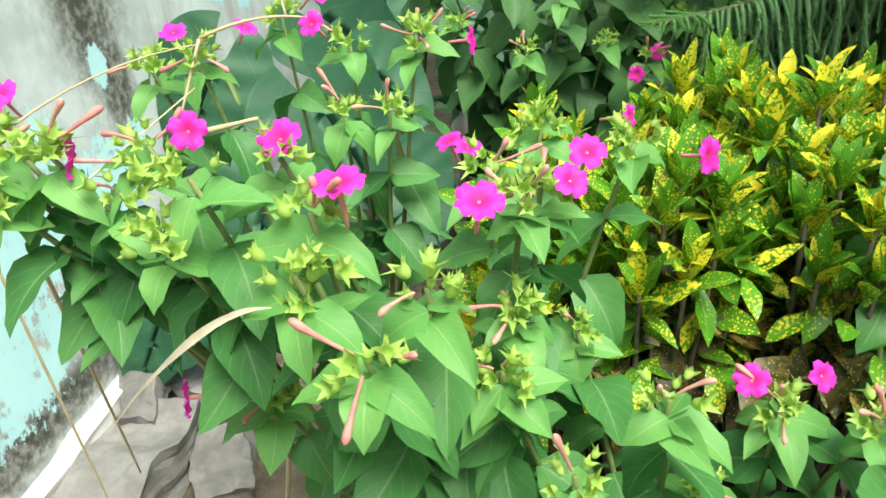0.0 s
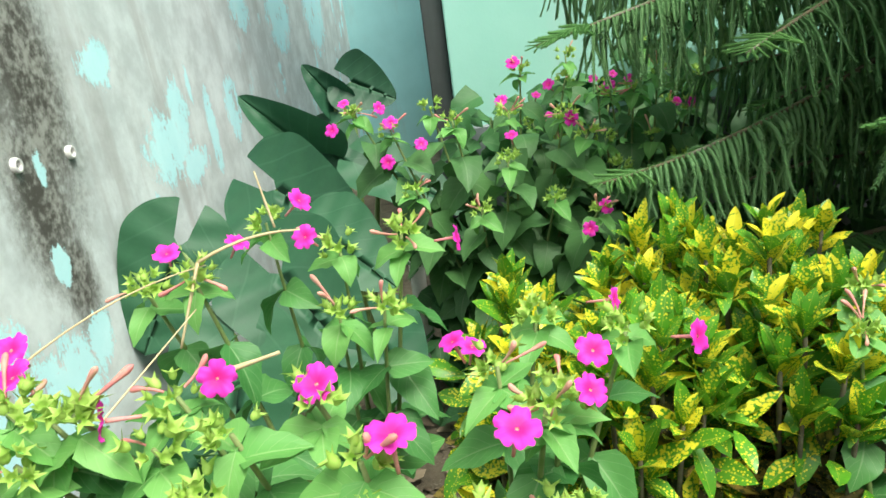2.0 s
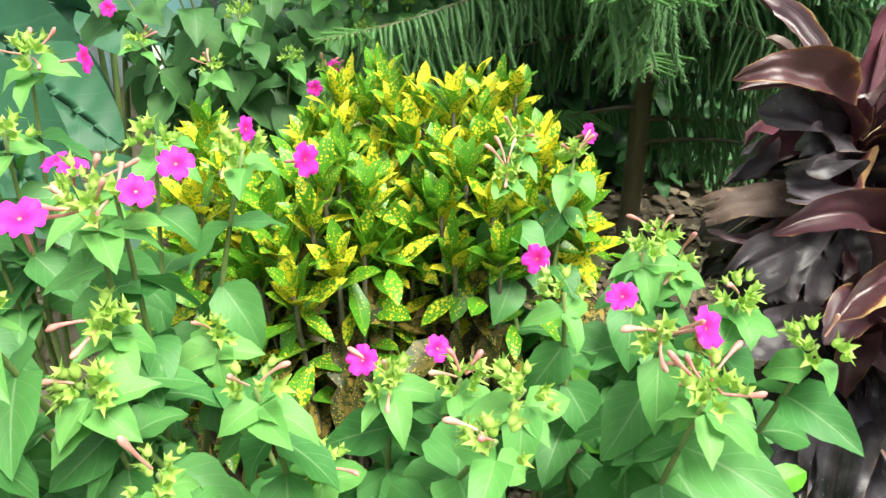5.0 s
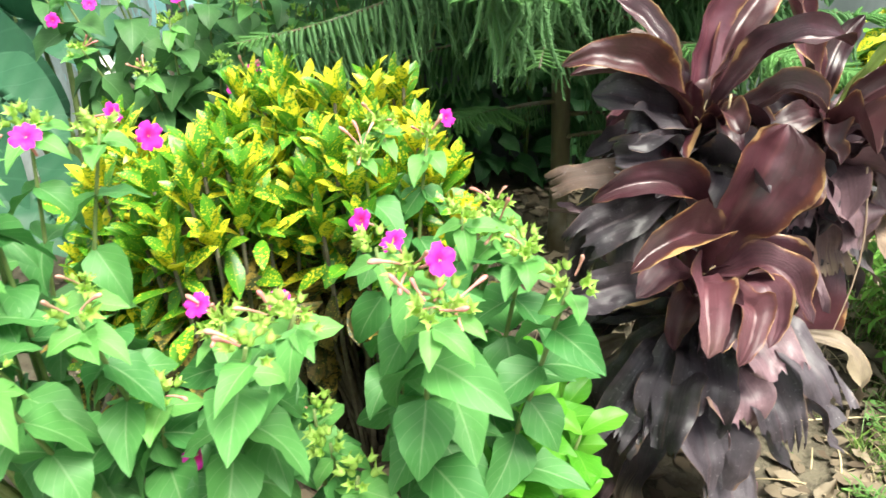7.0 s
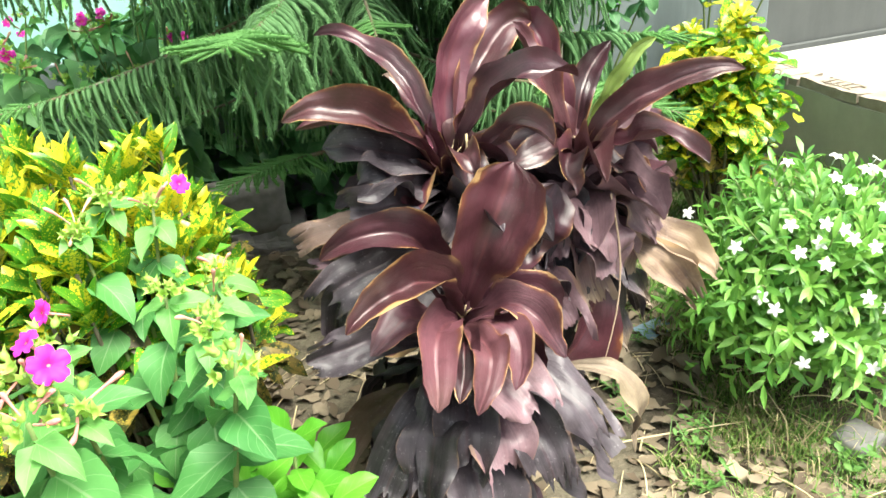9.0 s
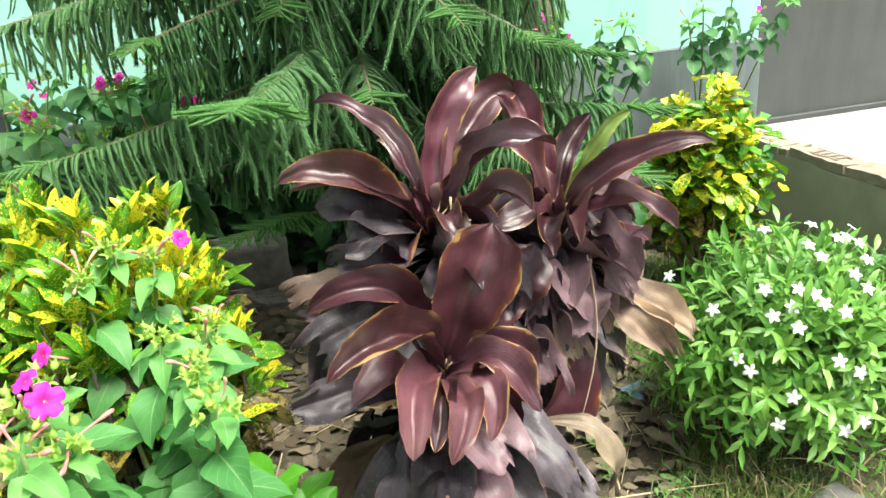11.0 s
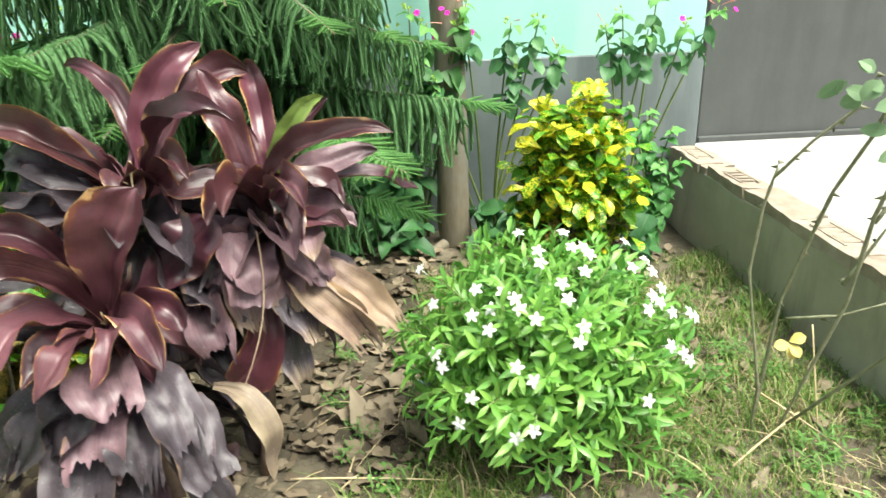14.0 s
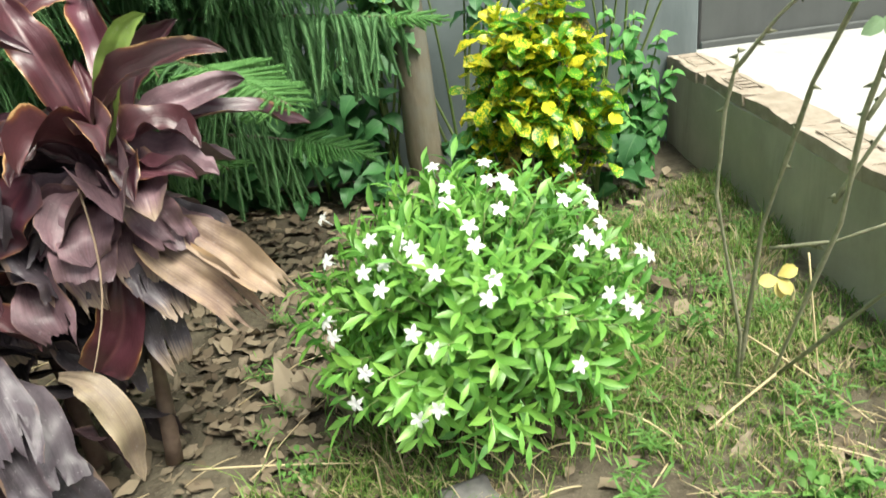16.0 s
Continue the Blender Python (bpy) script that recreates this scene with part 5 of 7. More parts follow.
# withered leaves
cord_leaf((1.136, 0.84, 0.467), (1.288, 0.775, 0.359), 0.056, through_point=(1.2, 0.8, 0.447), mat=M_CORD_TAN, rag=0.16, normal=(0.3, -0.65, 0.7), label="withered tan leaf")
cord_leaf((1.102, 0.83, 0.455), (1.243, 0.765, 0.331), 0.061, through_point=(1.156, 0.78, 0.438), mat=M_CORD_TAN, rag=0.22, normal=(0.3, -0.7, 0.6), label="torn tan leaf")
cord_leaf((1.000, 0.700, 0.330), (1.078, 0.660, 0.178), 0.042, through_point=(1.070, 0.660, 0.306), mat=M_CORD_YELLOW, normal=(0.2, -0.7, 0.6), fold=0.3, label="hanging yellowed leaf")
# old leaves that hang below it
cord_leaf((0.860, 0.725, 0.400), (0.892, 0.568, 0.365), 0.095, 0.03, (0, -0.02, 0), M_CORD_FADE, 0.13, normal=(0.1, -0.5, 0.9), fold=0.1)
cord_leaf((0.880, 0.720, 0.390), (0.994, 0.578, 0.288), 0.080, 0.04, (0.02, -0.03, 0), M_CORD_OLD, 0.12, normal=(0.4, -0.6, 0.8), fold=0.15)
cord_leaf((0.850, 0.725, 0.380), (0.806, 0.575, 0.285), 0.085, 0.04, (0, -0.04, 0), M_CORD_OLD, 0.16, normal=(0, -0.7, 0.8), fold=0.1)
cord_leaf((0.850, 0.725, 0.370), (0.700, 0.600, 0.250), 0.075, 0.05, (-0.03, -0.04, 0), M_CORD_OLD, 0.16, normal=(-0.4, -0.7, 0.8), fold=0.1)
cord_leaf((0.852, 0.725, 0.375), (0.752, 0.580, 0.270), 0.080, 0.045, (-0.01, -0.04, 0), M_CORD_OLD, 0.16, normal=(-0.2, -0.7, 0.8), fold=0.25)
cord_leaf((0.858, 0.725, 0.372), (0.858, 0.565, 0.262), 0.085, 0.045, (0, -0.04, 0), M_CORD_FADE, 0.18, normal=(0.1, -0.7, 0.8), fold=0.05)
cord_leaf((0.865, 0.725, 0.365), (0.920, 0.570, 0.240), 0.075, 0.05, (0.01, -0.04, 0), M_CORD_OLD, 0.16, normal=(0.2, -0.7, 0.8), fold=0.2)
cord_leaf((0.78, 0.78, 0.30), (0.66, 0.80, 0.16), 0.05, 0.06, mat=M_CORD_BROWN, rag=0.2, normal=(-0.3, -0.7, 0.6), label="withered brown leaf")


def whorl(centre, z, drop, count, reach, width, seed, mat, rag=0.1, start=0.0):
    """One ring of broad old leaves that arch out from a stem and hang, blunt and torn at the end."""
    rng = random.Random(seed)
    for k in range(count):
        a = start + k * math.tau / count + rng.uniform(-0.35, 0.35)
        r = reach * rng.uniform(0.75, 1.2)
        d = Vector((math.cos(a), math.sin(a), 0))
        if centre == b_foot and d.y < -0.75:
            r *= 0.5
        base = Vector((*centre, z + rng.uniform(-0.02, 0.02))) + d * 0.012
        tip = base + d * r + Vector((0, 0, -drop * rng.uniform(0.75, 1.2)))
        tip.z = max(tip.z, 0.07)
        side = Vector((-d.y, d.x, 0)) * rng.uniform(-0.3, 0.3)
        cord_leaf(base, tip, width * rng.uniform(0.85, 1.2), 0.02 + 0.02 * rng.random(), d * (r * 0.3), mat, rag * rng.uniform(0.5, 1.6), normal=(d.x * 0.6 + side.x, d.y * 0.6 + side.y, 0.8), fold=rng.uniform(-0.2, 0.5), wave=0.14, curl=rng.uniform(-0.5, 0.3))


a_foot, b_foot, c_foot = (0.86, 0.75), (0.895, 0.855), (1.08, 0.85)
whorl(a_foot, 0.345, 0.15, 7, 0.175, 0.09, 52, M_CORD_OLD, 0.05, 0.1)
whorl(a_foot, 0.29, 0.20, 7, 0.18, 0.08, 53, M_CORD_OLD, 0.06, 0.5)
whorl(a_foot, 0.23, 0.17, 5, 0.15, 0.07, 54, M_CORD_FADE, 0.08, 0.2)
whorl(b_foot, 0.515, 0.09, 9, 0.17, 0.092, 62, M_CORD_OLD, 0.08, 0.2)
whorl(b_foot, 0.45, 0.13, 9, 0.15, 0.09, 63, M_CORD_OLD, 0.10, 0.5)
whorl(b_foot, 0.37, 0.13, 8, 0.13, 0.08, 64, M_CORD_OLD, 0.14, 0.0)
whorl(c_foot, 0.52, 0.08, 7, 0.11, 0.07, 71, M_CORD_FADE, 0.07, 0.4)
whorl(c_foot, 0.48, 0.11, 8, 0.11, 0.07, 72, M_CORD_OLD, 0.12, 0.1)
whorl(c_foot, 0.43, 0.13, 7, 0.09, 0.06, 73, M_CORD_OLD, 0.12, 0.5)


def crown_ring(crown, drop, count, reach, width, rise, seed, mat, skip=()):
    """A ring of curled leaves that spread level from a crown and bend down at the tip."""
    rng = random.Random(seed)
    for k in range(count):
        a = k * math.tau / count + rng.uniform(-0.25, 0.25)
        d = Vector((math.cos(a), math.sin(a), 0))
        if k in skip:
            continue
        r = reach * rng.uniform(0.8, 1.15)
        base = crown + Vector((0, 0, -drop)) + d * 0.008
        tip = base + d * r + Vector((0, 0, rng.uniform(-0.035, 0.025)))
        mid = base.lerp(tip, 0.5) + Vector((0, 0, rise * rng.uniform(0.7, 1.3)))
        cord_leaf(base, tip, width * rng.uniform(0.8, 1.2), through_point=mid, mat=mat, normal=(d.x * 0.2, d.y * 0.2 - 0.35, 1), fold=rng.uniform(0.3, 0.9), curl=rng.uniform(0.0, 0.8), wave=0.22, twist=0.5)


crown_ring(CROWN_C, 0.02, 6, 0.12, 0.044, 0.035, 81, M_CORD)
crown_ring(CROWN_C, 0.06, 9, 0.14, 0.066, 0.015, 82, M_CORD_FADE)
crown_ring(CROWN_B, 0.02, 8, 0.13, 0.046, 0.035, 83, M_CORD)
crown_ring(CROWN_B, 0.05, 9, 0.15, 0.06, 0.015, 84, M_CORD_OLD)
crown_ring(CROWN_A, 0.03, 8, 0.12, 0.05, 0.02, 85, M_CORD_MID, (6,))
# young inner leaves and the remains of a flower stalk
for crown in (CROWN_A, CROWN_B, CROWN_C):
    for k in range(3):
        a = k * 2.4 + crown.x * 9
        d = Vector((math.cos(a), math.sin(a), 0))
        cord_leaf(crown - lift, crown + d * 0.05 + Vector((0, 0, 0.06 + 0.02 * k)), 0.032, 0.01, fold=0.5, normal=-d + Vector((0, 0, 0.3)))
    bm = bmesh.new()
    for k in range(7):
        d = Vector((cord_rng.uniform(-1, 1), cord_rng.uniform(-1, 1), cord_rng.uniform(0.2, 1))).normalized()
        tube(bm, [crown + Vector((0, -0.015, 0.01)), crown + Vector((0, -0.015, 0.015)) + d * cord_rng.uniform(0.012, 0.03)], 0.0012, 0.0009, 5)
    part("stalk_stub", bm, M_STRAW, cord, "dry broken flower stalk")


# ---- white-flowered bush ----
LANCES = leaf_set("leaf", 6, 0.042, 0.0115, LANCE, M_LANCE, (0.1, 0.9), 4, 1, (0.15, 0.45), 0.02, 11)


def star_mesh(seed):
    """A white flower of five turned petals."""
    rng = random.Random(seed)
    bm = bmesh.new()
    for k in range(5):
        a = k * math.tau / 5
        d = Vector((math.cos(a), math.sin(a), 0))
        s = Vector((-d.y, d.x, 0))
        tip = d * 0.0175 + s * 0.004 + Vector((0, 0, rng.uniform(-0.002, 0.003)))
        blade(bm, bezier(d * 0.001, d * 0.008 + Vector((0, 0, 0.003)), tip, 5), (0, 0, 1), 0.0098, [(0, 0.25), (0.4, 0.9), (0.62, 1.0), (0.86, 0.6), (1, 0.05)], 1, 0.15, 0.03, rng=rng)
    return mesh_of("flower", bm, M_WHITE)


STARS = [star_mesh(i) for i in range(4)]


def white_bush():
    rng = random.Random(41)
    centre = Vector((1.545, 0.87, 0.235))
    rad = Vector((0.275, 0.26, 0.245))
    bush = thing("flowering_bush", (1.56, 0.87, 0.05), "low rounded bush with small white pinwheel flowers", "bush")
    tips = []
    tries = 0
    while len(tips) < 480 and tries < 30000:
        tries += 1
        z = rng.uniform(-0.45, 1)
        a = rng.uniform(0, math.tau)
        r = math.sqrt(1 - z * z)
        u = Vector((r * math.cos(a), r * math.sin(a), z))
        p = centre + Vector((u.x * rad.x, u.y * rad.y, u.z * rad.z)) * rng.uniform(0.66, 0.99)
        if p.z > 0.095 and all((p - q[0]).length > 0.0205 for q in tips):
            tips.append((p, u))
    near = sorted(tips, key=lambda q: q[0].y - 0.5 * q[0].z)
    chosen = {id(q[0]) for q in near[:50]}
    rest = []
    stems = bmesh.new()
    foot = Vector((1.56, 0.87, 0.05))
    for q, (p, u) in enumerate(tips):
        inner = centre + (p - centre) * 0.35
        if q % 2 == 0:
            tube(stems, bezier(foot + u * 0.02, inner, p, 5), 0.0028, 0.0012, 4)
        t1 = u.orthogonal().normalized()
        t2 = u.cross(t1)
        for k in range(11):
            a = k * 2.4 + rng.uniform(-0.4, 0.4)
            d = t1 * math.cos(a) + t2 * math.sin(a) + u * (1.15 - 0.11 * k) + Vector((0, 0, 0.15))
            m = leaf_pose(p - u * 0.008 * k, d, u + Vector((0, 0, 0.5)), rng.uniform(0.75, 1.12), rng.uniform(-0.4, 0.4))
            me = rng.choice(LANCES)
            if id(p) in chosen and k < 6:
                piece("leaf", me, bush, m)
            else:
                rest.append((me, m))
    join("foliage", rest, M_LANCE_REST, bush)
    tagged(part("twigwork", stems, M_STEM, bush), kind="stuff")
    return bush, centre, rad


bush, bush_c, _ = white_bush()


def star_at(x, y, z, s=0.72):
    """A white flower where it shows on the bush, set just off the leaves."""
    p = Vector((x, y, z))
    u = (p - bush_c).normalized() + Vector((0, -0.5, 0.25))
    f = piece("flower", STARS[int((x * 1000) % 4)], bush, aim(p, u, x * 37, s), "white five-petalled flower")
    bm = bmesh.new()
    tube(bm, [p - u.normalized() * 0.02, p - u.normalized() * 0.01, p], 0.0009, 0.0013, 5)
    part("flower_tube", bm, M_WHITE, f)


star_at(1.333, 0.938, 0.401)
star_at(1.415, 0.784, 0.424)
star_at(1.454, 0.754, 0.430)
star_at(1.470, 0.735, 0.426)
star_at(1.475, 0.718, 0.416)
star_at(1.347, 0.822, 0.384)
star_at(1.403, 0.744, 0.397)
star_at(1.432, 0.737, 0.410)
star_at(1.425, 0.711, 0.387)
star_at(1.496, 0.697, 0.407)
star_at(1.522, 0.789, 0.461)
star_at(1.546, 0.741, 0.444)
star_at(1.550, 0.716, 0.429)
star_at(1.585, 0.892, 0.473)
star_at(1.583, 0.825, 0.471)
star_at(1.603, 0.828, 0.469)
star_at(1.608, 0.805, 0.464)
star_at(1.589, 0.763, 0.453)
star_at(1.712, 0.932, 0.432)
star_at(1.678, 0.795, 0.441)
star_at(1.719, 0.844, 0.430)
star_at(1.720, 0.811, 0.423)
star_at(1.723, 0.774, 0.409)
star_at(1.697, 0.745, 0.410)
star_at(1.708, 0.740, 0.400)
star_at(1.681, 0.717, 0.400)
star_at(1.728, 0.736, 0.383)
star_at(1.775, 0.774, 0.361)
star_at(1.793, 0.787, 0.344)
star_at(1.566, 0.678, 0.399)
star_at(1.555, 0.661, 0.382)
star_at(1.709, 0.686, 0.351)
star_at(1.734, 0.692, 0.332)
star_at(1.746, 0.693, 0.317)
star_at(1.342, 0.743, 0.333)
star_at(1.351, 0.721, 0.321)
star_at(1.459, 0.658, 0.349)
star_at(1.482, 0.640, 0.334)
star_at(1.391, 0.667, 0.295)
star_at(1.371, 0.670, 0.248)
star_at(1.452, 0.622, 0.248)
star_at(1.478, 0.616, 0.263)
star_at(1.656, 0.628, 0.292)
star_at(1.511, 0.920, 0.467)
star_at(1.525, 0.823, 0.469)


# ---- conifer ----


def rope_mesh(name, length, radius, mat, seed, rows=30, around=5, out=0.35, n=8, sides=6):
    """A branchlet that leaves the bough along +x and soon hangs: a thin core set all round with short needles."""
    rng = random.Random(seed)
    bm = bmesh.new()
    sway = Vector((0, rng.uniform(-0.16, 0.16), 0)) * length
    pts, p, a = [Vector((0, 0, 0))], Vector((0, 0, 0)), radians(rng.uniform(0, 24))
    for k in range(n):
        a -= radians(out * (62 if k < n * 0.45 else 14 if k < n * 0.75 else -30)) * 8 / n
        p = p + Vector((math.cos(a), 0, math.sin(a))) * (length / n)
        pts.append(p + sway * ((k + 1) / n) ** 2)
    tube(bm, pts, radius * 0.5, radius * 0.25, sides, 0.3)
    for i in range(rows):
        v = (i + 0.5) / rows
        f = v * n
        k = min(int(f), n - 1)
        c = pts[k].lerp(pts[k + 1], f - k)
        d = (pts[k + 1] - pts[k]).normalized()
        e1 = d.orthogonal().normalized()
        e2 = d.cross(e1)
        for q in range(around):
            b = i * 1.1 + q * math.tau / around + rng.uniform(-0.3, 0.3)
            o = e1 * math.cos(b) + e2 * math.sin(b)
            s = o.cross(d) * radius * 0.2
            r = radius * rng.uniform(0.75, 1.1) * (1.0 - 0.35 * v)
            tip = c + o * r + d * radius * rng.uniform(0.5, 1.1)
            bm.faces.new((bm.verts.new(c + s), bm.verts.new(c - s), bm.verts.new(tip)))
    return mesh_of(name, bm, mat)


ROPES = [rope_mesh("branchlet", 0.17, 0.0100, M_PINE, 50 + i, 40, 7, 0.20 + 0.05 * i) for i in range(7)]
ROPES_FAR = [rope_mesh("branchlet", 0.17, 0.0104, M_PINE, 50 + i, 26, 5, 0.20 + 0.05 * i, 6, 3) for i in range(7)]
SPRIGS = [rope_mesh("branchlet", 0.05, 0.0056, M_PINE_TIP, 60 + i, 16, 6, 0.05) for i in range(4)]


def flat_pose(at, d, s=1.0):
    """A pose whose +x points along d, seen from above, and whose z stays up."""
    d = Vector(d).normalized()
    y = Vector((0, 0, 1)).cross(d).normalized()
    z = d.cross(y)
    return Matrix.Translation(at) @ Matrix((d, y, z)).transposed().to_4x4() @ Matrix.Scale(s, 4)


def pine_branch(tree, rng, base, tip, lift, hang, young=0.2, near=False, name="branch", fan=1.0, kinds=(2, 7)):
    """A bough from the trunk, hung on both sides with branchlets; its end is young and flat."""
    base, tip = Vector(base), Vector(tip)
    pts = bezier(base, base.lerp(tip, 0.55) + Vector((0, 0, lift)), tip, 24)
    bm = bmesh.new()
    tube(bm, pts, 0.006, 0.0025, 6, 0.2)
    bough = part(name, bm, M_PINE_BARK, tree)
    span = sum((b - a).length for a, b in zip(pts, pts[1:]))
    if near:
        sleeve = bmesh.new()
        for i in range(int(span / 0.0007)):
            f = rng.uniform(0, 23.99)
            k = int(f)
            p, d = pts[k].lerp(pts[k + 1], f - k), (pts[k + 1] - pts[k]).normalized()
            e = d.orthogonal().normalized()
            e = Matrix.Rotation(rng.uniform(0, 6.28), 3, d) @ e
            s = e.cross(d) * 0.0011
            sleeve.faces.new([sleeve.verts.new(q) for q in (p + s, p - s, p + e * rng.uniform(0.007, 0.012) + d * rng.uniform(0.003, 0.012))])
        part("needles", sleeve, M_PINE_TIP, bough)
    items = []
    ropes = ROPES if near else ROPES_FAR
    count = int(span / (0.0062 if near else 0.0052))
    for i in range(count):
        v = 0.10 + 0.9 * i / count
        f = v * 24
        k = min(int(f), 23)
        p = pts[k].lerp(pts[k + 1], f - k)
        d = (pts[k + 1] - pts[k]).normalized()
        side = Vector((-d.y, d.x, 0)).normalized() * (1 if i % 2 else -1)
        if v > 1 - young:
            s = (1 - v) / young
            d = (d * Vector((1, 1, 0.25))).normalized()
            g = side * (0.45 + 0.6 * min(1, s * 2)) + d * (0.75 - 0.45 * s + rng.uniform(-0.2, 0.2)) + Vector((0, 0, rng.uniform(-0.16, 0.02)))
            m, me = flat_pose(p, g, rng.uniform(0.8, 1.1) * fan * (0.5 + 0.75 * min(1, s * 1.6))), rng.choice(SPRIGS)
        else:
            g = side + d * rng.uniform(0.1, 0.7) + Vector((0, 0, rng.uniform(-0.5, 0.1)))
            size = hang * rng.uniform(0.75, 1.2) * (0.6 + 0.55 * math.sin(math.pi * min(1, v * 0.9 + 0.12)))
            m, me = flat_pose(p, g, size / 0.17), ropes[rng.randrange(*kinds)]
            if i % 4 == 0:
                items.append((rng.choice(SPRIGS if v > 0.6 else ropes), flat_pose(p, d + side * 0.5 + Vector((0, 0, 0.3)), 0.3)))
        items.append((me, m))
    if near:
        for k, (me, m) in enumerate(items):
            if k % 5 < 2:
                piece("branchlet", me, bough, m)
        join("foliage", [q for k, q in enumerate(items) if k % 5 > 1 and q[0] in ropes], M_PINE, bough)
        join("young_foliage", [q for k, q in enumerate(items) if k % 5 > 1 and q[0] in SPRIGS], M_PINE_TIP, bough)
    else:
        join("foliage", [q for q in items if q[0] in ropes], M_PINE, bough)
        young_items = [q for q in items if q[0] in SPRIGS]
        if young_items:
            join("young_foliage", young_items, M_PINE_TIP, bough)
    return bough


def conifer():
    rng = random.Random(90)
    tree = thing("young_conifer", (0.88, 1.5, 0.05), "young conifer with long boughs of hanging green needles", "tree")
    bm = bmesh.new()
    tube(bm, [Vector((0.88 + 0.006 * math.sin(k), 1.5, 0.03 + 0.16 * k)) for k in range(13)], 0.024, 0.013, 10, 0.2)
    part("trunk", bm, M_PINE_BARK, tree)
    x, y = 0.88, 1.5
    # boughs that come near
    pine_branch(tree, rng, (x, y, 0.84), (0.215, 1.235, 0.685), -0.06, 0.13, 0.12, True, fan=1.0)
    pine_branch(tree, rng, (x, y, 0.93), (0.622, 0.99, 0.778), -0.06, 0.17, 0.17, True, fan=1.7)
    pine_branch(tree, rng, (x, y, 0.66), (1.565, 1.33, 0.612), 0.03, 0.17, 0.16, True, fan=1.2, kinds=(1, 5))
    pine_branch(tree, rng, (x, y, 0.60), (1.318, 0.949, 0.578), 0.05, 0.10, 0.4, True, fan=1.5, kinds=(0, 3))
    pine_branch(tree, rng, (x, y, 0.42), (1.392, 1.397, 0.341), 0.05, 0.14, 0.35, fan=1.4, kinds=(0, 3))
    pine_branch(tree, rng, (x, y, 0.45), (0.53, 1.31, 0.46), 0.03, 0.05, 0.6, fan=1.3, kinds=(0, 3))
    # the others
    for tip, z, lift, hang in (
        ((0.143, 1.36, 0.90), 1.06, 0.0, 0.13), ((0.19, 1.62, 0.97), 1.12, 0.02, 0.13), ((0.38, 1.25, 1.02), 1.2, 0.02, 0.14),
        ((0.62, 1.08, 1.02), 1.22, 0.02, 0.14), ((1.02, 1.08, 0.86), 1.06, 0.03, 0.14), ((1.20, 1.16, 0.80), 0.98, 0.04, 0.14),
        ((1.34, 1.30, 0.76), 0.92, 0.03, 0.13), ((1.36, 1.55, 0.86), 1.02, 0.03, 0.13), ((1.15, 1.10, 1.04), 1.2, 0.02, 0.14),
        ((1.42, 1.42, 0.98), 1.16, 0.02, 0.14), ((0.48, 1.5, 0.56), 0.6, 0.04, 0.1),
        ((0.42, 1.62, 0.76), 0.82, 0.03, 0.12), ((0.74, 1.16, 0.62), 0.68, 0.05, 0.10), ((1.06, 1.2, 0.60), 0.66, 0.05, 0.10),
        ((0.86, 1.14, 0.74), 0.82, 0.04, 0.12), ((1.12, 1.26, 0.40), 0.36, 0.05, 0.07), 
        ((0.95, 1.95, 0.85), 0.95, 0.02, 0.12), ((0.62, 1.9, 0.92), 1.0, 0.02, 0.12), ((1.25, 1.85, 0.75), 0.85, 0.02, 0.12),
        ((1.22, 1.7, 0.60), 0.68, 0.03, 0.13), ((1.05, 1.85, 0.6), 0.65, 0.03, 0.13),
        ((0.45, 1.25, 0.86), 0.98, 0.02, 0.13), ((0.72, 1.2, 0.90), 1.04, 0.03, 0.14), ((1.0, 1.16, 0.98), 1.12, 0.02, 0.14), ((1.26, 1.45, 0.70), 0.8, 0.04, 0.13),
        ((1.45, 1.36, 0.74), 0.82, 0.03, 0.13), ((1.32, 1.22, 0.90), 1.02, 0.03, 0.13), ((1.48, 1.5, 0.60), 0.66, 0.03, 0.12), ((1.25, 1.2, 0.50), 0.52, 0.04, 0.1),
        ((0.42, 1.7, 1.02), 1.14, 0.02, 0.16), ((0.75, 1.92, 0.72), 0.8, 0.02, 0.15), ((0.8, 1.9, 1.04), 1.15, 0.02, 0.15), ((1.15, 1.86, 0.98), 1.1, 0.02, 0.15), ((1.34, 1.72, 0.84), 0.92, 0.02, 0.15), ((1.40, 1.80, 0.96), 1.06, 0.02, 0.15), ((1.36, 1.88, 0.72), 0.8, 0.02, 0.15), ((0.12, 1.7, 0.98), 1.1, 0.02, 0.13), ((0.55, 1.48, 0.72), 0.78, 0.03, 0.15),
        ((0.30, 1.42, 1.12), 1.3, 0.0, 0.14), ((1.3, 1.3, 1.14), 1.32, 0.0, 0.14), ((0.85, 1.05, 1.14), 1.34, 0.0, 0.14),
    ):
        pine_branch(tree, rng, (x, y, z), tip, lift, hang * 1.1, 0.14, kinds=(0, 5))


conifer()

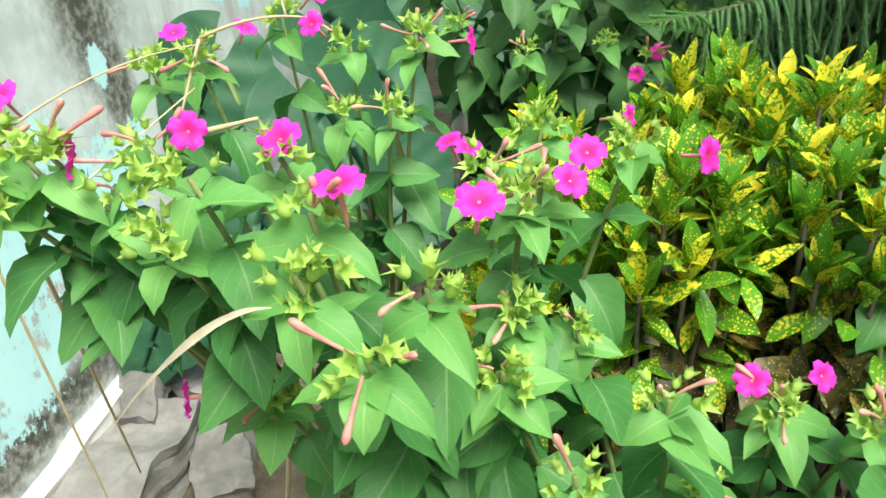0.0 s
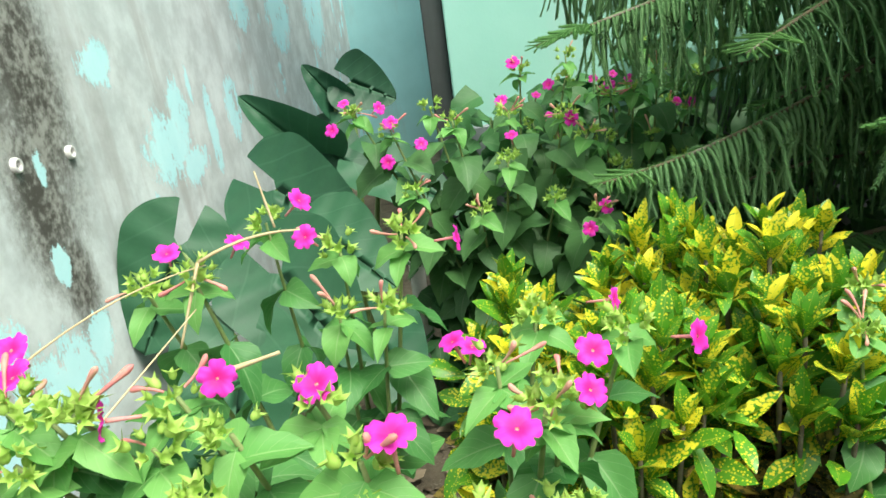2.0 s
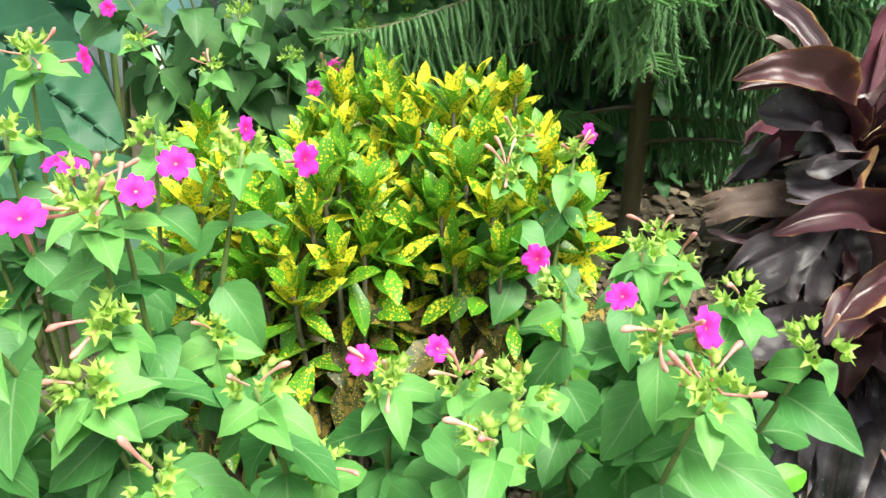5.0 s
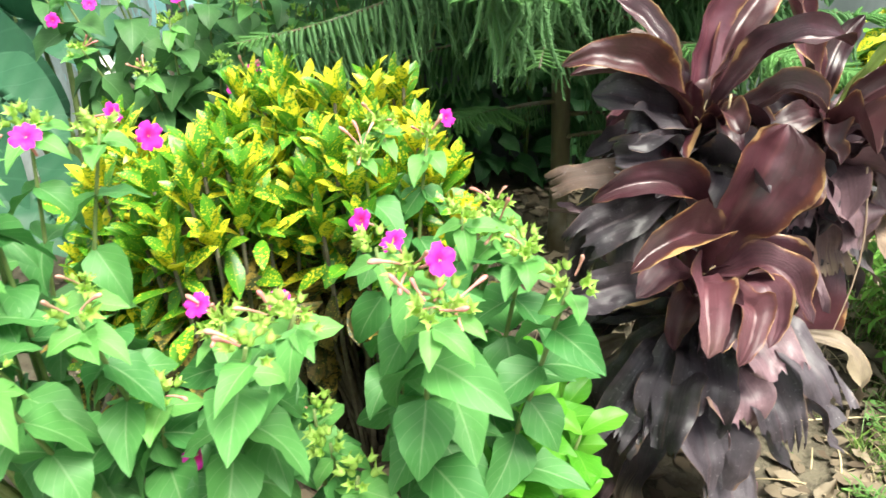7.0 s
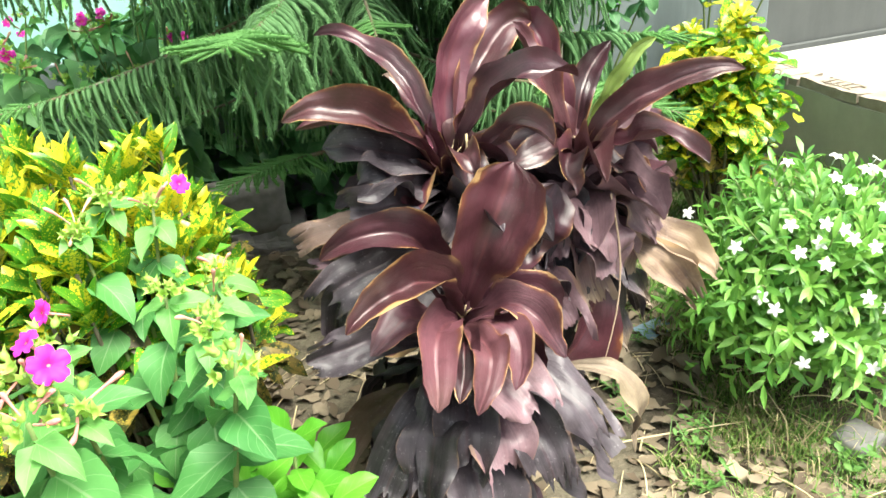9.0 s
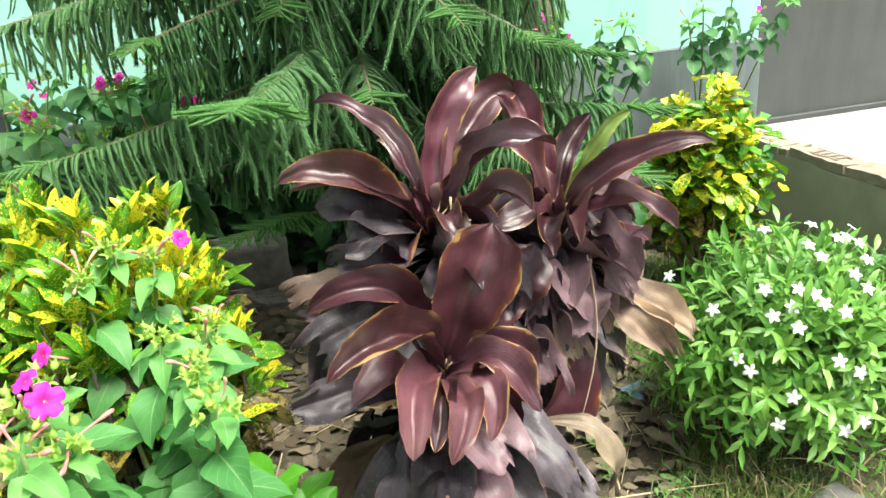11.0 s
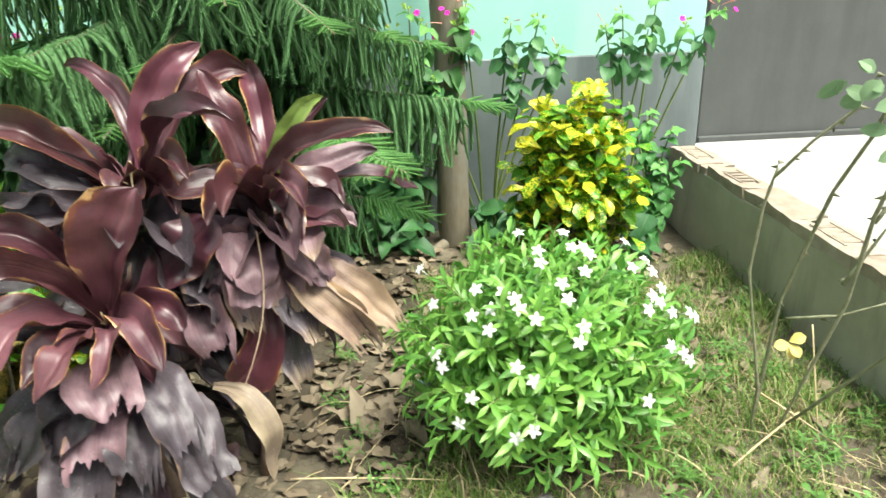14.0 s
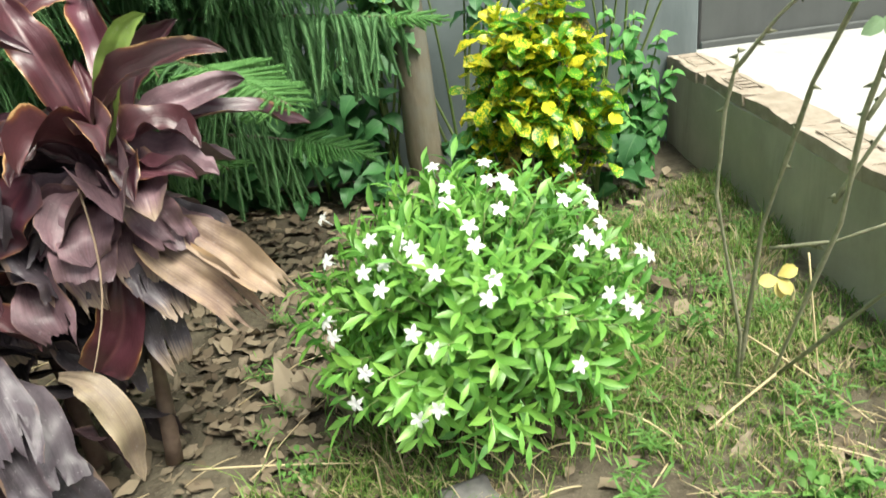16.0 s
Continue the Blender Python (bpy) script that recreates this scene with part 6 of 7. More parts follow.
# ---- tree trunk by the plinth ----
tree = thing("tree", (1.5, 1.98, 0.05), "slim grey-brown tree trunk beside the plinth", "tree")
bm = bmesh.new()
tube(bm, [Vector((1.515, 1.98, 0.0)), Vector((1.508, 1.98, 0.06)), Vector((1.50, 1.98, 0.14))] + [Vector((1.50 - 0.055 * k / 12 + 0.008 * math.sin(k * 0.8), 1.97, 0.22 + 0.2 * k)) for k in range(13)], 0.056, 0.036, 14, 0.12)
part("trunk", bm, M_BARK, tree)
for k, (a, b, c) in enumerate((((1.53, 1.98, 0.06), (1.60, 1.93, 0.05), (1.66, 1.92, 0.02)), ((1.49, 1.97, 0.06), (1.42, 1.90, 0.05), (1.36, 1.86, 0.02)))):
    bm = bmesh.new()
    tube(bm, bezier(a, b, c, 6), 0.024, 0.008, 8, 0.2)
    part("root", bm, M_BARK, tree)

# ---- elephant ears ----


def taro_leaf(plant, foot, at, tip, normal, width, cup=0.15, seed=1):
    """A large arrow-shaped leaf on a long stalk; at is where the stalk joins it."""
    rng = random.Random(seed)
    at, tip = Vector(at), Vector(tip)
    d = tip - at
    length = d.length
    d.normalize()
    x = d.cross(Vector(normal)).normalized()
    z = x.cross(d)
    bm = bmesh.new()
    uv = bm.loops.layers.uv.verify()
    for side in (-1, 1):
        rows = []
        for i in range(29):
            v = -0.42 + 1.42 * i / 28
            lo = 0.0 if v >= 0 else min(0.24, 0.10 + 0.3 * -v) * (1 if v < -0.02 else 0.3)
            hi = max(math.sqrt(max(0.0, 1 - v)) * (1 + 0.25 * v) * (1 - 0.35 * v * v) if v >= 0 else math.sqrt(max(0.0, 1 - (v / 0.44) ** 2)), lo)
            row = []
            for j in range(6):
                u = lo + (hi - lo) * j / 5
                bendz = cup * u * u * width - 0.12 * length * max(0, v) ** 2 - 0.10 * length * max(0, -v) ** 1.5
                ripple = 0.018 * width * math.sin(9 * v + seed + side) * u * u + 0.012 * width * math.sin(v * 21 + u * 3)
                p = at + d * (v * length) + x * (side * u * width / 2) + z * (bendz + ripple)
                row.append((bm.verts.new(p), (0.5 + side * u * 0.5, (v + 0.42) / 1.42)))
            rows.append(row)
        for a, b in zip(rows, rows[1:]):
            for j in range(5):
                q = (a[j], a[j + 1], b[j + 1], b[j])
                f = bm.faces.new([c[0] for c in q])
                for loop, c in zip(f.loops, q):
                    loop[uv].uv = c[1]
    bmesh.ops.remove_doubles(bm, verts=bm.verts[:], dist=0.0005)
    leaf = part("leaf", bm, M_TARO, plant)
    bm = bmesh.new()
    tube(bm, bezier(foot, (Vector(foot) + at) / 2 + Vector((0.02, 0.02, 0.1)), at - z * 0.004, 10), 0.011, 0.005, 8)
    part("stalk", bm, M_STEM, leaf, "thick green leaf stalk")


def taro_plants():
    big = thing("elephant_ear_plant", (-0.34, 1.85, 0.05), "elephant ear with huge dark green leaves beside the wall", "plant", "elephant ears")
    f = (-0.34, 1.85, 0.04)
    taro_leaf(big, f, (-0.45, 1.70, 0.622), (-0.225, 1.56, 0.50), (-0.25, -0.8, 0.6), 0.27, 0.1, 1)
    taro_leaf(big, f, (-0.42, 1.95, 0.65), (-0.549, 1.90, 0.818), (0.3, -0.9, 0.3), 0.15, 0.9, 2)
    taro_leaf(big, f, (-0.395, 1.99, 0.665), (-0.265, 1.90, 0.575), (0.2, -0.7, 0.7), 0.19, 0.1, 3)
    taro_leaf(big, f, (-0.30, 2.08, 0.795), (-0.182, 2.06, 0.74), (0.2, -0.9, 0.3), 0.17, 0.15, 4)
    taro_leaf(big, f, (-0.353, 2.08, 0.75), (-0.415, 2.06, 0.858), (0.3, -0.9, 0.2), 0.10, 0.5, 5)
    taro_leaf(big, f, (-0.22, 1.80, 0.62), (-0.02, 1.72, 0.52), (0.2, -0.7, 0.7), 0.18, 0.1, 11)
    low = thing("elephant_ear_plant", (-0.42, 1.3, 0.05), "elephant ear with hanging dark leaves at the wall foot", "plant", "elephant ears")
    f = (-0.42, 1.3, 0.04)
    taro_leaf(low, f, (-0.585, 1.43, 0.60), (-0.66, 1.32, 0.42), (0.4, -0.8, 0.3), 0.22, 0.1, 6)
    taro_leaf(low, f, (-0.36, 1.32, 0.56), (-0.22, 1.20, 0.40), (0.0, -0.8, 0.6), 0.26, 0.1, 7)
    taro_leaf(low, f, (-0.43, 1.22, 0.45), (-0.46, 1.08, 0.26), (0.1, -0.9, 0.4), 0.24, 0.1, 8)
    taro_leaf(low, f, (-0.58, 1.05, 0.30), (-0.645, 0.96, 0.14), (0.3, -0.8, 0.3), 0.17, 0.1, 9)
    taro_leaf(low, f, (-0.47, 1.07, 0.35), (-0.58, 0.98, 0.19), (0.2, -0.8, 0.4), 0.18, 0.1, 10)
    taro_leaf(low, f, (-0.20, 1.28, 0.44), (-0.12, 1.15, 0.36), (0.1, -0.6, 0.7), 0.18, 0.1, 12)
    taro_leaf(low, f, (-0.30, 1.46, 0.58), (-0.16, 1.36, 0.50), (0.1, -0.7, 0.7), 0.20, 0.1, 13)


taro_plants()

# ---- plants along the mint wall ----
HEDGE = [(1.40, 1.92, 0.68), (1.44, 1.9, 0.60), (1.533, 1.93, 0.789), (1.681, 1.93, 0.754), (1.765, 1.93, 0.760), (1.829, 1.93, 0.671), (1.70, 1.93, 0.62)]
four_oclock((1.62, 2.02, 0.05), HEDGE, [(1.449, 1.90, 0.720), (1.488, 1.90, 0.787), (1.558, 1.90, 0.731), (1.541, 1.90, 0.836)], "tall green plant with pink flowers against the mint wall", 51, leaves=MIRA_PALE, big=1.1, low=5, buds=1, flower_scale=0.6, only_stem=0.8, calyxes=(2, 4), spread=0.3)
four_oclock((1.40, 2.06, 0.05), [(1.33, 1.97, 0.74), (1.38, 1.95, 0.80), (1.43, 1.92, 0.76), (1.41, 1.96, 0.66), (1.35, 1.95, 0.60), (1.545, 1.90, 0.82), (1.52, 1.90, 0.76)], [(1.40, 1.90, 0.79), (1.436, 1.90, 0.83), (1.47, 1.88, 0.80)], "shaded leafy plant with pink flowers beside the tree trunk", 56, leaves=MIRA_FAR, big=1.0, low=4, buds=2, flower_scale=0.7, only_stem=0.55, calyxes=(3, 5))
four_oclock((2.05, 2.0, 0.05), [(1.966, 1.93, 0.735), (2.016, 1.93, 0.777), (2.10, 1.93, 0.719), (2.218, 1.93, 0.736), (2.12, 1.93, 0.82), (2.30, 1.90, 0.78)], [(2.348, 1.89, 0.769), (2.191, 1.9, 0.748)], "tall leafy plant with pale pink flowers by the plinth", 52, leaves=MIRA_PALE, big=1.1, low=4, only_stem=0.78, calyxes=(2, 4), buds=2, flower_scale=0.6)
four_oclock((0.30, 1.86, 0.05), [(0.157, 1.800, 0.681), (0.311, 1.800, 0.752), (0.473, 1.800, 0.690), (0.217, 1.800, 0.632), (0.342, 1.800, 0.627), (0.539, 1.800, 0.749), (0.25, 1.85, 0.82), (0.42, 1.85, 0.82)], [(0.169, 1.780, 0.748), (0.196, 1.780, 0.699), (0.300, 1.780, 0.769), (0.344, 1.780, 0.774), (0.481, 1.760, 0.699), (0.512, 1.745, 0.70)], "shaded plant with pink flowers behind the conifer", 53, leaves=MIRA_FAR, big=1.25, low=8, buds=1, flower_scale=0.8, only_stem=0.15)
four_oclock((2.1, 1.8, 0.05), [(2.0, 1.78, 0.53), (2.06, 1.78, 0.48), (2.15, 1.80, 0.45), (2.10, 1.76, 0.36), (2.04, 1.74, 0.26), (2.17, 1.77, 0.36), (1.96, 1.78, 0.44), (1.98, 1.70, 0.33), (2.09, 1.84, 0.5)], [], "low bush of broad green leaves beside the kerb", 54, leaves=leaf_set("leaf", 4, 0.06, 0.042, HEART, M_MIRABILIS, (0.4, 1.2), 5, 2, (0.1, 0.3), 0.05, 71), young=leaf_set("leaf", 3, 0.045, 0.028, HEART, M_MIRA_TOP, (0.4, 1.2), 5, 2, (0.1, 0.3), 0.05, 72), big=0.95, low=9, buds=0, only_stem=0.2, calyxes=(0, 0))

def shade_bush(name, spots, count, label, seed):
    """Loose leaves of low growth in the shade, darkened by colour, on a few stems."""
    rng = random.Random(seed)
    plant = thing(name, (spots[0][0], spots[0][1], 0.05), label, "bush", "shaded bushes")
    items = []
    for x, y, rx, ry, top in spots:
        for k in range(4):
            bm = bmesh.new()
            tip = Vector((x + rng.uniform(-rx, rx) * 0.7, y + rng.uniform(-ry, ry) * 0.7, top * 0.9))
            tube(bm, bezier((x, y, 0.04), (x, y, top * 0.5), tip, 8), 0.005, 0.002, 5)
            part("stem", bm, M_STEM, plant)
        for _ in range(count):
            p = (x + rng.uniform(-rx, rx), y + rng.uniform(-ry, ry), rng.uniform(0.08, top))
            a = rng.uniform(0, 6.28)
            items.append((rng.choice(MIRA_FAR), leaf_pose(p, (math.cos(a), math.sin(a) - 0.3, rng.uniform(-0.8, 0.2)), (0, -0.5, 1), rng.uniform(0.6, 1.15), rng.uniform(-0.4, 0.4))))
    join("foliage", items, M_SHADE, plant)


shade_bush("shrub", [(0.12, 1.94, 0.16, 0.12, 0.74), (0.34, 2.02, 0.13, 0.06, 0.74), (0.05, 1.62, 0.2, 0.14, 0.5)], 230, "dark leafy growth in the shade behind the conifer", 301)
shade_bush("shrub", [(0.62, 2.05, 0.16, 0.035, 0.86), (0.92, 1.98, 0.18, 0.08, 0.8), (1.2, 1.96, 0.2, 0.1, 0.5)], 230, "shade-dark leafy growth along the cement plinth", 302)
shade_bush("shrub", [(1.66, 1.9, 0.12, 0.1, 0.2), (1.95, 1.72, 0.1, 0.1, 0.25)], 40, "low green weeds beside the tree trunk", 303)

bm = bmesh.new()
tube(bm, [Vector((-0.16, 1.70, 0.04)), Vector((-0.155, 1.70, 0.3)), Vector((-0.15, 1.70, 0.585))], 0.019, 0.019, 16)
tagged(part("plastic_pipe", bm, M_PIPE), "white plastic pipe standing among the plants", "pipe")

# ---- small bright plant ----


def bright_plant(base, tips, label, seed, size=1.0, mat=M_BRIGHT):
    rng = random.Random(seed)
    plant = thing("broadleaf_seedling", base, label, "plant", "bright seedlings")
    meshes = leaf_set("leaf", 5, 0.055, 0.032, ELLIPSE, mat, (0.2, 1.2), 7, 3, (0.1, 0.45), 0.11, seed)
    for tip in tips:
        tip = Vector(tip)
        pts = bezier(base, Vector(base).lerp(tip, 0.5) + Vector((0, 0, 0.04)), tip, 8)
        bm = bmesh.new()
        tube(bm, pts, 0.004, 0.002, 6)
        part("stem", bm, M_STEM, plant)
        for k in range(16):
            p = pts[8 - k // 2 if k < 14 else 1]
            a = k * 2.4 + rng.uniform(-0.3, 0.3)
            d = Vector((math.cos(a), math.sin(a), 0.7 - 0.09 * k + rng.uniform(-0.2, 0.2)))
            piece("leaf", rng.choice(meshes), plant, leaf_pose(p, d, (0, -0.2, 1), size * rng.uniform(0.7, 1.1), rng.uniform(-0.3, 0.3)))


bright_plant((0.59, 0.58, 0.05), [(0.56, 0.56, 0.38), (0.61, 0.62, 0.38), (0.52, 0.50, 0.36), (0.58, 0.45, 0.29), (0.54, 0.66, 0.36), (0.55, 0.72, 0.31), (0.49, 0.60, 0.37), (0.62, 0.70, 0.28), (0.64, 0.56, 0.33), (0.60, 0.50, 0.30), (0.64, 0.64, 0.30)], "bright green leafy seedling beside the cordyline", 61, 1.3)
bright_plant((0.54, 1.29, 0.05), [(0.50, 1.26, 0.19), (0.545, 1.27, 0.24), (0.585, 1.25, 0.18)], "small dark speckled croton seedling in the shade", 62, 1.0, M_CROTON)

# ---- rose ----


def rose():
    rng = random.Random(95)
    plant = thing("rose_bush", (1.96, 0.86, 0.05), "thin thorny rose stems with few grey-green leaves", "bush")
    leaves = leaf_set("leaf", 4, 0.035, 0.026, [(0, 0.25), (0.15, 0.8), (0.45, 1.0), (0.75, 0.75), (0.93, 0.3), (1, 0)], M_ROSE, (0.1, 0.7), 5, 2, (0.1, 0.3), 0.03, 96)

    th = bmesh.new()
    vs = [th.verts.new(q) for q in ((0, 0, 0.004), (0, 0, -0.004), (0.0018, 0, 0), (-0.0018, 0, 0), (0, 0.0125, -0.002))]
    for tri in ((0, 2, 4), (2, 1, 4), (1, 3, 4), (3, 0, 4)):
        th.faces.new([vs[q] for q in tri])
    thorn = mesh_of("thorn", th, M_ROSE_STEM)

    def stem(pts, r0, r1, thorns=16):
        pts = [Vector(p) for p in pts]
        fine = []
        for a, b in zip(pts, pts[1:]):
            fine += [a.lerp(b, k / 4) for k in range(4)]
        fine.append(pts[-1])
        bm = bmesh.new()
        tube(bm, fine, r0, r1, 8, 0.6)
        ob = part("stem", bm, M_ROSE_STEM, plant)
        for k in range(thorns // 3):
            p = fine[rng.randrange(len(fine))] + Vector((0, 0, rng.uniform(-0.01, 0.01)))
            piece("thorn", thorn, ob, pose(*p, rng.uniform(-20, 10), 0, rng.uniform(0, 360)))

    stem([(1.965, 0.86, 0.03), (1.945, 0.82, 0.168), (1.897, 0.82, 0.407), (1.894, 0.80, 0.532), (1.898, 0.78, 0.603)], 0.003, 0.0024, 30)
    stem([(1.896, 0.785, 0.585), (1.925, 0.74, 0.655), (1.957, 0.70, 0.708), (1.965, 0.68, 0.76)], 0.0028, 0.002, 20)
    stem([(1.97, 0.87, 0.03), (1.981, 0.85, 0.334), (1.990, 0.80, 0.486), (1.985, 0.76, 0.567), (1.991, 0.70, 0.670), (2.003, 0.66, 0.80)], 0.0036, 0.0027, 40)
    stem([(2.0, 0.84, 0.03), (2.037, 0.75, 0.374), (2.017, 0.70, 0.541), (2.014, 0.66, 0.641), (1.993, 0.62, 0.80)], 0.0036, 0.0027, 40)
    stem([(2.03, 0.76, 0.40), (2.07, 0.74, 0.50), (2.10, 0.72, 0.58)], 0.003, 0.002, 6)
    stem([(2.02, 0.70, 0.53), (2.06, 0.70, 0.60), (2.10, 0.69, 0.66)], 0.003, 0.002, 6)
    stem([(1.99, 0.84, 0.30), (2.05, 0.78, 0.33), (2.10, 0.74, 0.37)], 0.003, 0.002, 6)
    for p in ((1.915, 0.68, 0.753), (1.950, 0.68, 0.728), (1.991, 0.67, 0.680), (2.007, 0.68, 0.719), (2.003, 0.67, 0.651), (2.044, 0.67, 0.626), (2.044, 0.66, 0.582), (2.070, 0.66, 0.518), (1.96, 0.66, 0.75), (2.01, 0.64, 0.75), (1.93, 0.67, 0.78), (2.0, 0.62, 0.70), (2.04, 0.64, 0.69), (1.97, 0.62, 0.79), (2.03, 0.62, 0.66)):
        for k in range(2):
            d = Vector((rng.uniform(-1, 1), rng.uniform(-0.6, 0.6), rng.uniform(-0.9, 0.3)))
            piece("leaf", rng.choice(leaves), plant, leaf_pose(p, d, (0, -0.8, 0.5), rng.uniform(0.7, 1.1), rng.uniform(-0.4, 0.4)))
    bmy = leaf_set("yellow_leaf", 1, 0.034, 0.022, ELLIPSE, plain("yellow_rose_leaf", (0.6, 0.5, 0.12), (0.72, 0.62, 0.25), 40, 0.6, 0.2), (0.2, 0.6), 5, 2, (0.1, 0.3), 0.03, 97)[0]
    for d, dz in ((Vector((-1, -0.2, 0)), 0), (Vector((0.1, -0.8, -0.9)), 0), (Vector((0.8, -0.2, 0.5)), 0.005), (Vector((0.3, -0.6, -0.3)), 0)):
        piece("yellow_leaf", bmy, plant, leaf_pose((2.012, 0.85, 0.24 + dz), d, (0, -0.7, 0.7)), "yellowed leaf")
    leaf = leaf_set("leaf", 1, 0.06, 0.045, HEART, M_BRIGHT, (0.2, 0.5), 6, 2, (0.1, 0.3), 0.03, 98)[0]
    piece("leaf", leaf, plant, leaf_pose((1.985, 0.50, 0.505), (-1, -0.1, -0.15), (0, -0.6, 0.8)))
    stem([(2.0, 0.8, 0.10), (2.03, 0.62, 0.35), (1.985, 0.50, 0.505)], 0.003, 0.0015, 4)


rose()

# ---- litter on the ground ----
DRY = []
for k in range(8):
    rng_d = random.Random(200 + k)
    bm = bmesh.new()
    pts = droop(rng_d.uniform(0.06, 0.10), rng_d.uniform(-0.9, 0.9), 9, rng_d.uniform(-0.2, 0.3))
    blade(bm, pts, (0, 0, 1), rng_d.uniform(0.03, 0.055), rng_d.choice((ELLIPSE, HEART)), 3, rng_d.uniform(-0.2, 0.6), 0.16, 2.2, rng=rng_d, curl=rng_d.uniform(-0.3, 0.5), crumple=0.006)
    low = min(v.co.z for v in bm.verts)
    for v in bm.verts:
        v.co.z -= low
    DRY.append(mesh_of("dry_leaf", bm, M_DRY))


def dry_leaves():
    rng = random.Random(210)
    spots = []
    for _ in range(300):
        spots.append((rng.uniform(0.35, 1.45), rng.uniform(0.25, 1.75)))
    for _ in range(30):
        spots.append((rng.uniform(1.3, 2.2), rng.uniform(0.4, 1.9)))
    for _ in range(20):
        spots.append((rng.uniform(-0.55, 0.0), rng.uniform(0.5, 1.6)))
    for x, y in spots:
        ob = new("dry_leaf", rng.choice(DRY))
        ob.matrix_basis = pose(x, y, ground_height(x, y) + rng.uniform(0.0, 0.006), rng.uniform(-14, 14), rng.uniform(-14, 14), rng.uniform(0, 360)) @ Matrix.Scale(rng.uniform(0.35, 0.85), 4)
        tagged(ob, "curled brown dry leaf lying on the soil", "leaf", "fallen leaves")
    for x, y, s, a in ((1.24, 0.92, 1.15, 30), (1.29, 0.95, 1.2, 202), (1.21, 0.88, 1.05, 100), (1.32, 0.98, 1.1, 205), (1.19, 1.0, 1.0, 100), (1.12, 1.08, 1.1, 300), (1.3, 1.1, 1.0, 70), (1.224, 0.929, 1.70, 20), (1.269, 0.963, 1.20, 80), (1.046, 1.233, 0.90, 140), (1.934, 0.970, 0.80, 40), (1.215, 0.941, 1.00, 10), (1.278, 1.001, 1.00, 70), (1.250, 0.968, 1.10, 30), (1.254, 1.099, 1.00, 120)):
        ob = new("dry_leaf", DRY[int(a) % 8])
        ob.matrix_basis = pose(x, y, ground_height(x, y) + 0.004, 5, -6, a) @ Matrix.Scale(s, 4)
        tagged(ob, "large pale brown dry leaf lying on the soil", "leaf", "fallen leaves")



def leaf_litter():
    """The thin mat of small broken leaves between the plants."""
    rng = random.Random(220)
    flat = []
    for k in range(6):
        bm = bmesh.new()
        blade(bm, droop(0.05, rng.uniform(-0.5, 0.5), 4, 0.0), (0, 0, 1), 0.026, ELLIPSE, 1, rng.uniform(-0.1, 0.4), 0.15, 1.5, rng=rng)
        flat.append(mesh_of("fragment", bm, M_LITTER))
    items = []
    while len(items) < 3000:
        x, y = rng.uniform(-0.5, 2.2), rng.uniform(0.1, 1.95)
        dens = 0.75 if 0.3 < x < 1.45 else 0.22
        if rng.random() < dens + 0.4 * noise.noise((x * 5, y * 5, 9)):
            items.append((rng.choice(flat), pose(x, y, ground_height(x, y) + rng.uniform(0.003, 0.014), rng.uniform(-22, 22), rng.uniform(-22, 22), rng.uniform(0, 360)) @ Matrix.Scale(rng.uniform(0.4, 1.3), 4)))
    tagged(join("leaf_litter", items, M_LITTER, None), "thin mat of broken brown leaves on the soil", "litter", kind="stuff")


dry_leaves()
leaf_litter()


def straw(a, b, r=0.0016, sag=0.0, label="dry yellow straw stalk lying on the ground", mat=M_STRAW):
    bm = bmesh.new()
    a, b = Vector(a), Vector(b)
    tube(bm, bezier(a, (a + b) / 2 + Vector((0, 0, sag)), b, 8), r, r * 0.6, 5, 0.2)
    return tagged(part("straw", bm, mat), label, "straw", "dry stalks")


straw((1.995, 0.924, 0.10), (2.094, 0.699, 0.07), 0.0022, 0.01)
straw((2.055, 0.849, 0.085), (1.863, 0.725, 0.075), 0.003, 0.008, "thick pale dry stalk lying in the grass")
straw((2.085, 0.90, 0.25), (2.075, 0.811, 0.06), 0.002, 0.0, "bent pale dry stalk standing in the grass")
straw((1.08, 0.79, 0.075), (1.353, 0.759, 0.07), 0.002, 0.006)
straw((0.52, 0.62, 0.07), (0.62, 0.72, 0.36), 0.0016, 0.05, "thin dry stalk leaning on the cordyline")
straw((0.90, 0.86, 0.585), (0.70, 0.80, 0.52), 0.0018, 0.01, "dry stalk caught in the cordyline")
bm = bmesh.new()
tube(bm, [Vector((1.085 + 0.022 * math.sin(k * 0.42) - 0.006 * k, 0.745 - 0.008 * k, 0.56 - 0.033 * k)) for k in range(9)], 0.0016, 0.001, 6, 0.3)
tagged(part("straw", bm, M_STALK), "bent dry leaf stalk hanging from the cordyline", "straw", "dry stalks")
straw((0.905, 0.80, 0.66), (0.90, 0.795, 0.56), 0.0018, 0.0, "short dry stalk in the cordyline crown")
rng_s = random.Random(230)
for _ in range(75):
    x, y, a, ln = rng_s.uniform(1.15, 2.2), rng_s.uniform(0.25, 1.2), rng_s.uniform(0, 6.28), rng_s.uniform(0.05, 0.16)
    d = Vector((math.cos(a), math.sin(a), 0)) * ln
    p = Vector((x, y, 0))
    q = p + d
    straw((p.x, p.y, ground_height(p.x, p.y) + 0.006), (q.x, q.y, ground_height(q.x, q.y) + 0.006), rng_s.uniform(0.0008, 0.002), rng_s.uniform(0, 0.015))
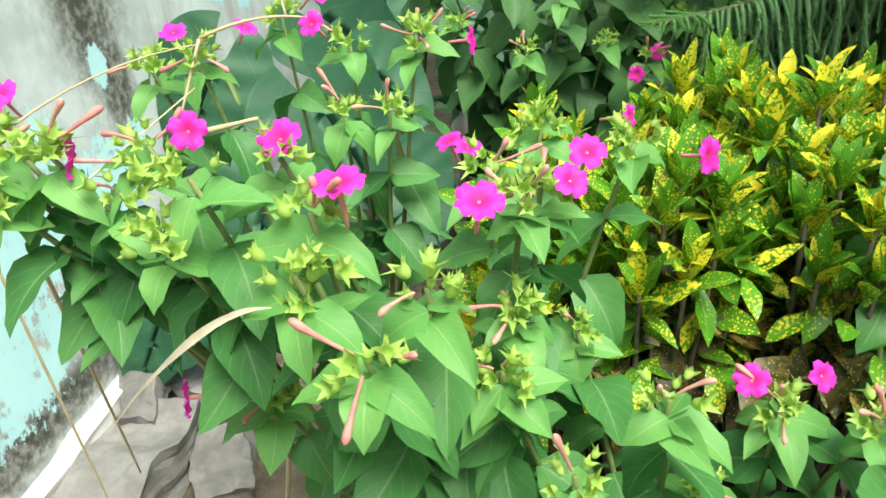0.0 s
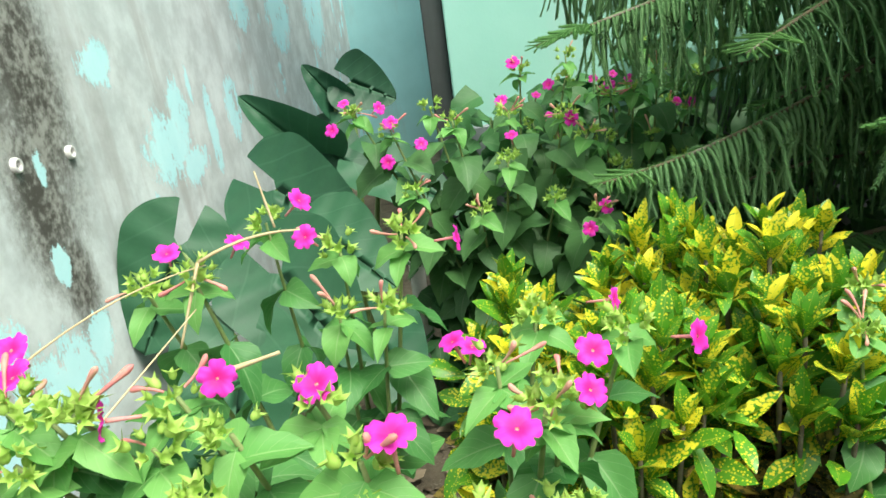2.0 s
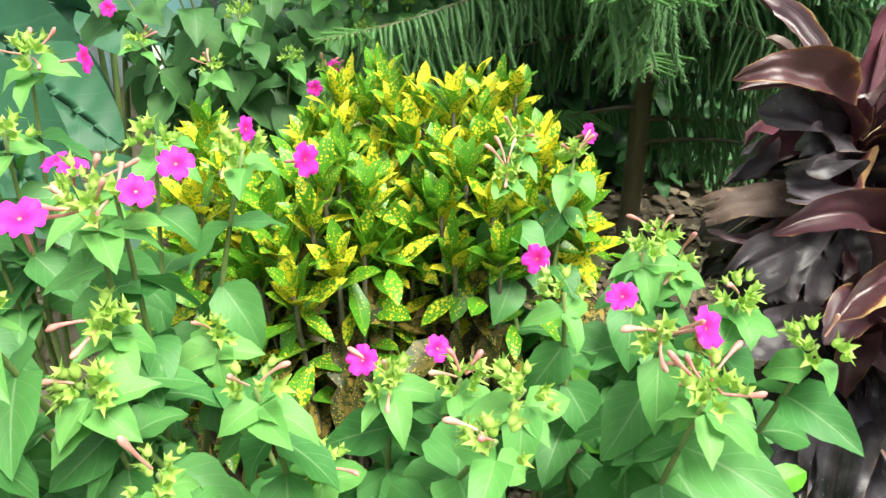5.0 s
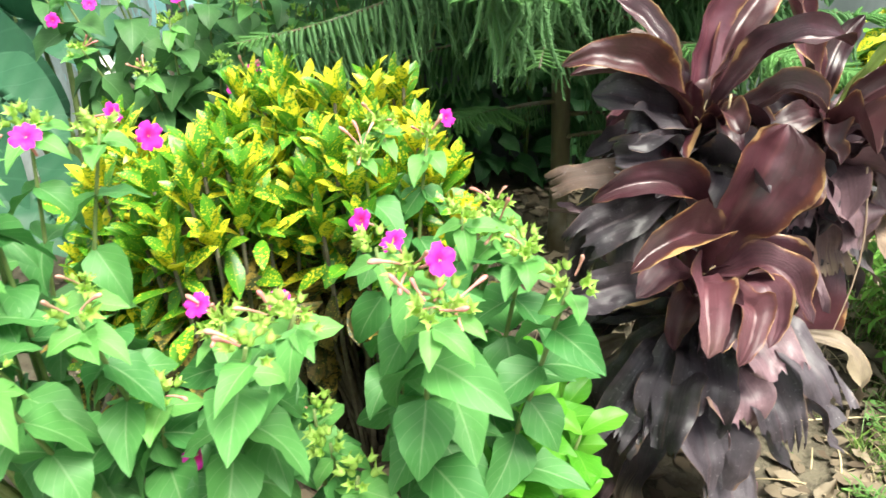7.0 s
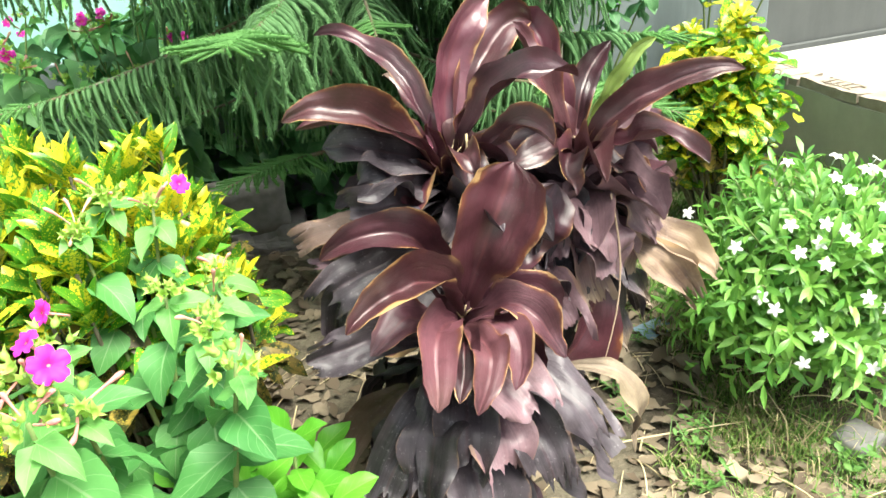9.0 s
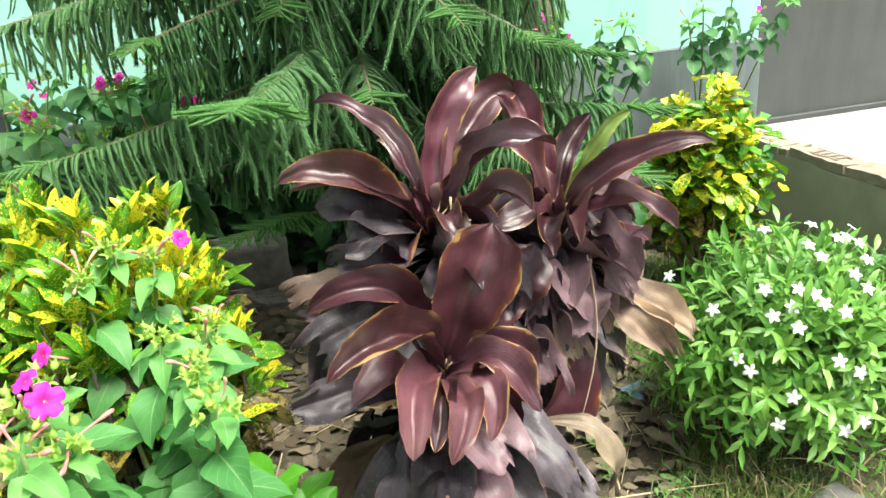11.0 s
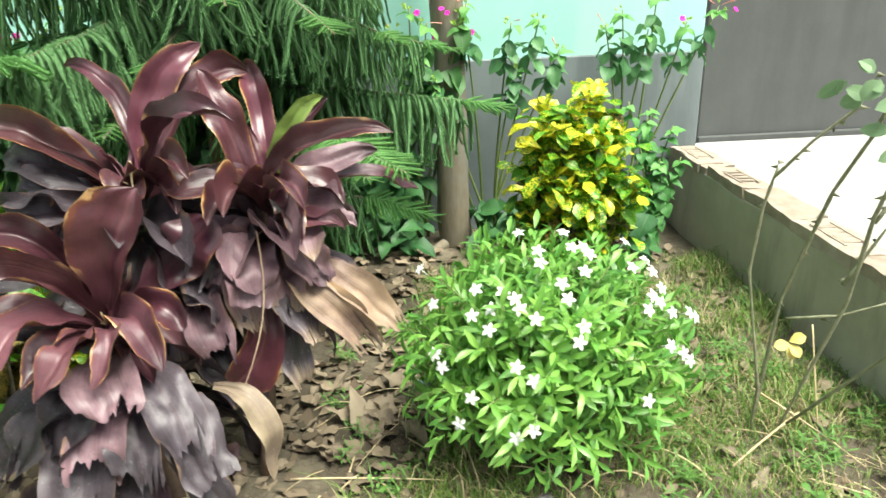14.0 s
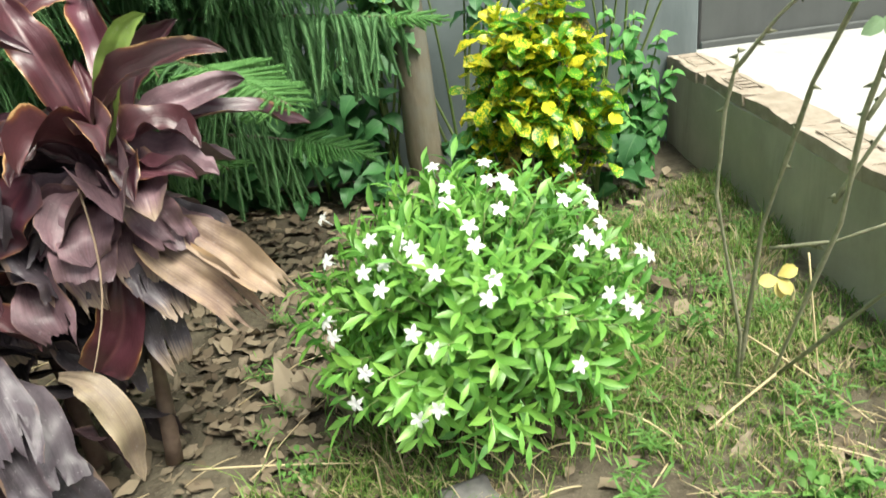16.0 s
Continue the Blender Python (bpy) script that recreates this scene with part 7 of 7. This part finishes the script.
for _ in range(60):
    x, y, a, ln = rng_s.uniform(0.4, 1.3), rng_s.uniform(0.3, 1.5), rng_s.uniform(0, 6.28), rng_s.uniform(0.05, 0.2)
    d = Vector((math.cos(a), math.sin(a), 0)) * ln
    p = Vector((x, y, 0))
    q = p + d
    straw((p.x, p.y, ground_height(p.x, p.y) + 0.008), (q.x, q.y, ground_height(q.x, q.y) + 0.012), rng_s.uniform(0.0008, 0.0018), rng_s.uniform(0, 0.015))
# dry stalks across the flowering plants
straw((-0.42, 0.62, 0.74), (-0.245, 0.745, 0.80), 0.0012, 0.035, "long dry leaf stalk lying over the flowering plant")
straw((-0.25, 0.74, 0.805), (-0.15, 0.80, 0.805), 0.002, 0.02, "dry papery stalk lying over the flowering plant")
straw((-0.25, 0.74, 0.805), (-0.27, 0.70, 0.735), 0.002, 0.0, "bent dry stalk hanging from the flowering plant")
straw((-0.20, 0.84, 0.80), (-0.215, 0.86, 0.86), 0.0016, 0.0, "upright dry stalk among the flowers")
straw((-0.31, 0.56, 0.72), (-0.255, 0.72, 0.765), 0.0011, 0.0, "thin dry stalk among the flowers")
straw((-0.19, 0.565, 0.775), (-0.135, 0.58, 0.783), 0.0026, 0.0, "short thick dry stalk among the flowers")


def dry_strap(a, b, c, width, label):
    bm = bmesh.new()
    blade(bm, bezier(a, b, c, 14), (0.3, -0.5, 0.8), width, LANCE, 2, 0.5, 0.1, 1.5, rng=random.Random(240))
    tagged(part("dry_strap_leaf", bm, M_PAPER), label, "leaf", "dry stalks")


dry_strap((-0.068, 0.401, 0.74), (-0.13, 0.43, 0.72), (-0.35, 0.56, 0.47), 0.0085, "long papery dry leaf hanging from the plant")
straw((-0.353, 0.567, 0.70), (-0.557, 0.82, 0.10), 0.0026, 0.03, "dry brown stem leaning by the wall")
straw((-0.16, 0.62, 0.55), (-0.30, 0.72, 0.06), 0.004, 0.03, "dry brown stem of the old plant")
straw((-0.45, 0.62, 0.70), (-0.47, 0.66, 0.06), 0.002, 0.0, "thin dry stem standing by the wall")

bm = bmesh.new()
rough_block(bm, (0.07, 0.06, 0.045), 33, 0.014, 5)
ob = part("stone", bm, M_ROCK)
ob.matrix_basis = pose(1.50, 0.66, 0.03, 0, 0, 20)
tagged(ob, "grey stone lying under the flowering bush", "stone")
bm = bmesh.new()
rough_block(bm, (0.26, 0.12, 0.14), 31, 0.012)
ob = part("stone", bm, M_ROCK)
ob.matrix_basis = pose(0.535, 1.94, 0.115, 0, 0, 4)
tagged(ob, "weathered stone block in the shade under the conifer", "stone")


def scrap(at, size, turn, a, b, label):
    bm = bmesh.new()
    bmesh.ops.create_grid(bm, x_segments=8, y_segments=8, size=0.5)
    for v in bm.verts:
        v.co = Vector((v.co.x * size[0], v.co.y * size[1], 0.006 + 0.008 * noise.noise(v.co * 3 + Vector((at[0], at[1], 0))) + 0.004 * noise.noise(v.co * 9)))
    ob = part("plastic_scrap", bm, plain("plastic_film", a, b, 30, 0.25, 0.2))
    ob.matrix_basis = pose(at[0], at[1], ground_height(at[0], at[1]) + 0.004, 4, 3, turn)
    return tagged(ob, label, "litter", "plastic scraps")


scrap((1.37, 1.09), (0.09, 0.05), 20, (0.12, 0.2, 0.3), (0.3, 0.42, 0.5), "crumpled dull blue plastic film on the soil")
w = scrap((0.50, 1.22), (0.07, 0.04), -8, (0.55, 0.45, 0.02), (0.7, 0.6, 0.08), "torn yellow and green wrapper on the soil")
bm = bmesh.new()
bmesh.ops.create_grid(bm, x_segments=3, y_segments=3, size=0.014, matrix=Matrix.Translation((-0.02, 0, 0.017)))
g = part("label_patch", bm, plain("green_print", (0.02, 0.25, 0.15), (0.05, 0.4, 0.25), 60, 0.3), w, "green printed patch with worn bars")
g.matrix_basis = Matrix.Identity(4)

# ---- grass ----


TUFTS = ((1.20, 0.70), (1.27, 0.60), (1.14, 0.58), (1.31, 0.74), (1.08, 0.48), (1.24, 0.47), (0.72, 0.42), (1.33, 0.86), (0.60, 0.36))


def grass():
    rng = np.random.default_rng(7)
    roots = []
    while len(roots) < 50000:
        x, y = rng.uniform(0.5, 2.27), rng.uniform(-0.4, 2.05)
        dens = 0.5 + 0.9 * noise.noise((x * 4, y * 4, 5.0)) + 0.35 * noise.noise((x * 14, y * 14, 2.0))
        if x < 1.35:
            dens -= 0.55 + (0.5 if y > 0.75 else 0.0) + (0.9 if x < 0.95 else 0.0)
        if y > 1.75:
            dens -= 0.5
        if x < 1.35 and any(math.hypot(x - u, y - v) < 0.045 + 0.03 * noise.noise((x * 40, y * 40, 1)) for u, v in TUFTS):
            dens += 0.85
        if rng.uniform() < dens:
            roots.append((x, y))
    verts, faces = [], []
    for x, y in roots:
        z = ground_height(x, y) - 0.002
        a = rng.uniform(0, 6.28)
        tall = 0.5 + 0.9 * max(0.0, noise.noise((x * 6, y * 6, 3.0)) + 0.25)
        h = rng.uniform(0.012, 0.05) * tall * (1.7 if rng.uniform() < 0.12 else 1.0)
        lean = rng.uniform(0.2, 1.5) * h
        w = rng.uniform(0.0006, 0.0016)
        dx, dy = math.cos(a), math.sin(a)
        sx, sy = -dy * w, dx * w
        turn = rng.uniform(-0.4, 0.4) * lean
        b = len(verts)
        for v, out, up in ((0.0, 0.0, 0.0), (0.9, 0.18, 0.5), (0.7, 0.55, 0.85)):
            k = 0.7 if v == 0.0 else v
            px, py = x + dx * lean * out - dy * turn * out * out, y + dy * lean * out + dx * turn * out * out
            verts += [(px - sx * k, py - sy * k, z + h * up), (px + sx * k, py + sy * k, z + h * up)]
        verts.append((x + dx * lean - dy * turn, y + dy * lean + dx * turn, z + h * rng.uniform(0.7, 1.0)))
        faces += [(b, b + 1, b + 3, b + 2), (b + 2, b + 3, b + 5, b + 4), (b + 4, b + 5, b + 6)]
    me = bpy.data.meshes.new("grass")
    me.from_pydata(verts, [], faces)
    me.materials.append(M_GRASS)
    tagged(new("grass", me), "short thin green grass with dry blades", "grass", kind="stuff")


grass()


# ---- weeds and bent straws in the grass ----
def weed(x, y, size, seed, kinds):
    """The leaves of a low weed: thin stems set with small leaves."""
    rng = random.Random(seed)
    items = []
    for k in range(rng.randint(5, 9)):
        a = rng.uniform(0, 6.28)
        tip = Vector((math.cos(a) * rng.uniform(0.01, 0.05), math.sin(a) * rng.uniform(0.01, 0.05), rng.uniform(0.02, 0.055))) * size
        for q in range(7):
            v = 0.2 + 0.8 * q / 6
            b = q * 2.4 + rng.uniform(-0.4, 0.4)
            d = Vector((math.cos(b), math.sin(b), rng.uniform(0.1, 0.9)))
            items.append((rng.choice(kinds), leaf_pose(Vector((x, y, ground_height(x, y))) + tip * v, d, (0, 0, 1), size * rng.uniform(0.35, 0.6), rng.uniform(-0.4, 0.4))))
    return items


M_WEED = leaf_material("weed_leaf", (0.08, 0.21, 0.04), (0.19, 0.36, 0.085), (0.26, 0.42, 0.14), 0.45, 0.3, 5, 0.3, "island")
NARROW = leaf_set("leaf", 4, 0.045, 0.009, LANCE, M_WEED, (0.2, 0.9), 3, 1, (0.1, 0.4), 0.03, 131)
OVAL = leaf_set("leaf", 4, 0.032, 0.02, ELLIPSE, M_WEED, (0.2, 0.9), 4, 1, (0.1, 0.4), 0.05, 132)
rng_w = random.Random(140)
weeds = []
for k in range(64):
    x, y = rng_w.uniform(1.15, 2.22), rng_w.uniform(0.25, 1.5)
    if math.hypot(x - 1.545, y - 0.87) > 0.26:
        weeds += weed(x, y, rng_w.uniform(0.7, 1.3), 150 + k, OVAL if k % 9 == 0 else NARROW)
for x, y, size in ((1.22, 0.66, 1.1), (1.30, 0.78, 1.0), (1.17, 0.86, 0.9), (1.12, 0.62, 1.0)):
    weeds += weed(x, y, size, int(x * 1000), NARROW)
tagged(join("weeds", weeds, M_WEED, None), "low green weeds growing in the grass", "weeds", kind="stuff")


def bent_straw(x, y, turn, length, r, rise, seed):
    """A dry stalk that bows over the ground, kinked once."""
    rng = random.Random(seed)
    d = Vector((math.cos(turn), math.sin(turn), 0))
    side = Vector((-d.y, d.x, 0)) * rng.uniform(-0.35, 0.35) * length
    z = ground_height(x, y) + 0.006
    a = Vector((x, y, z))
    pts = bezier(a, a + d * length * 0.5 + side + Vector((0, 0, rise)), a + d * length + Vector((0, 0, 0.004)), 10)
    bm = bmesh.new()
    tube(bm, pts, r, r * 0.6, 5, 0.3)
    tagged(part("straw", bm, M_STRAW), "bowed dry stalk lying over the grass", "straw", "dry stalks")


for k in range(46):
    bent_straw(rng_w.uniform(1.1, 2.2), rng_w.uniform(0.25, 1.05), rng_w.uniform(0, 6.28), rng_w.uniform(0.06, 0.2), rng_w.uniform(0.001, 0.0024), rng_w.uniform(0.0, 0.05), 400 + k)
